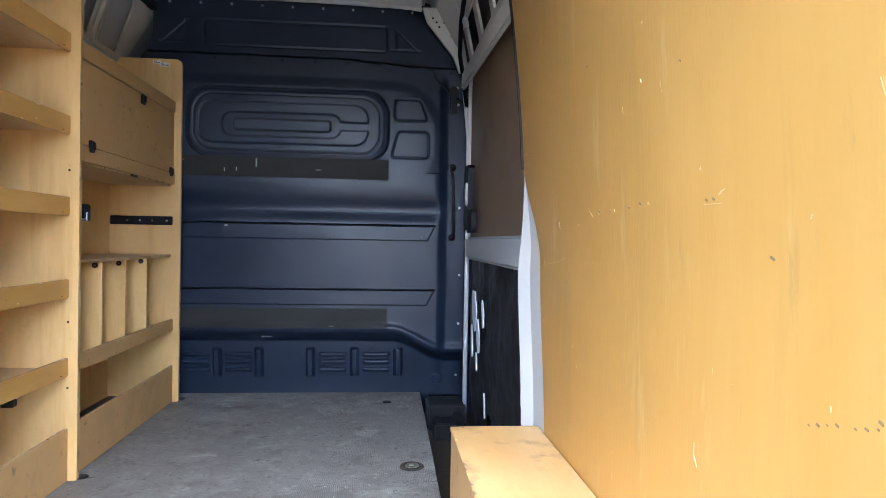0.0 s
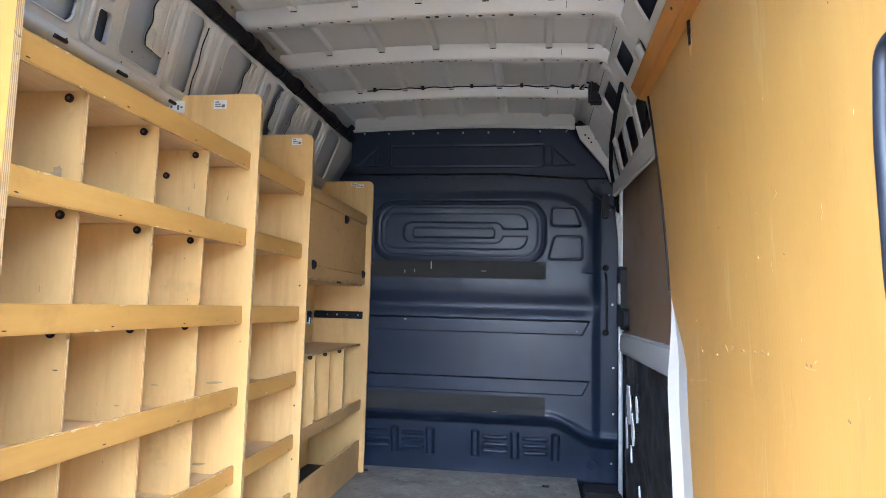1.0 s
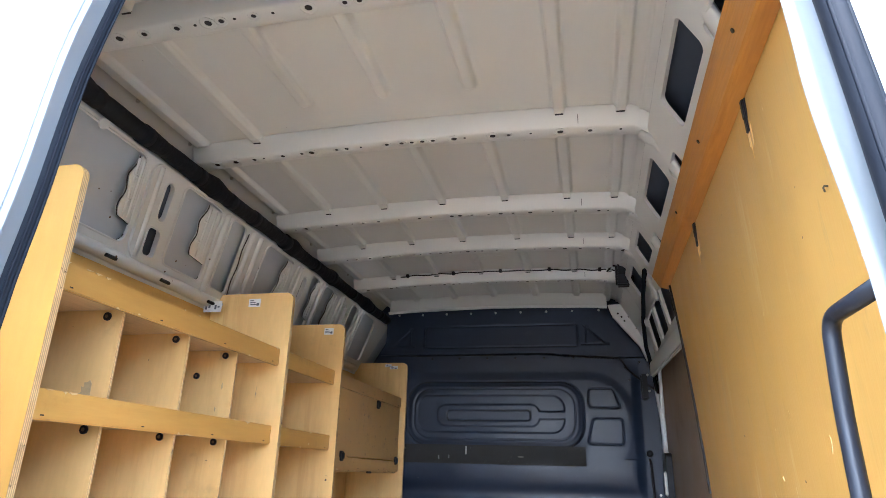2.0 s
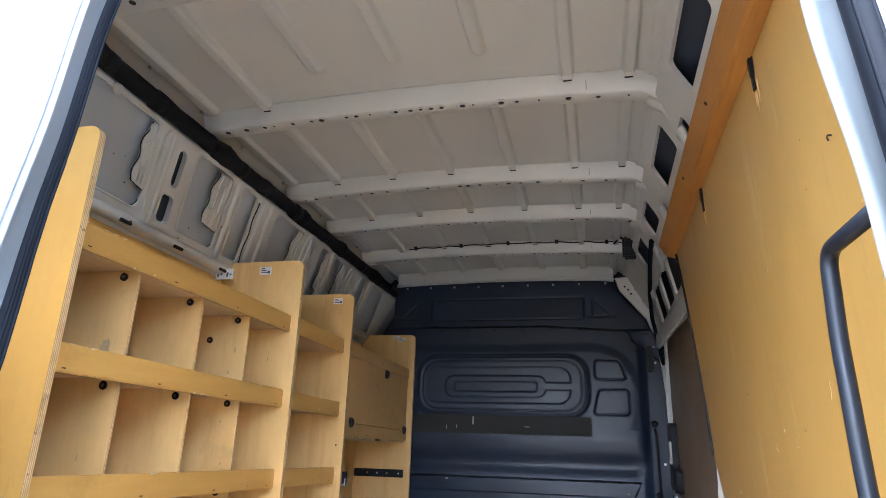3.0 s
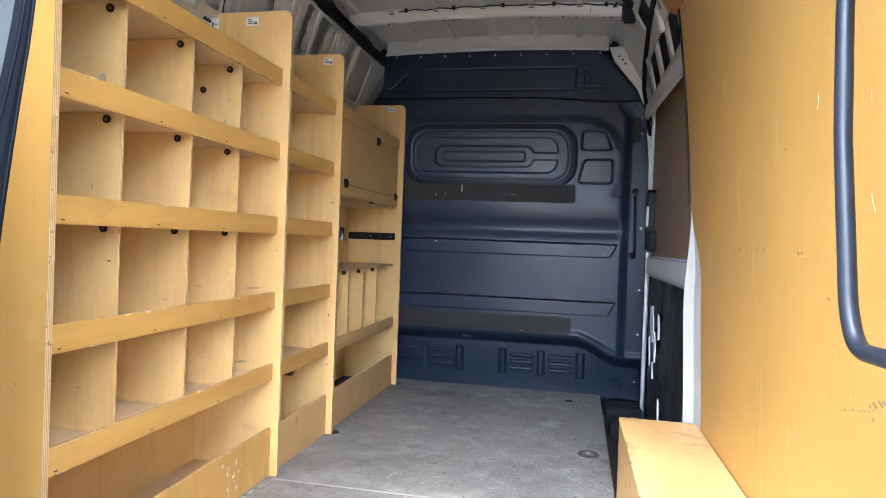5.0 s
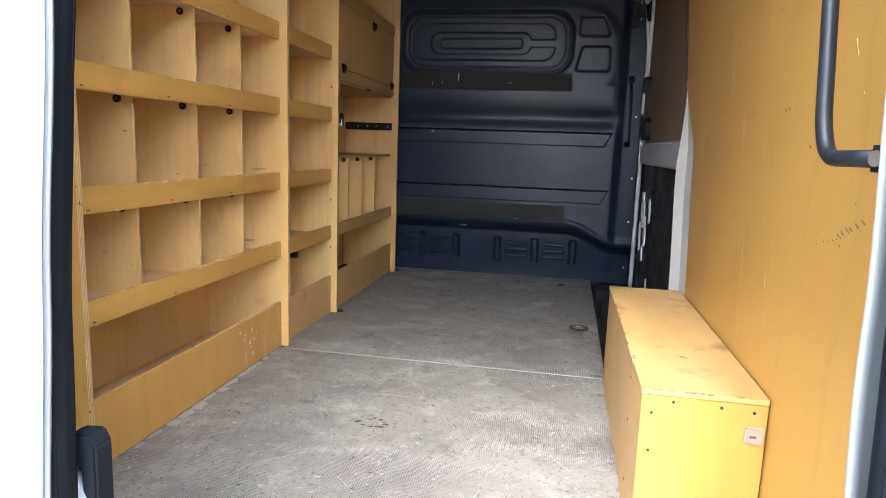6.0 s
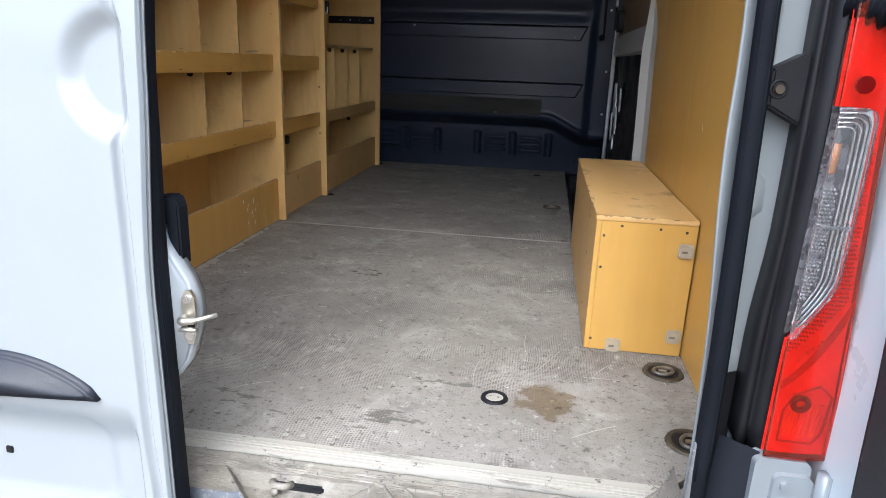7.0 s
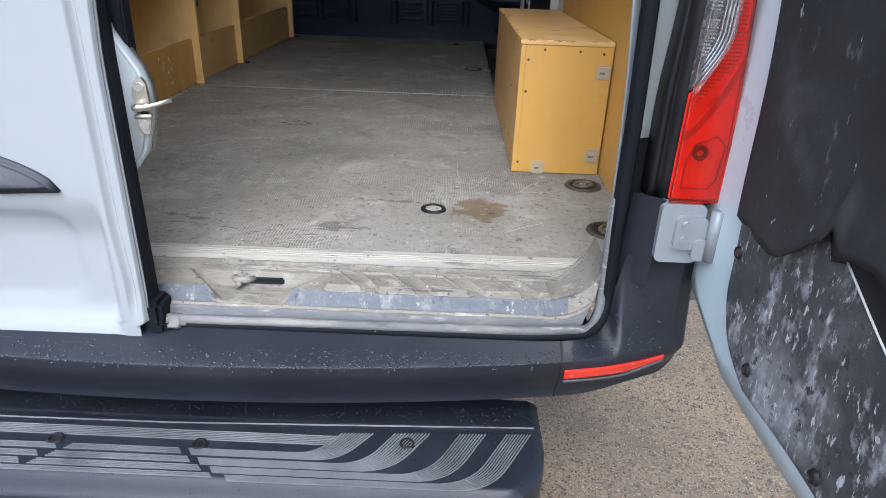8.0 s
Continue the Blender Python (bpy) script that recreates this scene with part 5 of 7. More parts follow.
def rail(parent, y0, y1, zt, h=0.064, x=RAIL, face=None):
    r = board("lip_rail", parent, x - 0.014, x, y0, y1, zt - h, zt, face or film_y, bevel=0.0028)
    n = max(2, int((y1 - y0) / 0.22))
    for k in range(n):
        y = y0 + 0.05 + (y1 - y0 - 0.1) * k / (n - 1)
        part("nail", box(bmesh.new(), x - 0.001, x + 0.0006, y - 0.005, y + 0.005, zt - h * 0.84 - 0.0014, zt - h * 0.84 + 0.0014), iron, r)
    for k in range(int((y1 - y0) * 9)):
        y, low = wear.uniform(y0, y1), wear.random() < 0.35
        l, d = wear.uniform(0.003, 0.016), wear.uniform(0.002, 0.007)
        z = zt - h if low else zt
        s = 1 if low else -1
        b = outline(bmesh.new(), [(y - l, z), (y - l * 0.4, z + s * d), (y + l * 0.2, z + s * d * 0.6), (y + l, z)], (x - 0.003, x + 0.0005), "x")
        part("chip", b, scratch_wood, r, "pale chipped edge")
    return r


def sticker(parent, x, y, z, w=0.046, h=0.03):
    s = part("label", box(bmesh.new(), x - w / 2, x + w / 2, y - 0.0012, y - 0.0002, z - h / 2, z + h / 2, 0.0004), paper, parent, "white paper label with print")
    b = bmesh.new()
    for k in range(3):
        box(b, x - w * 0.38, x - w * 0.38 + w * (0.3 + 0.15 * ((k * 7) % 3)), y - 0.0018, y - 0.0013, z + h * (0.22 - 0.25 * k), z + h * (0.34 - 0.25 * k))
    box(b, x + w * 0.18, x + w * 0.38, y - 0.0018, y - 0.0013, z - h * 0.36, z - h * 0.02)
    part("print", b, ink, s)


def shelf_rows(parent, y0, y1, levels, depth_front=RAIL - 0.016):
    for z in levels:
        board("shelf", parent, BACK + 0.012, depth_front, y0, y1, z - 0.006, z + 0.006, birch_flat)


def back_panel(parent, y0, y1, top):
    board("back_panel", parent, BACK, BACK + 0.009, y0, y1, FLOOR + 0.02, top - 0.09, birch)
    board("back_rail", parent, BACK, BACK + 0.012, y0, y1, top - 0.089, top, film_y, "ochre rail along the top of the back")


def kick(parent, y0, y1, zt, face):
    board("kick_board", parent, RAIL - 0.014, RAIL, y0, y1, FLOOR + 0.003, zt, face, bevel=0.002)


# unit with pigeonholes
A0, A1, B1, C1 = 0.682, 1.758, 2.298, 3.358
u1 = thing("shelving_unit", (-1.04, A0, FLOOR), "tall ochre plywood shelving unit with pigeonholes and lip rails", "shelving unit", STACK)
upright(u1, A0, film, "ochre film-faced side panel")
upright(u1, A1)
ya, yb = A0 + END_T + 0.0005, A1 - 0.0005
back_panel(u1, ya, yb, 2.402)
shelf_rows(u1, ya, yb, SHELVES)
board("shelf", u1, BACK + 0.012, RAIL - 0.016, ya, yb, FLOOR + 0.02, FLOOR + 0.032, birch_flat)
for zt in (2.218, 1.943, 1.670, 1.390, 1.124):
    rail(u1, ya, yb, zt)
kick(u1, ya, yb, 0.882, film)
for k in range(14):
    y, z, r = 1.50 + wear.gauss(0, 0.03), 0.80 + wear.gauss(0, 0.03), wear.uniform(0.002, 0.006)
    part("scuff", outline(bmesh.new(), [(y - r, z), (y, z + r * 1.6), (y + r * 0.6, z), (y, z - r * 1.4)], (RAIL - 0.002, RAIL + 0.0004), "x"), paper, u1, "white scuff")
random.seed(21)
for top, low in zip(SHELVES, SHELVES[1:]):
    for k, y in enumerate((0.955, 1.240, 1.512)):
        board("divider", u1, BACK + 0.012, RAIL - 0.022 - random.uniform(0, 0.004), y - 0.004, y + 0.005, low + 0.0065, top - 0.0065, birch)
        knob(u1, -0.963, y - 0.004, top - 0.024)
        if k == 2 and top > 2.1:
            knob(u1, -1.06, y - 0.004, top - 0.09)
knob(u1, -1.05, A1 - 0.0005, 1.04)
smudge = surface("grey_rub_mark", (0.38, 0.29, 0.15), (0.54, 0.39, 0.19), 60, (0.6, 0.8))
marks = random.Random(5)
for x, y, z, w, h in ((-0.985, 0.951, 1.955, 0.020, 0.028), (-0.96, 1.508, 2.055, 0.005, 0.012), (-0.975, 1.508, 1.98, 0.004, 0.010), (-0.965, 1.236, 1.663, 0.018, 0.003), (-1.0, 0.951, 1.71, 0.003, 0.012), (-1.02, 0.951, 1.20, 0.012, 0.003), (-0.985, 1.236, 1.40, 0.010, 0.003), (-0.96, 1.508, 1.69, 0.004, 0.006), (-1.05, 1.508, 1.42, 0.016, 0.003), (-0.99, 1.7575, 1.40, 0.030, 0.004), (-1.03, 1.7575, 1.12, 0.026, 0.004)):
    for k in range(3 if w * h > 1e-4 else 1):
        pts = [(x + w * marks.uniform(0.4, 1.0) * math.cos(a) + 0.3 * w * (k - 1), z + h * marks.uniform(0.4, 1.0) * math.sin(a) + 0.5 * h * (k - 1)) for a in [2 * math.pi * i / 11 for i in range(11)]]
        part("rub_mark", outline(bmesh.new(), pts, (y - 0.0006 - 0.0002 * k, y + 0.0005), "y"), smudge, u1, "grey rub mark")
for z in SHELVES:
    part("screw", disc(bmesh.new(), (-1.03, A0 - 0.0004, z), (0, -1, 0), 0.004, 0.001, 8), iron, u1)
sticker(u1, -1.027, A1, 2.398, 0.05, 0.032)
foil = part("foil_label", box(bmesh.new(), -1.205, -1.130, 1.699, 1.7005, 2.352, 2.394, 0.0005, None), paper, u1, "bright torn foil label")
for k in range(5):
    part("print", box(bmesh.new(), -1.198 + 0.013 * k, -1.190 + 0.013 * k, 1.6982, 1.699, 2.362 + 0.006 * (k % 3), 2.374 + 0.005 * (k % 2)), ink, foil)

# narrow unit
u2 = thing("shelving_unit", (-1.04, A1 + END_T, FLOOR), "narrow tall plywood shelving unit with open shelves", "shelving unit", STACK)
upright(u2, B1)
ya, yb = A1 + END_T + 0.0005, B1 - 0.0005
back_panel(u2, ya, yb, 2.402)
shelf_rows(u2, ya, yb, SHELVES)
board("shelf", u2, BACK + 0.012, RAIL - 0.016, ya, yb, FLOOR + 0.02, FLOOR + 0.032, birch_flat)
for zt in (2.222, 1.943, 1.670, 1.390, 1.124):
    rail(u2, ya, yb, zt)
kick(u2, ya, yb, 0.882, film_dirty)
sticker(u2, -0.944, B1, 2.402)
for z in (1.76, 1.245, 1.02):
    part("screw", disc(bmesh.new(), (-0.90, B1 - 0.0004, z), (0, -1, 0), 0.004, 0.001, 8), iron, u2)
bm = bmesh.new()
box(bm, -1.10, -1.06, yb - 0.03, yb - 0.001, 0.96, 1.0, 0.003)
part("metal_clip", bm, iron, u2)

# unit with a flap
u3 = thing("shelving_unit", (-1.04, B1 + END_T, FLOOR), "plywood shelving unit with a closed flap, drawer runner and dividers", "shelving unit", STACK)
upright(u3, C1)
ya, yb = B1 + END_T + 0.0005, C1 - 0.0005
back_panel(u3, ya, yb, 2.402)
shelf_rows(u3, ya, yb, (2.172, 1.800, 1.445, 1.083))
board("shelf", u3, BACK + 0.012, RAIL - 0.016, ya, yb, FLOOR + 0.02, FLOOR + 0.032, felt)
rail(u3, ya, yb, 2.222, 0.058, face=film_dirty)
rail(u3, ya, yb, 1.858, 0.055, face=film_dirty)
rail(u3, ya, yb, 1.124, 0.06, face=film_dirty)
kick(u3, ya, yb, 0.888, film_dirty)
for y in (2.60, 2.82, 3.06):
    board("divider", u3, BACK + 0.012, RAIL - 0.022, y - 0.004, y + 0.005, 1.09, 1.438, birch)
    knob(u3, -0.945, y - 0.004, 1.425)
flap = board("flap", u3, RAIL - 0.016, RAIL - 0.004, ya + 0.006, yb - 0.006, 1.862, 2.160, film_dirty, "closed ochre plywood flap")
for y, z in ((2.931, 2.139), (2.45, 1.862), (3.30, 1.862)):
    b = bmesh.new()
    box(b, RAIL - 0.004, RAIL + 0.006, y - 0.018, y + 0.018, z - 0.022, z + 0.022, 0.003)
    box(b, RAIL + 0.005, RAIL + 0.014, y - 0.008, y + 0.008, z - 0.014, z + 0.016, 0.003)
    part("catch", b, black, flap, "black catch")
b = bmesh.new()
box(b, RAIL, RAIL + 0.008, 2.80, 2.86, 1.790, 1.800, 0.002)
part("pull", b, iron, flap)
b = bmesh.new()
box(b, -1.205, -0.905, C1 - 0.012, C1 - 0.0005, 1.598, 1.642, 0.002)
box(b, -1.205, -0.915, C1 - 0.014, C1 - 0.011, 1.612, 1.628, 0.001)
runner = part("drawer_runner", b, black, u3, "black steel drawer runner")
for x in (-0.93, -1.0, -1.06, -1.12):
    part("runner_screw", disc(bmesh.new(), (x, C1 - 0.0138, 1.620), (0, -1, 0), 0.005, 0.002, 8), bright_steel, runner)
b = bmesh.new()
box(b, -0.935, -0.880, ya + 0.052, ya + 0.094, 1.600, 1.650, 0.003)
stop = part("runner_stop", b, black, u3, "black runner end with a bright latch")
part("latch", box(bmesh.new(), -0.900, -0.876, ya + 0.058, ya + 0.086, 1.590, 1.622, 0.003), bright_steel, stop)
sticker(u3, -0.953, C1, 2.406, 0.05, 0.02)
sticker(u3, -0.99, C1, 2.418, 0.04, 0.016)
knob(u3, -1.08, C1 - 0.0005, 1.0)


# ---- rear opening: sill, seal, pillar ----
def sill_point(u, v):
    # straight run, then a rounded corner that climbs beside the seal
    if u < 0.84:
        x, rise, a = -0.44 + u / 0.84 * 0.808, 0.0, 0.0
    else:
        a = (u - 0.84) / 0.16 * radians(86)
        x, rise = 0.368 + 0.088 * math.sin(a), 0.088 * (1 - math.cos(a))
    front = 0.050 - 0.048 * smooth(0.72, 0.645, 0.646 + rise)
    y = 0.150 - v * (0.150 - front)
    z = 0.692 - 0.024 * smooth(0.048, 0.030, y) - 0.020 * smooth(0.018, 0.008, y)
    # slanted pads with a raised outline
    s = ((x + 0.75 * (y - 0.05) + 0.030) % 0.095) - 0.032
    d = max(abs(s) - 0.032, abs(y - 0.079) - 0.029)
    if x > -0.032 and a == 0:
        z += 0.0060 * smooth(0.001, -0.002, d) + 0.0040 * smooth(0.0024, 0.0008, abs(d + 0.003)) - 0.004 * smooth(0.0022, 0.0006, abs(d - 0.002))
    # catch hollow with a steep back wall and ridged flanks
    half, side = 0.0575 + 0.9 * max(0.0, y - 0.027), abs(x + 0.162)
    bowl = 0.6685 + 0.024 * smooth(0.094, 0.110, y) + 0.002 * noise.noise((x * 60, y * 60, 9))
    w = smooth(half + 0.004, half - 0.022, side) * smooth(0.116, 0.108, y)
    z += (min(z, bowl) - z) * w
    z += 0.006 * math.exp(-((side - half - 0.005) / 0.007) ** 2) * smooth(0.020, 0.035, y) * smooth(0.120, 0.095, y)
    worn = smooth(-0.25, 0.1, noise.noise((x * 14, y * 50, 4)))
    z += 0.0030 * smooth(0.0, 0.5, math.sin((y - 0.112) * 1150)) * worn * (0.112 < y < 0.130) * (1 - smooth(0.0, 0.5, a))
    z -= 0.004 * smooth(0.0022, 0.0008, abs(y - 0.1315)) * (1 - smooth(0.0, 0.5, a))
    z += 0.0035 * smooth(0.010, 0.0, abs(y - 0.146)) + 0.0035 * smooth(0.004, 0.0, abs(y - 0.024))
    return (x, y, z + rise + 0.0014 * noise.noise((x * 22, y * 22, 0)) + 0.0009 * noise.noise((x * 90, y * 90, 3)))


sill = thing("door_sill", (0, 0.07, 0.66), "dusty scuffed metal door sill with a catch hollow", "sill", kind="structure")
bm = sheet(300, 140, sill_point)
for f in bm.faces:
    c = f.calc_center_median()
    band = 0.0275 < c.y < 0.047 + 0.003 * noise.noise((c.x * 30, 0, 2)) and c.x < 0.40
    f.material_index = 2 if c.y < 0.019 else 1 if band and abs(c.x + 0.162) > 0.060 + 0.9 * max(0.0, c.y - 0.027) else 0
part("sill_plate", bm, [sill_mat, sill_grey, sill_rim], sill, smooth_shade=True)
bm = bmesh.new()
outline(bm, [(-0.44, 0.150), (0.447, 0.157), (0.462, 0.170), (0.456, 0.197), (-0.44, 0.190)], (FLOOR - 0.012, FLOOR + 0.003), "z")
for y in (0.160, 0.168, 0.176):
    box(bm, -0.44, 0.448, y, y + 0.0035, FLOOR + 0.0028, FLOOR + 0.0045)
part("floor_trim", bm, sill_trim, sill, "pale ribbed metal floor edge")
part("sill_face", box(bmesh.new(), -1.2, 0.40, 0.006, 0.03, 0.590, 0.622, 0.006), sill_grey, sill)
part("under_sill", box(bmesh.new(), -1.2, 0.46, 0.02, 0.60, 0.52, 0.605), black, sill)
b = bmesh.new()
box(b, -0.211, -0.116, 0.0955, 0.112, 0.670, 0.683, 0.003)
part("catch_slot", b, black, sill, "dark slot of the door catch")
b = bmesh.new()
tube(b, [(-0.208, 0.102, 0.681), (-0.200, 0.088, 0.684), (-0.182, 0.088, 0.684), (-0.172, 0.102, 0.680)], 0.0065, 8)
disc(b, (-0.195, 0.085, 0.676), (0, -1, 0.5), 0.0055, 0.012, 10)
part("catch_pin", b, sill_mat, sill, "dusty steel catch", True)

SEAL = [Vector(p) for p in ((0.438, 0, 2.50), (0.445, 0, 2.0), (0.452, 0, 1.57), (0.4575, 0, 1.33), (0.465, 0, 1.05))] + arc([(0.466, 0, 1.0), (0.467, 0, 0.66), (0.36, 0, 0.645), (-0.33, 0, 0.640)], 0.088, 10)
full = []
for a, b in zip(SEAL, SEAL[1:]):
    n = max(1, int((b - a).length / 0.05))
    full += [a.lerp(b, k / n) for k in range(n)]
full.append(SEAL[-1])
bm = tube(bmesh.new(), [(p.x, 0.052 + lean(p.z) - 0.050 * smooth(0.70, 0.645, p.z), p.z) for p in full], [0.013 - 0.004 * smooth(0.46, 0.38, p.x) for p in full], 12, flat=1.2, side=(0, 1, 0))
seal_frame = thing("trim_seal", (0.46, 0.05, 0.65), "black rubber door seal round the rear opening, dusty along the sill", "trim", kind="structure")
part("side_seal", bm, rubber, seal_frame, "", True)
side = [p for p in full if p.z > 0.80]
for dx, dy in ((-0.007, -0.011), (0.006, -0.012)):
    part("seal_lip", tube(bmesh.new(), [(p.x + dx, 0.052 + dy + lean(p.z), p.z) for p in side], 0.0022, 6), rubber, seal_frame, "", True)
low = [p for p in full if p.z < 0.93]
bm = tube(bmesh.new(), [(p.x - 0.010 * smooth(0.40, 0.46, p.x), 0.050 - 0.050 * smooth(0.72, 0.645, p.z), p.z + 0.010 * smooth(0.45, 0.40, p.x)) for p in low], [0.0085 - 0.004 * smooth(0.72, 0.93, p.z) for p in low], 10)
part("sill_seal", bm, sill_rim, seal_frame, "dusty pale seal along the sill", True)

# white inner flange of the pillar, wavy towards the lining
pillar_r = thing("wall_rear", (0.53, 0.12, FLOOR), "white rear corner pillar of the van", "pillar", kind="structure")


# the same van white again, darkened most where the pillar faces the sky
pillar_white_dim = surface("white_pillar_paint_toned_down", (0.205, 0.225, 0.235), (0.22, 0.24, 0.25), 3, (0.25, 0.4), stain=[((0.24, 0.25, 0.255), 4, 0.6, 0.8)], fleck=[((0.22, 0.26, 0.23), 18, 0.03, (1, 1, 1))])


def flange(u, v):
    z = 0.67 + v * 1.95
    x0 = 0.456 + 0.004 * math.sin(z * 9) + 0.016 * smooth(0.78, 0.68, z) - 0.015 * smooth(1.02, 1.36, z) - 0.010 * smooth(1.36, 1.6, z) - 0.018 * smooth(1.92, 2.15, z)
    return (x0 + u * (0.655 - x0), 0.078 + lean(z) + 0.03 * smooth(0, 0.12, u) + 0.002 * math.sin(z * 14), z)


part("inner_flange", thicken(sheet(12, 90, flange), 0.004), pillar_white_dim, pillar_r, "white painted flange", True)


def jamb(u, v):
    z = 0.975 + v * 1.67
    x = 0.470 - 0.016 * smooth(1.05, 1.6, z) + u * (0.062 + 0.016 * smooth(1.05, 1.6, z))
    y = 0.080 + lean(z) + 0.040 * math.sin(min(1, u * 1.25) * math.pi / 2)
    for zc in (0.98, 1.23, 1.55, 1.85):
        y -= 0.010 * smooth(0.035, 0.02, abs(z - zc)) * smooth(0.25, 0.45, u)
    return (x, y, z)


part("lower_jamb", sheet(8, 20, lambda u, v: (0.474 + u * 0.07, 0.085 + 0.04 * u, 0.70 + 0.275 * v)), black, pillar_r, "black lower jamb cover", True)
part("jamb", sheet(14, 120, jamb), pillar_white_dim, pillar_r, "white door jamb with pressed steps", True)
for x, y, r in ((0.537, 0.100, 0.008), (0.542, 0.076, 0.006)):
    part("gutter_seal", tube(bmesh.new(), [(x, y + lean(z), z) for z in [0.88 + 0.06 * k for k in range(29)]], r, 8, flat=1.8, side=(1, 0, 0)), rubber, pillar_r, "black gutter seal", True)


SURROUND = ((0.521, 0.106), (0.5195, 0.078), (0.5175, 0.061), (0.5190, 0.0575), (0.5220, 0.0575), (0.5240, 0.064), (0.5270, 0.066), (0.5290, 0.058), (0.5400, 0.044))


def surround(u, v):
    z = 0.885 + v * 1.5
    x, y = SURROUND[min(len(SURROUND) - 1, int(round(u * (len(SURROUND) - 1))))]
    return (x - 0.009 * smooth(1.2, 1.03, z) * (1 - u), y + lean(z), z)


part("lamp_surround", thicken(sheet(8, 40, surround), 0.002), black, pillar_r, "black lamp surround", True)
b = bmesh.new()
outline(b, [(0.477, 1.350), (0.523, 1.324), (0.521, 1.414), (0.513, 1.414), (0.477, 1.394)], (0.072, 0.105), "y")
bmesh.ops.bevel(b, geom=b.edges[:], offset=0.003, segments=2, affect="EDGES")
bracket = part("check_bracket", b, black, pillar_r, "black plastic bracket with screw")
part("recess_ring", tube(bmesh.new(), [(0.4865 + 0.0095 * math.cos(a), 0.0725, 1.3705 + 0.0105 * math.sin(a)) for a in [2 * math.pi * k / 20 for k in range(20)]], 0.0018, 6, True), black, bracket, "", True)
part("screw", disc(bmesh.new(), (0.4865, 0.071, 1.3705), (0, -1, 0), 0.0055, 0.004, 12), iron, bracket, "dark screw head")
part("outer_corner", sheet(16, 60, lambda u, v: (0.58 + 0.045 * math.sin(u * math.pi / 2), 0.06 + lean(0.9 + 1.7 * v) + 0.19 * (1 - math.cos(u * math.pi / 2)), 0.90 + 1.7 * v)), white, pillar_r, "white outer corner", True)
part("outer_side", box(bmesh.new(), 0.70, 0.74, 0.50, 3.72, 0.45, 2.90), white, pillar_r)
part("outer_side", box(bmesh.new(), -1.34, -1.30, 0.30, 3.72, 0.45, 2.90), white, pillar_r)
part("rear_header", box(bmesh.new(), -1.34, 0.74, 0.20, 0.44, 2.64, 2.899, 0.01), white, pillar_r)
part("left_corner", box(bmesh.new(), -1.34, -1.12, 0.06, 0.30, 0.45, 2.64, 0.02), white, pillar_r)
part("underbody", box(bmesh.new(), -1.25, 0.65, 0.6, 3.7, 0.42, 0.50), black, pillar_r)
part("cab_front", box(bmesh.new(), -1.30, 0.75, 3.72, 4.4, 0.45, 2.2), white, pillar_r)

# hinge plate under the lamp
b = bmesh.new()
outline(b, rounded(0.526, 0.598, 0.787, 0.890, 0.012), (0.022, 0.05), "y")
part("hinge_field", b, white, pillar_r, "white painted hinge field")
hinge = thing("door_hinge", (0.60, 0.03, 0.80), "white painted door hinge with two bolts", "hinge")
b = bmesh.new()
outline(b, rounded(0.550, 0.600, 0.815, 0.872, 0.010), (0.012, 0.023), "y")
outline(b, rounded(0.580, 0.610, 0.798, 0.835, 0.01), (0.006, 0.023), "y")
part("leaf", b, white, hinge)
part("knuckle", rod(bmesh.new(), (0.610, 0.006, 0.80), (0.610, 0.006, 0.886), 0.011, 16), white, hinge, "", True)
for z in (0.858, 0.832):
    part("bolt", disc(bmesh.new(), (0.564, 0.0125, z), (0, -1, 0), 0.0070, 0.006, 6), white, hinge)

# ---- tail lamp ----
lamp = thing("tail_lamp", (0.57, 0.03, 0.89), "tall red and clear tail lamp on the rear corner", "tail lamp")
LZ0, LZ1 = 0.893, 1.56


def lamp_left(z):
    return 0.534 + 0.005 * smooth(0.95, 1.4, z)


def lamp_face(x, z):
    return 0.022 + lean(z) + 0.9 * max(0.0, x - 0.575) ** 1.6


def lamp_sheet(z0, z1, lo, hi, off, nu=16, nv=40):
    def f(u, v):
        z = z0 + v * (z1 - z0)
        a, b = lo(z), hi(z)
        x = a + u * max(0.0005, b - a)
        return (x, lamp_face(x, z) + off, z)
    return sheet(nu, nv, f)


def lamp_right(z):
    return 0.614 - 0.018 * smooth(0.92, 1.34, z) - 0.008 * smooth(1.25, 1.56, z)


part("housing", thicken(lamp_sheet(LZ0, LZ1, lamp_left, lamp_right, 0.035), 0.02), black, lamp, "", True)
part("reflector", lamp_sheet(LZ0 + 0.004, LZ1, lambda z: lamp_left(z) + 0.002, lambda z: lamp_right(z) - 0.002, 0.030), lamp_silver, lamp, "silvered reflector", True)
CZ0, CZ1 = 1.066, 1.355


def clear_hi(z):
    """The clear window's right border: a slanted foot, an upright side, a rounded head."""
    w = 0.041 * smooth(CZ0 - 0.012, 1.155, z) ** 0.8
    top = max(0.0, (z - (CZ1 - 0.016)) / 0.016)
    return lamp_left(z) + 0.003 + w - 0.014 * (1 - math.sqrt(max(0.0, 1 - min(1, top) ** 2)))


part("clear_lens", thicken(lamp_sheet(CZ0, CZ1, lambda z: lamp_left(z) + 0.001, clear_hi, 0.001, 14, 60), 0.003), clear_lens, lamp, "clear lens with lines", True)
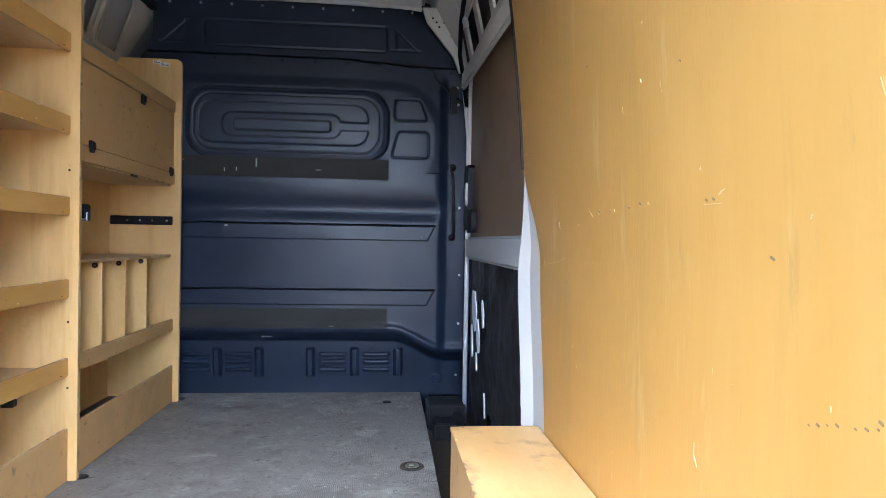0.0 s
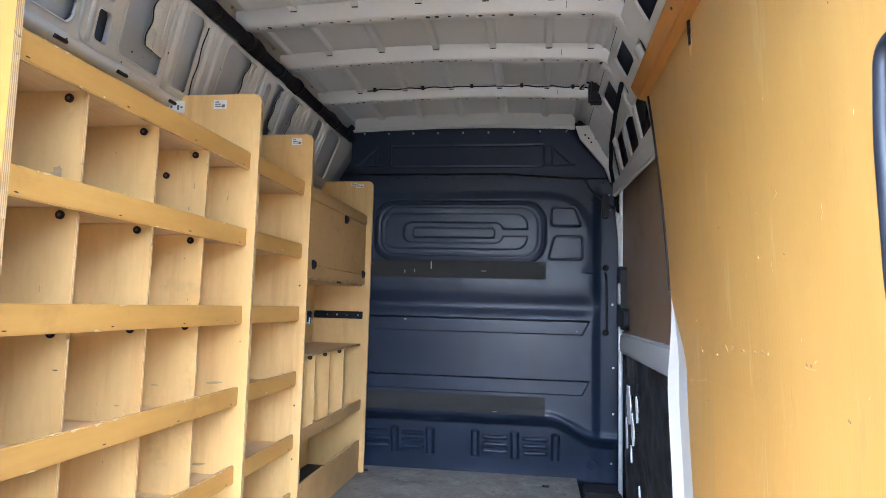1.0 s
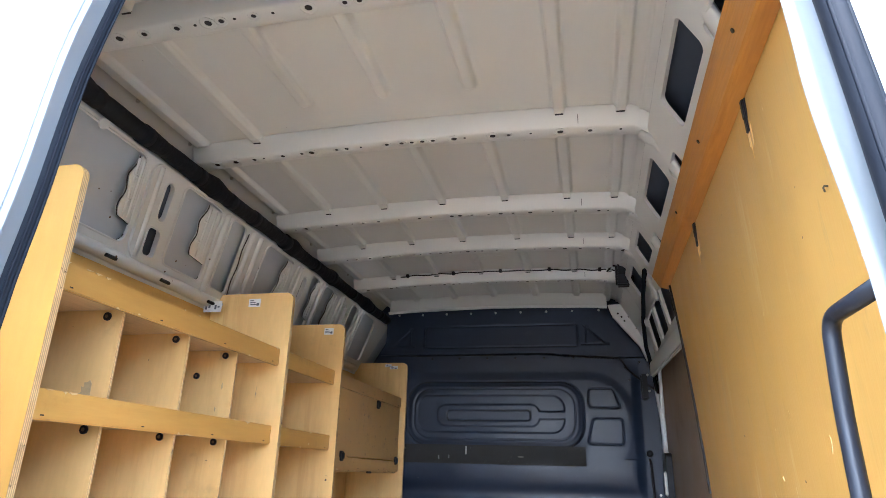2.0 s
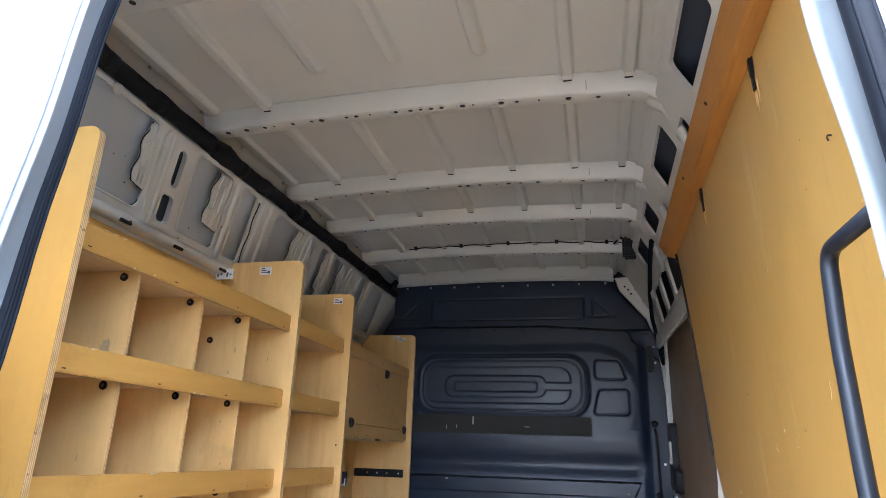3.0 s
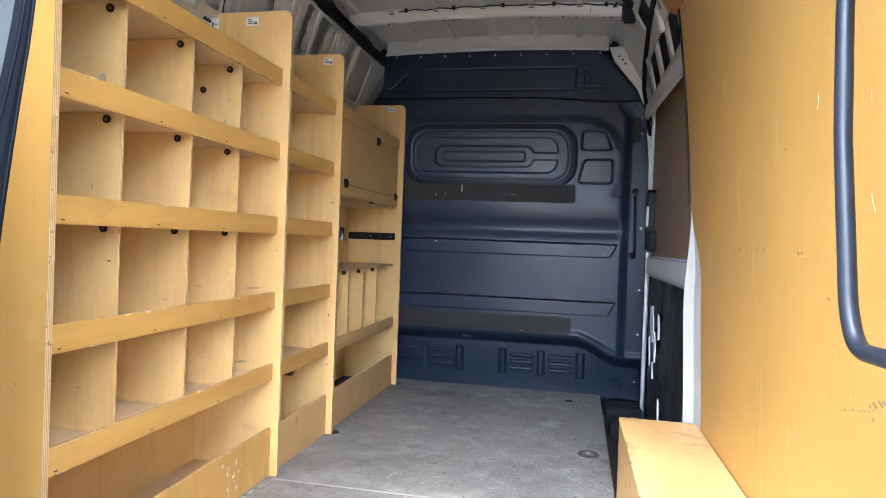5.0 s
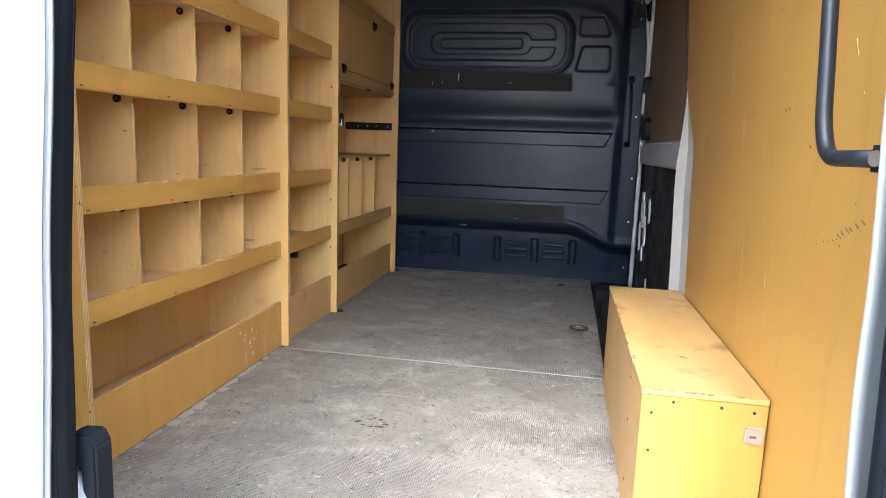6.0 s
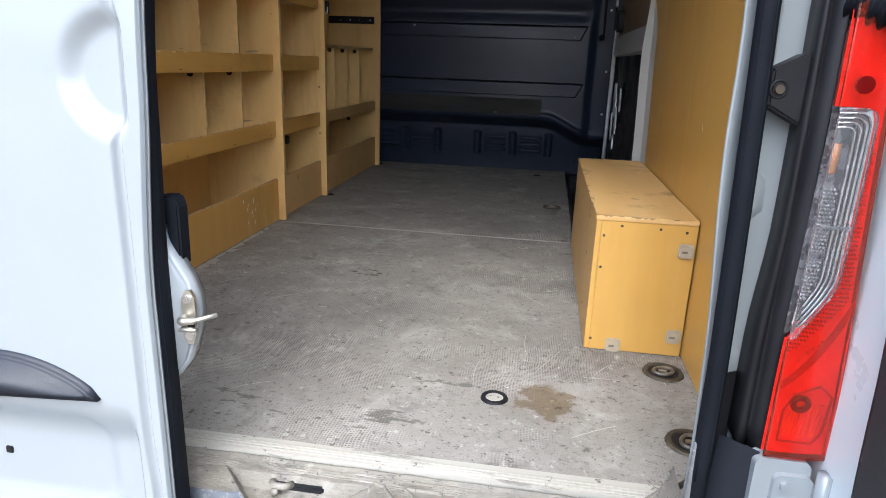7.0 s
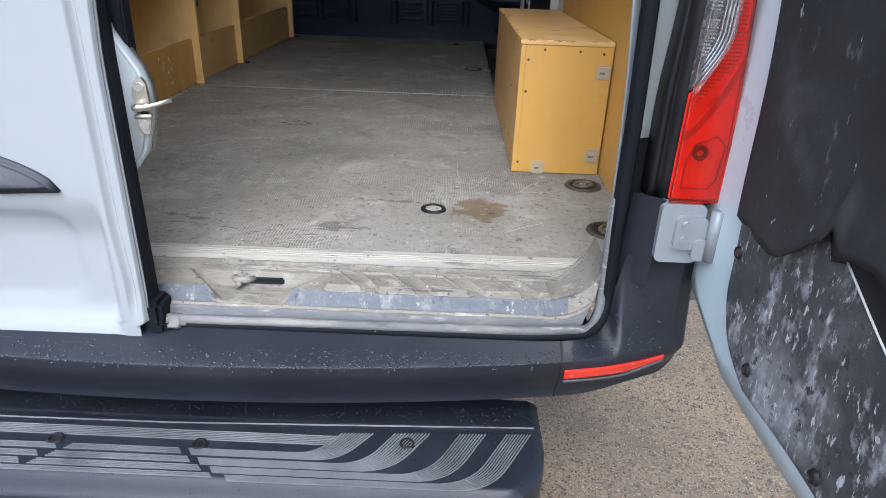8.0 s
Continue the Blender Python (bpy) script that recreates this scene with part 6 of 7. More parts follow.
for k, off in enumerate((0.003, 0.0085, 0.014, 0.0195)):
    za, zb, r = CZ0 + 0.010 + off * 1.7, CZ1 - 0.003 - off, 0.015 - 0.3 * off
    zs = [za + (zb - r - za) * i / 50 for i in range(51)]
    pts = [(max(lamp_left(z) + 0.002, lamp_left(z) + 0.003 + 0.041 * smooth(CZ0 - 0.012, 1.155, z) ** 0.8 - off), z) for z in zs]
    xe = pts[-1][0]
    pts += [(xe - r + r * math.cos(a), zb - r + r * math.sin(a)) for a in [math.pi / 2 * i / 8 for i in range(1, 9)]] + [(lamp_left(zb) + 0.004, zb - 0.001)]
    pts = [(x, lamp_face(x, z) + 0.005, z) for x, z in pts]
    part("light_guide", tube(bmesh.new(), pts, 0.0012, 6), lamp_silver, lamp, "bright curved guide line", True)
    pts = [(x - 0.0023, y + 0.001, z - 0.0012) for x, y, z in pts]
    part("dark_line", tube(bmesh.new(), pts, 0.0008, 5), black, lamp, "", True)
for zlo, zhi in ((1.090, 1.168), (1.180, 1.262)):
    b = bmesh.new()
    for i in range(60):
        for j in range(8):
            z = CZ0 + 0.02 + i * 0.0048
            x = lamp_left(z) + 0.004 + j * 0.0042 + 0.0021 * (i % 2)
            if x < clear_hi(z) - 0.024 and zlo < z < zhi:
                disc(b, (x, lamp_face(x, z) + 0.010, z), (0, -1, 0), 0.0018, 0.004, 5)
    part("optic", b, lamp_silver, lamp, "small silvered optics")
part("back_shade", lamp_sheet(CZ0, CZ1, lambda z: lamp_left(z) + 0.001, clear_hi, 0.020, 8, 30), surface("grey_lamp_bowl", (0.10, 0.10, 0.105), (0.22, 0.22, 0.23), 60, (0.2, 0.35), metal=0.6, bump=0.001, bump_scale=200), lamp, "grey lamp bowl", True)
part("band", box(bmesh.new(), 0.542, 0.579, 0.024, 0.030, 1.211, 1.2155), bright_steel, lamp)
part("turn_bulb", rod(bmesh.new(), (0.551, 0.040, 1.276), (0.552, 0.040, 1.312), 0.0042, 12), amber, lamp, "amber bulb", True)


def red_left(z):
    return clear_hi(z) + 0.0005 if CZ0 < z < CZ1 else lamp_left(z)


part("red_lens", thicken(lamp_sheet(LZ0, LZ1, red_left, lamp_right, 0.0, 18, 160), 0.003), red_lens, lamp, "red lens", True)
part("red_back", lamp_sheet(LZ0 + 0.003, LZ1, red_left, lambda z: lamp_right(z) - 0.001, 0.012, 18, 120), red_deep, lamp, "red patterned reflector", True)
b = bmesh.new()
for i in range(56):
    for j in range(20):
        z, x = 1.012 + i * 0.0056, 0.535 + j * 0.0042 + 0.0021 * (i % 2)
        swoop = 0.060 * (x - 0.535) / 0.07
        if x > red_left(z) + 0.003 and x < lamp_right(z) - 0.006 and z > 1.012 + swoop * 1.2 and not abs(z - 1.02 - swoop * 1.5) < 0.012:
            disc(b, (x, lamp_face(x, z) + 0.0105, z), (0, -1, 0), 0.0013, 0.003, 5)
part("prisms", b, surface("dark_red_prism", (0.30, 0.008, 0.006), (0.40, 0.012, 0.008), 40, (0.15, 0.3)), lamp, "fine red reflecting prisms")
swoop = surface("dark_red_band", (0.42, 0.010, 0.008), (0.52, 0.014, 0.010), 30, (0.2, 0.3))


def band_pt(u, v):
    x = lamp_left(1.0) + 0.002 + u * (lamp_right(1.04) - lamp_left(1.0) - 0.006)
    z = 0.992 + 0.055 * u + 0.060 * u * u + (v - 0.5) * (0.012 + 0.014 * u)
    return (x, lamp_face(x, z) + 0.0095, z)


part("band", sheet(20, 4, band_pt), swoop, lamp, "dark red sweeping band", True)
b = bmesh.new()
tube(b, [(x, 0.031, z) for x, z in ((0.550, 0.915), (0.592, 0.915), (0.602, 0.930), (0.606, 0.985), (0.590, 1.000), (0.560, 0.985), (0.550, 0.960))], 0.0015, 6, True)
part("bulb_frame", b, surface("deep_red_frame", (0.35, 0.008, 0.006), (0.45, 0.012, 0.008), 30, (0.15, 0.25)), lamp, "", True)
orange = surface("orange_red_reflector", (0.92, 0.22, 0.03), (0.95, 0.34, 0.06), 30, (0.2, 0.3), bump=0.001, bump_scale=120)
for k in range(11):
    x = 0.556 + k * 0.0038
    part("rib", rod(bmesh.new(), (x, 0.034, 0.922), (x + 0.004, 0.034, 0.972), 0.0016, 6), orange, lamp)
dark_red = surface("dark_red_bulb", (0.10, 0.003, 0.003), (0.16, 0.005, 0.004), 20, (0.1, 0.2))
part("brake_bulb", tube(bmesh.new(), [(0.568 + 0.009 * math.cos(a), 0.027, 0.974 + 0.009 * math.sin(a)) for a in [2 * math.pi * k / 20 for k in range(20)]], 0.004, 8, True), dark_red, lamp, "dark red bulb", True)
part("side_bulb", disc(bmesh.new(), (0.562, 0.030, 1.380), (0, -1, 0), 0.010, 0.006, 16), dark_red, lamp, "dark red bulb")

# cable bellows between pillar and door
b = bmesh.new()
pts, rad = [], []
for k in range(60):
    s = k / 59
    pts.append((0.545 + 0.12 * s, 0.055 - 0.035 * math.sin(s * math.pi), 1.475 - 0.02 * math.sin(s * math.pi)))
    rad.append(0.021 + 0.004 * math.sin(k * 1.5))
tube(b, pts, rad, 12)
tagged(part("cable_bellows", b, rubber, smooth_shade=True), "black corrugated rubber cable bellows to the open door", "cable bellows")

# ---- grab handle ----
grab = thing("grab_handle", (0.455, 0.2, 1.51), "long black steel grab handle inside the rear pillar", "grab handle")
part("bar", tube(bmesh.new(), arc([(0.458, 0.190, 1.956), (0.452, 0.306, 1.953), (0.451, 0.309, 1.86), (0.450, 0.297, 1.72), (0.450, 0.266, 1.545), (0.451, 0.246, 1.510), (0.460, 0.150, 1.511)], 0.022, 8), 0.0086, 12), bar_black, grab, "", True)
for y, z in ((0.195, 1.956), (0.152, 1.511)):
    foot = part("foot", box(bmesh.new(), 0.456, 0.470, y - 0.030, y + 0.020, z - 0.013, z + 0.013, 0.005), bar_black, grab)
    part("screw", disc(bmesh.new(), (0.455, y - 0.014, z), (-1, -0.4, 0), 0.0075, 0.005, 14), steel, foot, "bright round bolt")

# ---- left rear door, closed ----
door_l = thing("door_1", (-0.74, 0.0, 0.62), "closed white left rear door with dark handle strip", "door", kind="structure")


def door_edge(z):
    """x of the outer skin's free edge by height."""
    return -0.316 + 0.018 * smooth(1.05, 1.38, z) + 0.010 * smooth(1.35, 1.6, z) - 0.018 * smooth(2.0, 2.25, z)


def seal_edge(z):
    """x of the rubber seal's outermost line by height."""
    return -0.317 + 0.005 * smooth(1.1, 1.3, z) + 0.009 * smooth(1.3, 1.55, z) - 0.012 * smooth(1.75, 2.0, z) - 0.016 * smooth(2.0, 2.25, z)


def seal_deep(z):
    return 0.008 + 0.026 * smooth(1.5, 1.85, z) + lean(z)


def channel_x(z):
    """The pressed channel beside the free edge, with its kink."""
    return -0.341 + 0.013 * smooth(1.27, 1.30, z) - 0.009 * smooth(1.41, 1.45, z) + 0.014 * smooth(1.45, 1.75, z) + 0.006 * smooth(0.85, 0.72, z)


def door_out(x, z):
    y = -0.032 + lean(z)
    xe = channel_x(z)
    y += (groove(x - xe, 0.007, 0.007) + 0.005 * smooth(xe - 0.004, xe + 0.006, x)) * smooth(0.65, 0.72, z)
    y += 0.010 * smooth(door_edge(z) - 0.006, door_edge(z), x)
    # round dished recess beside the channel
    d = math.hypot(x + 0.329, z - 1.357) - 0.074
    y += 0.016 * smooth(0.014, -0.020, d) * smooth(xe + 0.004, xe - 0.004, x)
    # plate field below the handle
    d = sd_round(x, z, -0.78, 0.770, 0.372, 0.085, 0.05)
    y += 0.005 * smooth(0.006, -0.02, d)
    y += 0.020 * smooth(0.888, 0.80, z) * smooth(-0.352, -0.372, x) * smooth(0.618, 0.690, z)
    return y


def door_sheet(u, v):
    z = 0.620 + v * 1.93
    x = -1.13 + (1 - (1 - u) ** 2) * (door_edge(z) + 1.13 - 0.014 * smooth(0.660, 0.652, z))
    return (x, door_out(x, z), z)


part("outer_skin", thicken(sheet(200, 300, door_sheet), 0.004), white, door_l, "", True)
part("inner_frame", box(bmesh.new(), -1.12, -0.338, 0.0, 0.014, 0.64, 1.35), white_in, door_l)
bm = sheet(4, 40, lambda u, v: (-1.10 + u * 0.765, 0.012 + lean(1.35 + 1.15 * v), 1.35 + 1.15 * v))
part("inner_frame", thicken(bm, 0.008), white_in, door_l, "", True)


def edge_face(u, v):
    z = 0.62 + 1.93 * v
    return (door_edge(z) + u * (seal_edge(z) - 0.008 - door_edge(z)), -0.024 + lean(z) + u * (seal_deep(z) + 0.026 - lean(z)), z)


def seal_skin(u, v):
    z, a = 0.645 + 1.86 * v, 2 * math.pi * u
    h = smooth(1.5, 1.85, z)
    r = 0.0118 - 0.0025 * h + 0.0007 * math.cos(3 * a)
    return (seal_edge(z) - 0.0075 + r * math.cos(a), seal_deep(z) + (0.024 - 0.013 * h) * math.sin(a), z)


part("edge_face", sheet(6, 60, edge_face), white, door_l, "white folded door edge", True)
part("edge_seal", sheet(28, 90, seal_skin), rubber, door_l, "black rubber seal on the door edge", True)
for k in (-1, 1):
    lip = [(seal_edge(z) + 0.0015, seal_deep(z) + k * (0.012 - 0.008 * smooth(1.5, 1.85, z)), z) for z in [0.66 + 0.05 * i for i in range(37)]]
    part("seal_lip", tube(bmesh.new(), lip, 0.0018, 6), rubber, door_l, "", True)
b = bmesh.new()
box(b, -0.332, -0.296, -0.022, 0.032, 0.632, 0.690, 0.008)
box(b, -0.326, -0.288, -0.026, 0.02, 0.630, 0.656, 0.008)
part("seal_foot", b, rubber, door_l)
part("seal_plug", box(bmesh.new(), -0.298, -0.262, -0.020, 0.016, 0.634, 0.658, 0.009), sill_rim, door_l, "dusty grey end plug", True)
b = bmesh.new()
pts = [(-0.95, 0.880), (-0.60, 0.879), (-0.409, 0.891)] + [(-0.409 - 0.16 * s, 0.893 + 0.062 * math.sin(s * math.pi / 2) ** 0.65) for s in [k / 12 for k in range(1, 13)]] + [(-0.95, 0.952)]
outline(b, pts, (-0.048, -0.022), "y")
bmesh.ops.bevel(b, geom=[e for e in b.edges if all(abs(v.co.y + 0.048) < 1e-4 for v in e.verts)], offset=0.008, segments=3, affect="EDGES")
part("handle_strip", b, bumper_mat, door_l, "dark grey handle strip with rain drops", True)
for x, z in ((-0.600, 0.855), (-0.606, 0.762), (-0.95, 0.855), (-0.95, 0.762)):
    part("plate_clip", box(bmesh.new(), x - 0.006, x + 0.006, door_out(x, z) - 0.003, door_out(x, z) + 0.001, z - 0.006, z + 0.006, 0.001), black, door_l, "black square clip")
# lock striker on the free edge
bulge = outline(bmesh.new(), [(-0.336, 0.900), (-0.316, 0.912), (-0.297, 0.938), (-0.289, 0.962), (-0.281, 0.988), (-0.2775, 1.018), (-0.279, 1.045), (-0.288, 1.070), (-0.304, 1.096), (-0.318, 1.12), (-0.336, 1.16)], (0.020, 0.052), "y")
bmesh.ops.bevel(bulge, geom=[e for e in bulge.edges if all(v.co.y < 0.021 for v in e.verts)], offset=0.006, segments=3, affect="EDGES")
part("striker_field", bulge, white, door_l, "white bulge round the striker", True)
b = bmesh.new()
outline(b, [(-0.295, 0.984), (-0.289, 0.973), (-0.281, 0.973), (-0.276, 0.988), (-0.274, 1.018), (-0.275, 1.048), (-0.281, 1.058), (-0.289, 1.056), (-0.296, 1.042)], (0.0135, 0.0195), "y")
plate_ob = part("striker_plate", b, steel, door_l, "zinc striker plate")
for z in (0.987, 1.044):
    part("screw", disc(bmesh.new(), (-0.285, 0.0136, z), (0, -1, 0), 0.0066, 0.003, 16), bright_steel, plate_ob)
part("slot_plate", box(bmesh.new(), -0.294, -0.276, 0.0115, 0.0137, 1.000, 1.008, 0.001), black, plate_ob, "dark slot")
part("striker_hook", tube(bmesh.new(), arc([(-0.291, 0.016, 1.014), (-0.290, -0.004, 1.016), (-0.268, -0.006, 1.019), (-0.236, 0.006, 1.028)], 0.010), [0.0062] * 8 + [0.0054] * 4 + [0.0036] * 20, 10), steel, plate_ob, "zinc striker tongue", True)
part("striker_hook", tube(bmesh.new(), [(-0.290, 0.016, 1.003), (-0.289, -0.003, 1.003), (-0.264, -0.004, 1.005)], 0.0036, 10), steel, plate_ob, "", True)
b = bmesh.new()
outline(b, [(-0.322, 1.080), (-0.304, 1.083), (-0.303, 1.176), (-0.310, 1.190), (-0.336, 1.188), (-0.344, 1.180), (-0.344, 1.156), (-0.324, 1.150)], (0.038, 0.066), "y")
bmesh.ops.bevel(b, geom=b.edges[:], offset=0.003, segments=2, affect="EDGES")
part("buffer", b, rubber, door_l, "black plastic buffer")

# ---- right rear door, swung open ----
door_r = thing("door_2", (0.70, -0.3, 0.62), "open white right rear door with scuffed black inner lining", "door", kind="structure")
DX = 0.625


def door_open_outline(z):
    """Hinge-side edge of the open door by height: the lower corner is rounded."""
    return 0.082 + 0.09 * (z - 0.75) - 0.20 * (1 - smooth(0.655, 0.77, z)) ** 1.7


def open_sheet(x, inset, z0, z1, y1):
    def f(u, v):
        z = z0 + v * (z1 - z0)
        a = door_open_outline(z) - inset
        return (x, a + u * (y1 - a), z)
    return f


# door white made greener in colour to offset the tail lamp's red bounce
part("inner_frame", thicken(sheet(20, 60, open_sheet(DX, 0.0, 0.665, 2.50, -0.70)), 0.012), surface("white_door_paint_cooled", (0.54, 0.635, 0.655), (0.60, 0.69, 0.71), 3, (0.25, 0.4), stain=[((0.46, 0.53, 0.54), 4, 0.6, 0.8)], fleck=[((0.3, 0.28, 0.25), 18, 0.03, (1, 1, 1))]), door_r, "white inner frame", True)
part("outer_skin", sheet(20, 60, lambda u, v: (DX + 0.062, open_sheet(0, 0.01, 0.665, 2.50, -0.72)(u, v)[1], 0.665 + v * 1.835)), white, door_r, "", True)
part("edge_face", sheet(4, 60, lambda u, v: (DX + 0.062 * u, door_open_outline(0.665 + 1.835 * v) - 0.004 * u, 0.665 + 1.835 * v)), white, door_r, "", True)
part("edge_face", sheet(4, 20, lambda u, v: (DX + 0.062 * u, -0.11 - 0.60 * v, 0.665)), white, door_r)


def liner_f(u, v):
    z = 0.700 + v * 0.36
    a = door_open_outline(z) - 0.168 - 0.050 * smooth(0.82, 0.70, z)
    y = a + u * (-0.69 - a)
    x = DX - 0.006 - 0.007 * noise.noise((y * 5, z * 5, 2)) - 0.018 * smooth(0.0, 0.05, u) * smooth(0, 0.03, v)
    return (x, y, z)


def liner_tear(y):
    """Height of the torn lower edge of the upper lining."""
    return 0.918 + 0.05 * smooth(-0.20, -0.29, y) + 0.030 * max(0.0, 1 - abs(y + 0.305) / 0.018) + 0.012 * smooth(-0.31, -0.36, y) + 0.006 * noise.noise((y * 30, 0, 0))


def upper_f(u, v):
    y0 = door_open_outline(1.2) - 0.188
    y = y0 + u * (-0.69 - y0)
    lo = liner_tear(y)
    z = lo + v * (1.76 - lo)
    y += (door_open_outline(z) - door_open_outline(1.2)) * (1 - u)
    return (DX - 0.030 - 0.006 * noise.noise((y * 4, z * 4, 5)) - 0.010 * smooth(0.08, 0.0, v) * smooth(-0.12, -0.2, y), y, z)


part("lining", thicken(sheet(60, 50, liner_f), 0.004), liner_low, door_r, "scraped grey-black lower lining", True)
part("upper_lining", thicken(sheet(110, 70, upper_f), 0.003), liner_mat, door_r, "scuffed black plastic lining with a torn lower edge", True)
for y, z in ((-0.115, 0.872), (-0.216, 0.744), (-0.40, 0.735), (-0.09, 1.35)):
    clip = part("lining_clip", ring(bmesh.new(), (0, 0, 0), 0.010, 0.006, 0.004, 16), black, door_r, "black round clip")
    clip.matrix_basis = WORLD[door_r.name].inverted() @ Matrix.Translation((DX - 0.030, y, z)) @ Matrix.Rotation(radians(-90), 4, "Y")
    clip.matrix_parent_inverse = Matrix.Identity(4)
    part("clip_head", disc(bmesh.new(), (DX - 0.029, y, z), (-1, 0, 0), 0.0065, 0.003, 12), iron, door_r)
b = bmesh.new()
outline(b, [(-0.300, 0.985), (-0.318, 0.958), (-0.345, 0.968), (-0.414, 0.931), (-0.50, 0.89), (-0.69, 0.84), (-0.69, 1.02)], (DX - 0.0335, DX - 0.0285), "x")
part("torn_gap", b, black, door_r, "torn dark gap in the lining")
part("torn_edge", tube(bmesh.new(), [(DX - 0.034, -0.337, 0.974), (DX - 0.035, -0.360, 0.962), (DX - 0.034, -0.414, 0.931), (DX - 0.034, -0.50, 0.888), (DX - 0.034, -0.69, 0.838)], 0.0013, 6), paint, door_r, "pale torn edge", True)

# ---- bumper and step ----
bumper = thing("rear_bumper", (-0.3, 0.0, 0.53), "dark grey plastic rear bumper wet with rain drops", "bumper")


def bump_front(x):
    """y of the bumper's lip along its width."""
    c = x + 0.30
    return -0.088 + 0.055 * (c / 0.69) ** 2 + 0.9 * max(0.0, x - 0.42) ** 2


def bump_top(x):
    """The upper rim: straight under the sill, then round the seal's corner and level under the hinge."""
    if x < 0.388:
        return 0.640
    if x < 0.483:
        return 0.741 - 0.101 * math.sqrt(max(0.0, 1 - ((x - 0.383) / 0.101) ** 2))
    return 0.741 + 0.046 * smooth(0.483, 0.492, x)


def bump_low(x):
    return 0.524 + 0.018 * smooth(0.40, 0.565, x) + 0.062 * max(0.0, (x - 0.575) / 0.065) ** 2


def bump_point(x, lip, v):
    """A point of the bumper's skin; v 0 at the upper rim, 0.5 at the lip, 1 at the lower edge."""
    top, low, zl = bump_top(x), bump_low(x), 0.616
    rim = max(lip + 0.02, -0.004 + 0.055 * smooth(0.40, 0.475, x))
    if v < 0.5:
        t = v / 0.5
        z = top + (zl - top) * (1 - (1 - t) ** 1.5) if x < 0.40 else top + (zl - top) * t
        h = (z - zl) / max(1e-4, top - zl)
        sweep = smooth(0.40, 0.47, x)
        y = lip + (rim - lip) * ((math.sqrt(h * h + 0.006) - 0.0775) / 0.9255 * (1 - sweep) + (1 - (1 - h) ** 2.4) * sweep)
    else:
        t = (v - 0.5) / 0.5
        z = zl - 0.004 + (low - zl + 0.004) * t
        y = lip + 0.002 * math.sin(t * 3) + 0.026 * smooth(0.1, 1.0, t)
    return (x, y, z)


part("main_section", sheet(90, 40, lambda u, v: bump_point(-1.10 + 1.486 * u, bump_front(-1.10 + 1.486 * u), v)), bumper_mat, bumper, "", True)


CR = 0.252


def corner_plan(u):
    """The corner's lip in plan: along the rear, then round and forward."""
    x = 0.388 + CR * math.sin(min(1.0, u) * math.pi / 2)
    return x, bump_front(x) + 0.17 * smooth(0.70, 1.0, u) ** 1.5


def corner_pt(u, v):
    x, lip = corner_plan(u)
    return bump_point(x, lip, v)


part("corner_section", sheet(80, 60, corner_pt), bumper_mat, bumper, "dark plastic corner rising to the hinge", True)
part("corner_tower", sheet(12, 20, lambda u, v: (0.480 + 0.008 * v + u * 0.045, 0.066 - 0.034 * u, 0.735 + 0.158 * v)), bumper_mat, bumper, "", True)
part("corner_foot", sheet(30, 4, lambda u, v: (corner_pt(u, 1.0)[0] - 0.04 * v, corner_pt(u, 1.0)[1] + 0.08 * v, corner_pt(u, 1.0)[2] - 0.006 * v)), black, bumper)
part("main_foot", sheet(60, 3, lambda u, v: (-1.1 + 1.486 * u, bump_front(-1.1 + 1.486 * u) + 0.028 + 0.10 * v, 0.524 - 0.004 * v)), black, bumper)
seam = [corner_pt(0.0, k / 40) for k in range(0, 41)]
part("seam", tube(bmesh.new(), [(x - 0.001, y - 0.0004, z - 0.0002) for x, y, z in seam], 0.0022, 5), dark_gap, bumper, "dark seam", True)


def refl_pt(u, v):
    x = 0.394 + 0.186 * u
    top = 0.598 + 0.004 * u
    z = top - 0.022 * (1 - 0.55 * smooth(0.55, 1.0, u)) * v
    s = (0.600 - z) / 0.040
    return (x, corner_plan(math.asin(min(1.0, (x - 0.388) / CR)) / (math.pi / 2))[1] - 0.003 + 0.014 * s, z)


part("reflector", thicken(sheet(30, 6, refl_pt), 0.004), red_solid, bumper, "long red reflector", True)
part("reflector_rim", tube(bmesh.new(), [refl_pt(k / 20, 1.25) for k in range(21)], 0.003, 6), bumper_line, bumper, "", True)
b = bmesh.new()
random.seed(5)
for k in range(1900):
    x = random.uniform(-0.95, 0.58)
    v = random.choice((random.uniform(0.18, 0.42), random.gauss(0.44, 0.03), random.uniform(0.2, 0.46)))
    v = min(0.56, max(0.06, v * 1.2 - 0.06))
    c = Vector(bump_point(x, bump_front(x), v)) if x < 0.386 else Vector(corner_pt(math.asin(min(1, (x - 0.388) / CR)) / (math.pi / 2), v))
    r = random.choice((0.0009, 0.0012, 0.0015, 0.0019, 0.0026, 0.0036)) * random.uniform(0.8, 1.15)
    d = bmesh.new()
    bmesh.ops.create_icosphere(d, subdivisions=1, radius=r)
    d.transform(Matrix.Translation(c) @ Matrix.Diagonal((1, 1, 0.38, 1)))
    merge(b, d)
tagged(part("rain_drops", b, droplet, smooth_shade=True), "rain drops beaded on the bumper", "rain drops", kind="stuff")

step = thing("rear_step", (-0.3, -0.08, 0.40), "wide dark plastic rear step with ribbed treads and bolts", "step")
SZ = 0.457


def step_end(y):
    """The right end of the step, rounded towards the rear."""
    t = max(0.0, min(1.0, (-0.045 - y) / 0.15))
    return 0.370 - 0.115 * (1 - math.sqrt(max(0.0, 1 - t ** 2.2)))


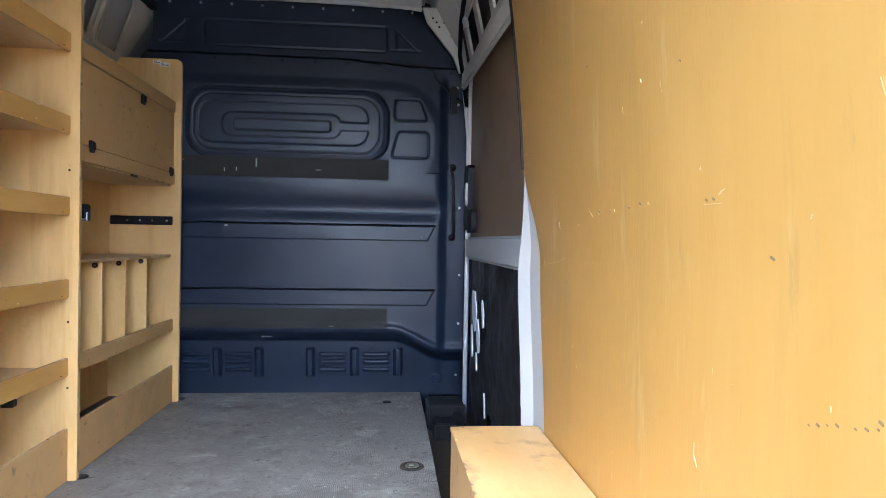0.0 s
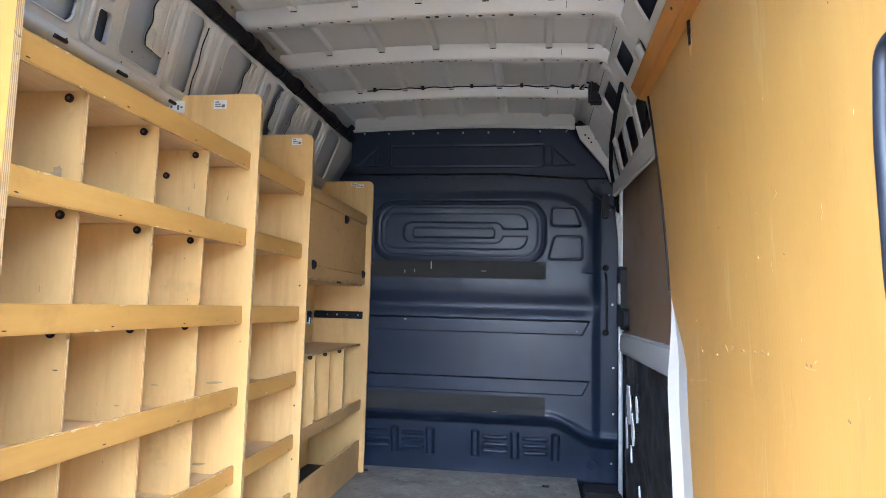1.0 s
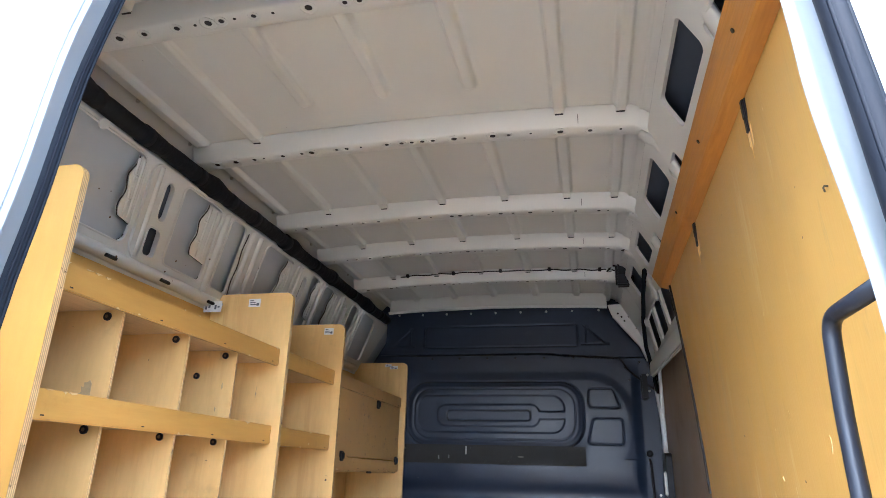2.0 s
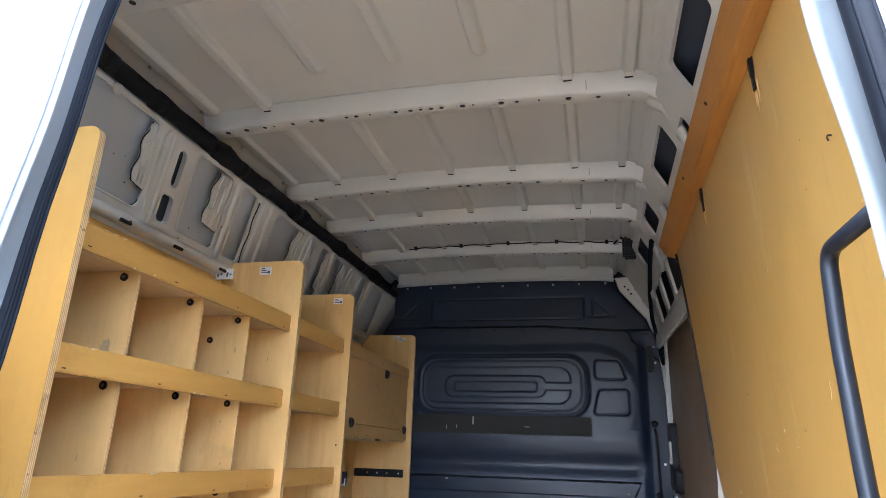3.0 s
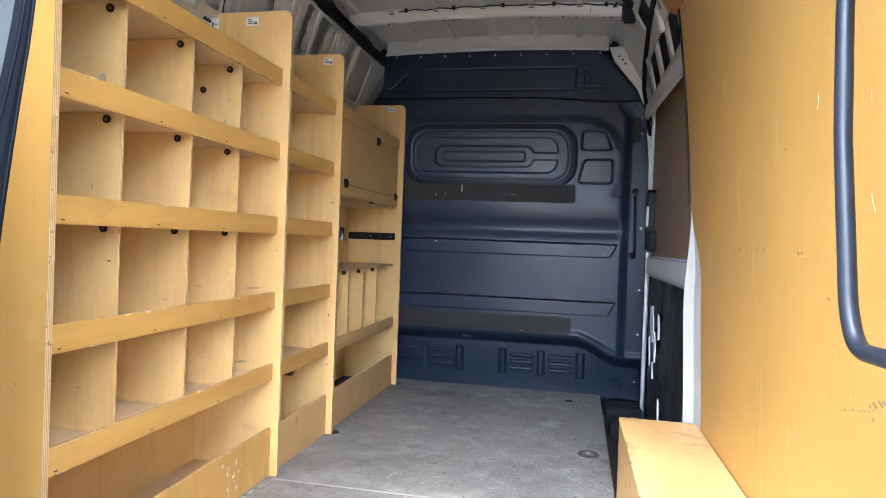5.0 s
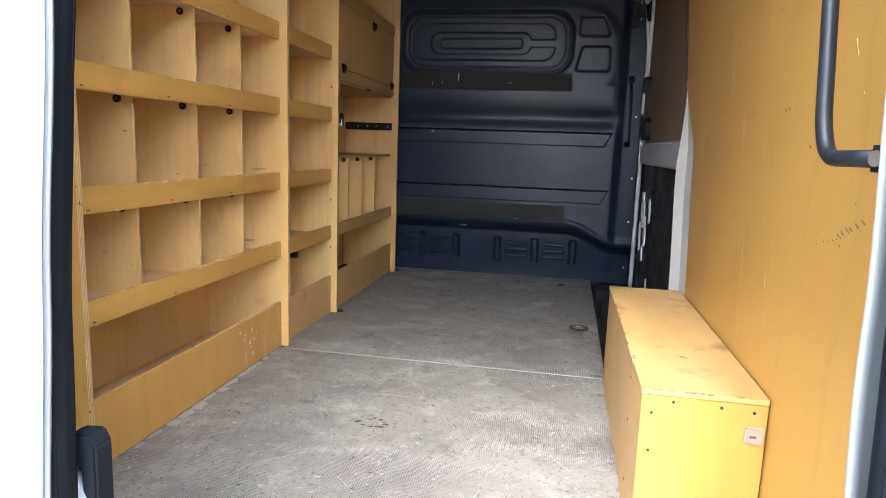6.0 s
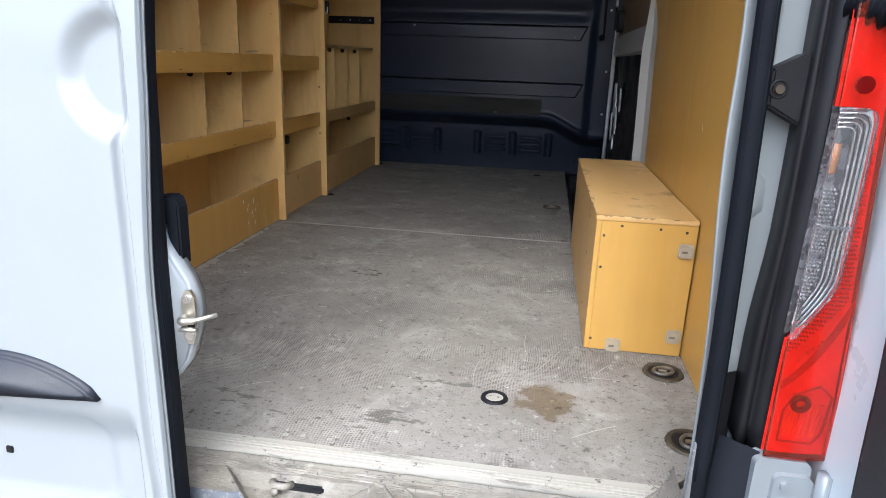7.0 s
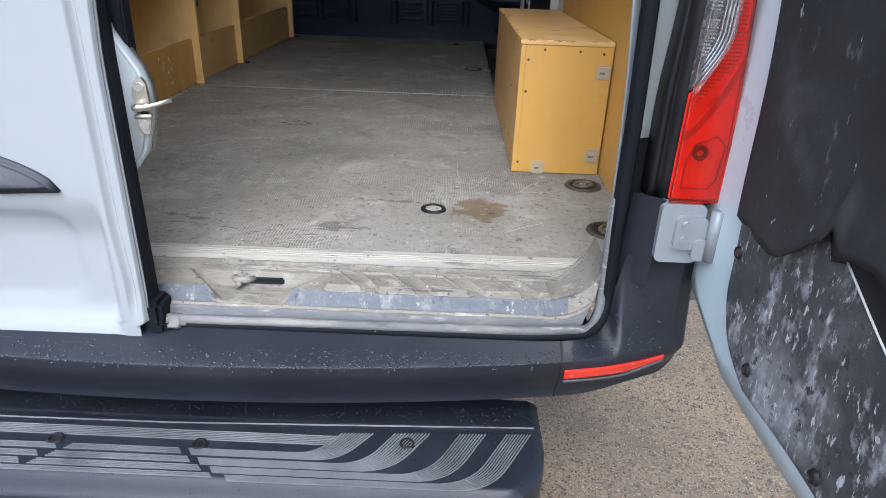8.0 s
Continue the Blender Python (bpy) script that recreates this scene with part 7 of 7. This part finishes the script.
def step_top(u, v):
    y = 0.060 - 0.255 * v
    x1 = step_end(y)
    x = -1.0 + u * (x1 + 1.0)
    z = SZ - 0.03 * smooth(-0.165, -0.195, y) - 0.012 * smooth(x1 - 0.018, x1, x)
    z -= groove(y + 0.030, 0.004, 0.003)
    return (x, y, z)


part("deck", sheet(140, 60, step_top), bumper_mat, step, "", True)


def step_side(u, v):
    if u < 0.72:
        x, y = -1.0 + (step_end(-0.195) + 1.0) * u / 0.72, -0.195
    else:
        y = -0.195 + 0.255 * (u - 0.72) / 0.28
        x = step_end(y)
    top = step_top(1.0 if u >= 0.72 else 0.5, (0.060 - y) / 0.255)[2]
    return (x + 0.002 * math.sin(v * math.pi), y - 0.006 * math.sin(v * math.pi) * (u < 0.72), top - v * 0.075)


part("skirt", sheet(120, 8, step_side), bumper_mat, step, "", True)
part("bracket", box(bmesh.new(), -0.9, 0.3, 0.0, 0.10, 0.40, 0.44), black, step)


def ridge(b, pts, w, fan=1.0):
    """One fine tread ridge along a path on the deck."""
    vs = []
    for k, p in enumerate(pts):
        a, c = Vector(pts[max(k - 1, 0)]), Vector(pts[min(k + 1, len(pts) - 1)])
        d = (c - a).normalized()
        n = Vector((-d.y, d.x)) * w
        n *= 1 + (fan - 1) * k / (len(pts) - 1)
        vs.append([b.verts.new((p[0] + s * n.x, p[1] + s * n.y, SZ + z)) for s, z in ((1, -0.0005), (0.6, 0.0022), (-0.6, 0.0022), (-1, -0.0005))])
    for q, r in zip(vs, vs[1:]):
        for i in range(3):
            b.faces.new((q[i], q[i + 1], r[i + 1], r[i]))


def tread(x0, x1, y, rows, slant0=0.0, slant1=0.0, pitch=0.0036):
    """A band of fine straight ridges with slanted ends."""
    b = bmesh.new()
    for k in range(rows):
        s = pitch * k
        ridge(b, [(x0 - slant0 * s, y - s), ((x0 + x1) / 2, y - s), (x1 - slant1 * s, y - s)], pitch * 0.20)
    bmesh.ops.recalc_face_normals(b, faces=b.faces[:])
    return part("tread", b, tread_mat, step, "worn grey ribbed tread")


def swoosh(x0, y, x1, top0, top1, rows, pitch):
    """A band of ridges that runs along the step and then sweeps up towards the van, fanning out."""
    b = bmesh.new()
    for k in range(rows):
        s = k / (rows - 1)
        yy = y - pitch * k
        xt = top0 + (top1 - top0) * s
        pts = [Vector((x0 + 0.7 * pitch * k, yy, 0)), Vector((x1 + (top1 - top0) * 0.8 * s, yy, 0)), Vector((xt, -0.046 + 0.05 * (xt - 0.15), 0))]
        path = arc(pts, 0.06, 10)
        path = [path[0]] + [path[0].lerp(path[1], f) for f in (0.3, 0.6)] + list(path[1:])
        ridge(b, [(p.x, p.y) for p in path], pitch * 0.24, (top1 - top0) / (rows - 1) / pitch)
    bmesh.ops.recalc_face_normals(b, faces=b.faces[:])
    return part("tread", b, tread_mat, step, "worn grey ribbed tread with a swept end")


part("tread", (lambda b: (ridge(b, [(-0.98, -0.047), (-0.3, -0.043), (0.355, -0.018)], 0.0012), b)[1])(bmesh.new()), tread_mat, step)
tread(-0.98, 0.010, -0.062, 6, 0, 0.8, 0.0042)
tread(-0.98, -0.475, -0.106, 4, 0, -0.8, 0.0036)
tread(-0.445, -0.262, -0.106, 4, 0.8, -0.8, 0.0036)
tread(-0.98, -0.495, -0.125, 4, 0, -0.8, 0.0036)
tread(-0.465, -0.240, -0.125, 4, 0.8, -0.8, 0.0036)
tread(-0.98, -0.515, -0.143, 4, 0, -0.8, 0.0036)
tread(-0.485, -0.215, -0.143, 4, 0.8, -0.8, 0.0036)
tread(-0.98, -0.190, -0.160, 3, 0, -0.8, 0.0036)
swoosh(-0.245, -0.106, -0.03, 0.010, 0.064, 10, 0.0015)
swoosh(-0.222, -0.127, 0.055, 0.104, 0.165, 11, 0.0014)
swoosh(-0.195, -0.146, 0.165, 0.221, 0.266, 9, 0.0015)
swoosh(-0.165, -0.163, 0.235, 0.305, 0.347, 9, 0.0014)
for x, y in ((-0.479, -0.096), (-0.230, -0.095), (0.127, -0.073)):
    bolt = part("bolt", ring(bmesh.new(), (x, y, SZ + 0.0003), 0.0145, 0.008, 0.004), black, step, "black recessed bolt")
    part("bolt_head", disc(bmesh.new(), (x, y, SZ + 0.0004), (0, 0, 1), 0.0075, 0.0015, 6), black, bolt)
b = bmesh.new()
random.seed(8)
for k in range(1100):
    v = random.uniform(0.02, 0.98) if random.random() < 0.5 else random.uniform(0.1, 0.36)
    c = Vector(step_top(random.uniform(0.25, 0.99), v))
    r = random.choice((0.0008, 0.0011, 0.0015, 0.0019)) * random.uniform(0.8, 1.15)
    d = bmesh.new()
    bmesh.ops.create_icosphere(d, subdivisions=1, radius=r)
    d.transform(Matrix.Translation(c) @ Matrix.Diagonal((1, 1, 0.38, 1)))
    merge(b, d)
tagged(part("rain_drops", b, droplet, smooth_shade=True), "rain drops on the rear step", "rain drops", kind="stuff")
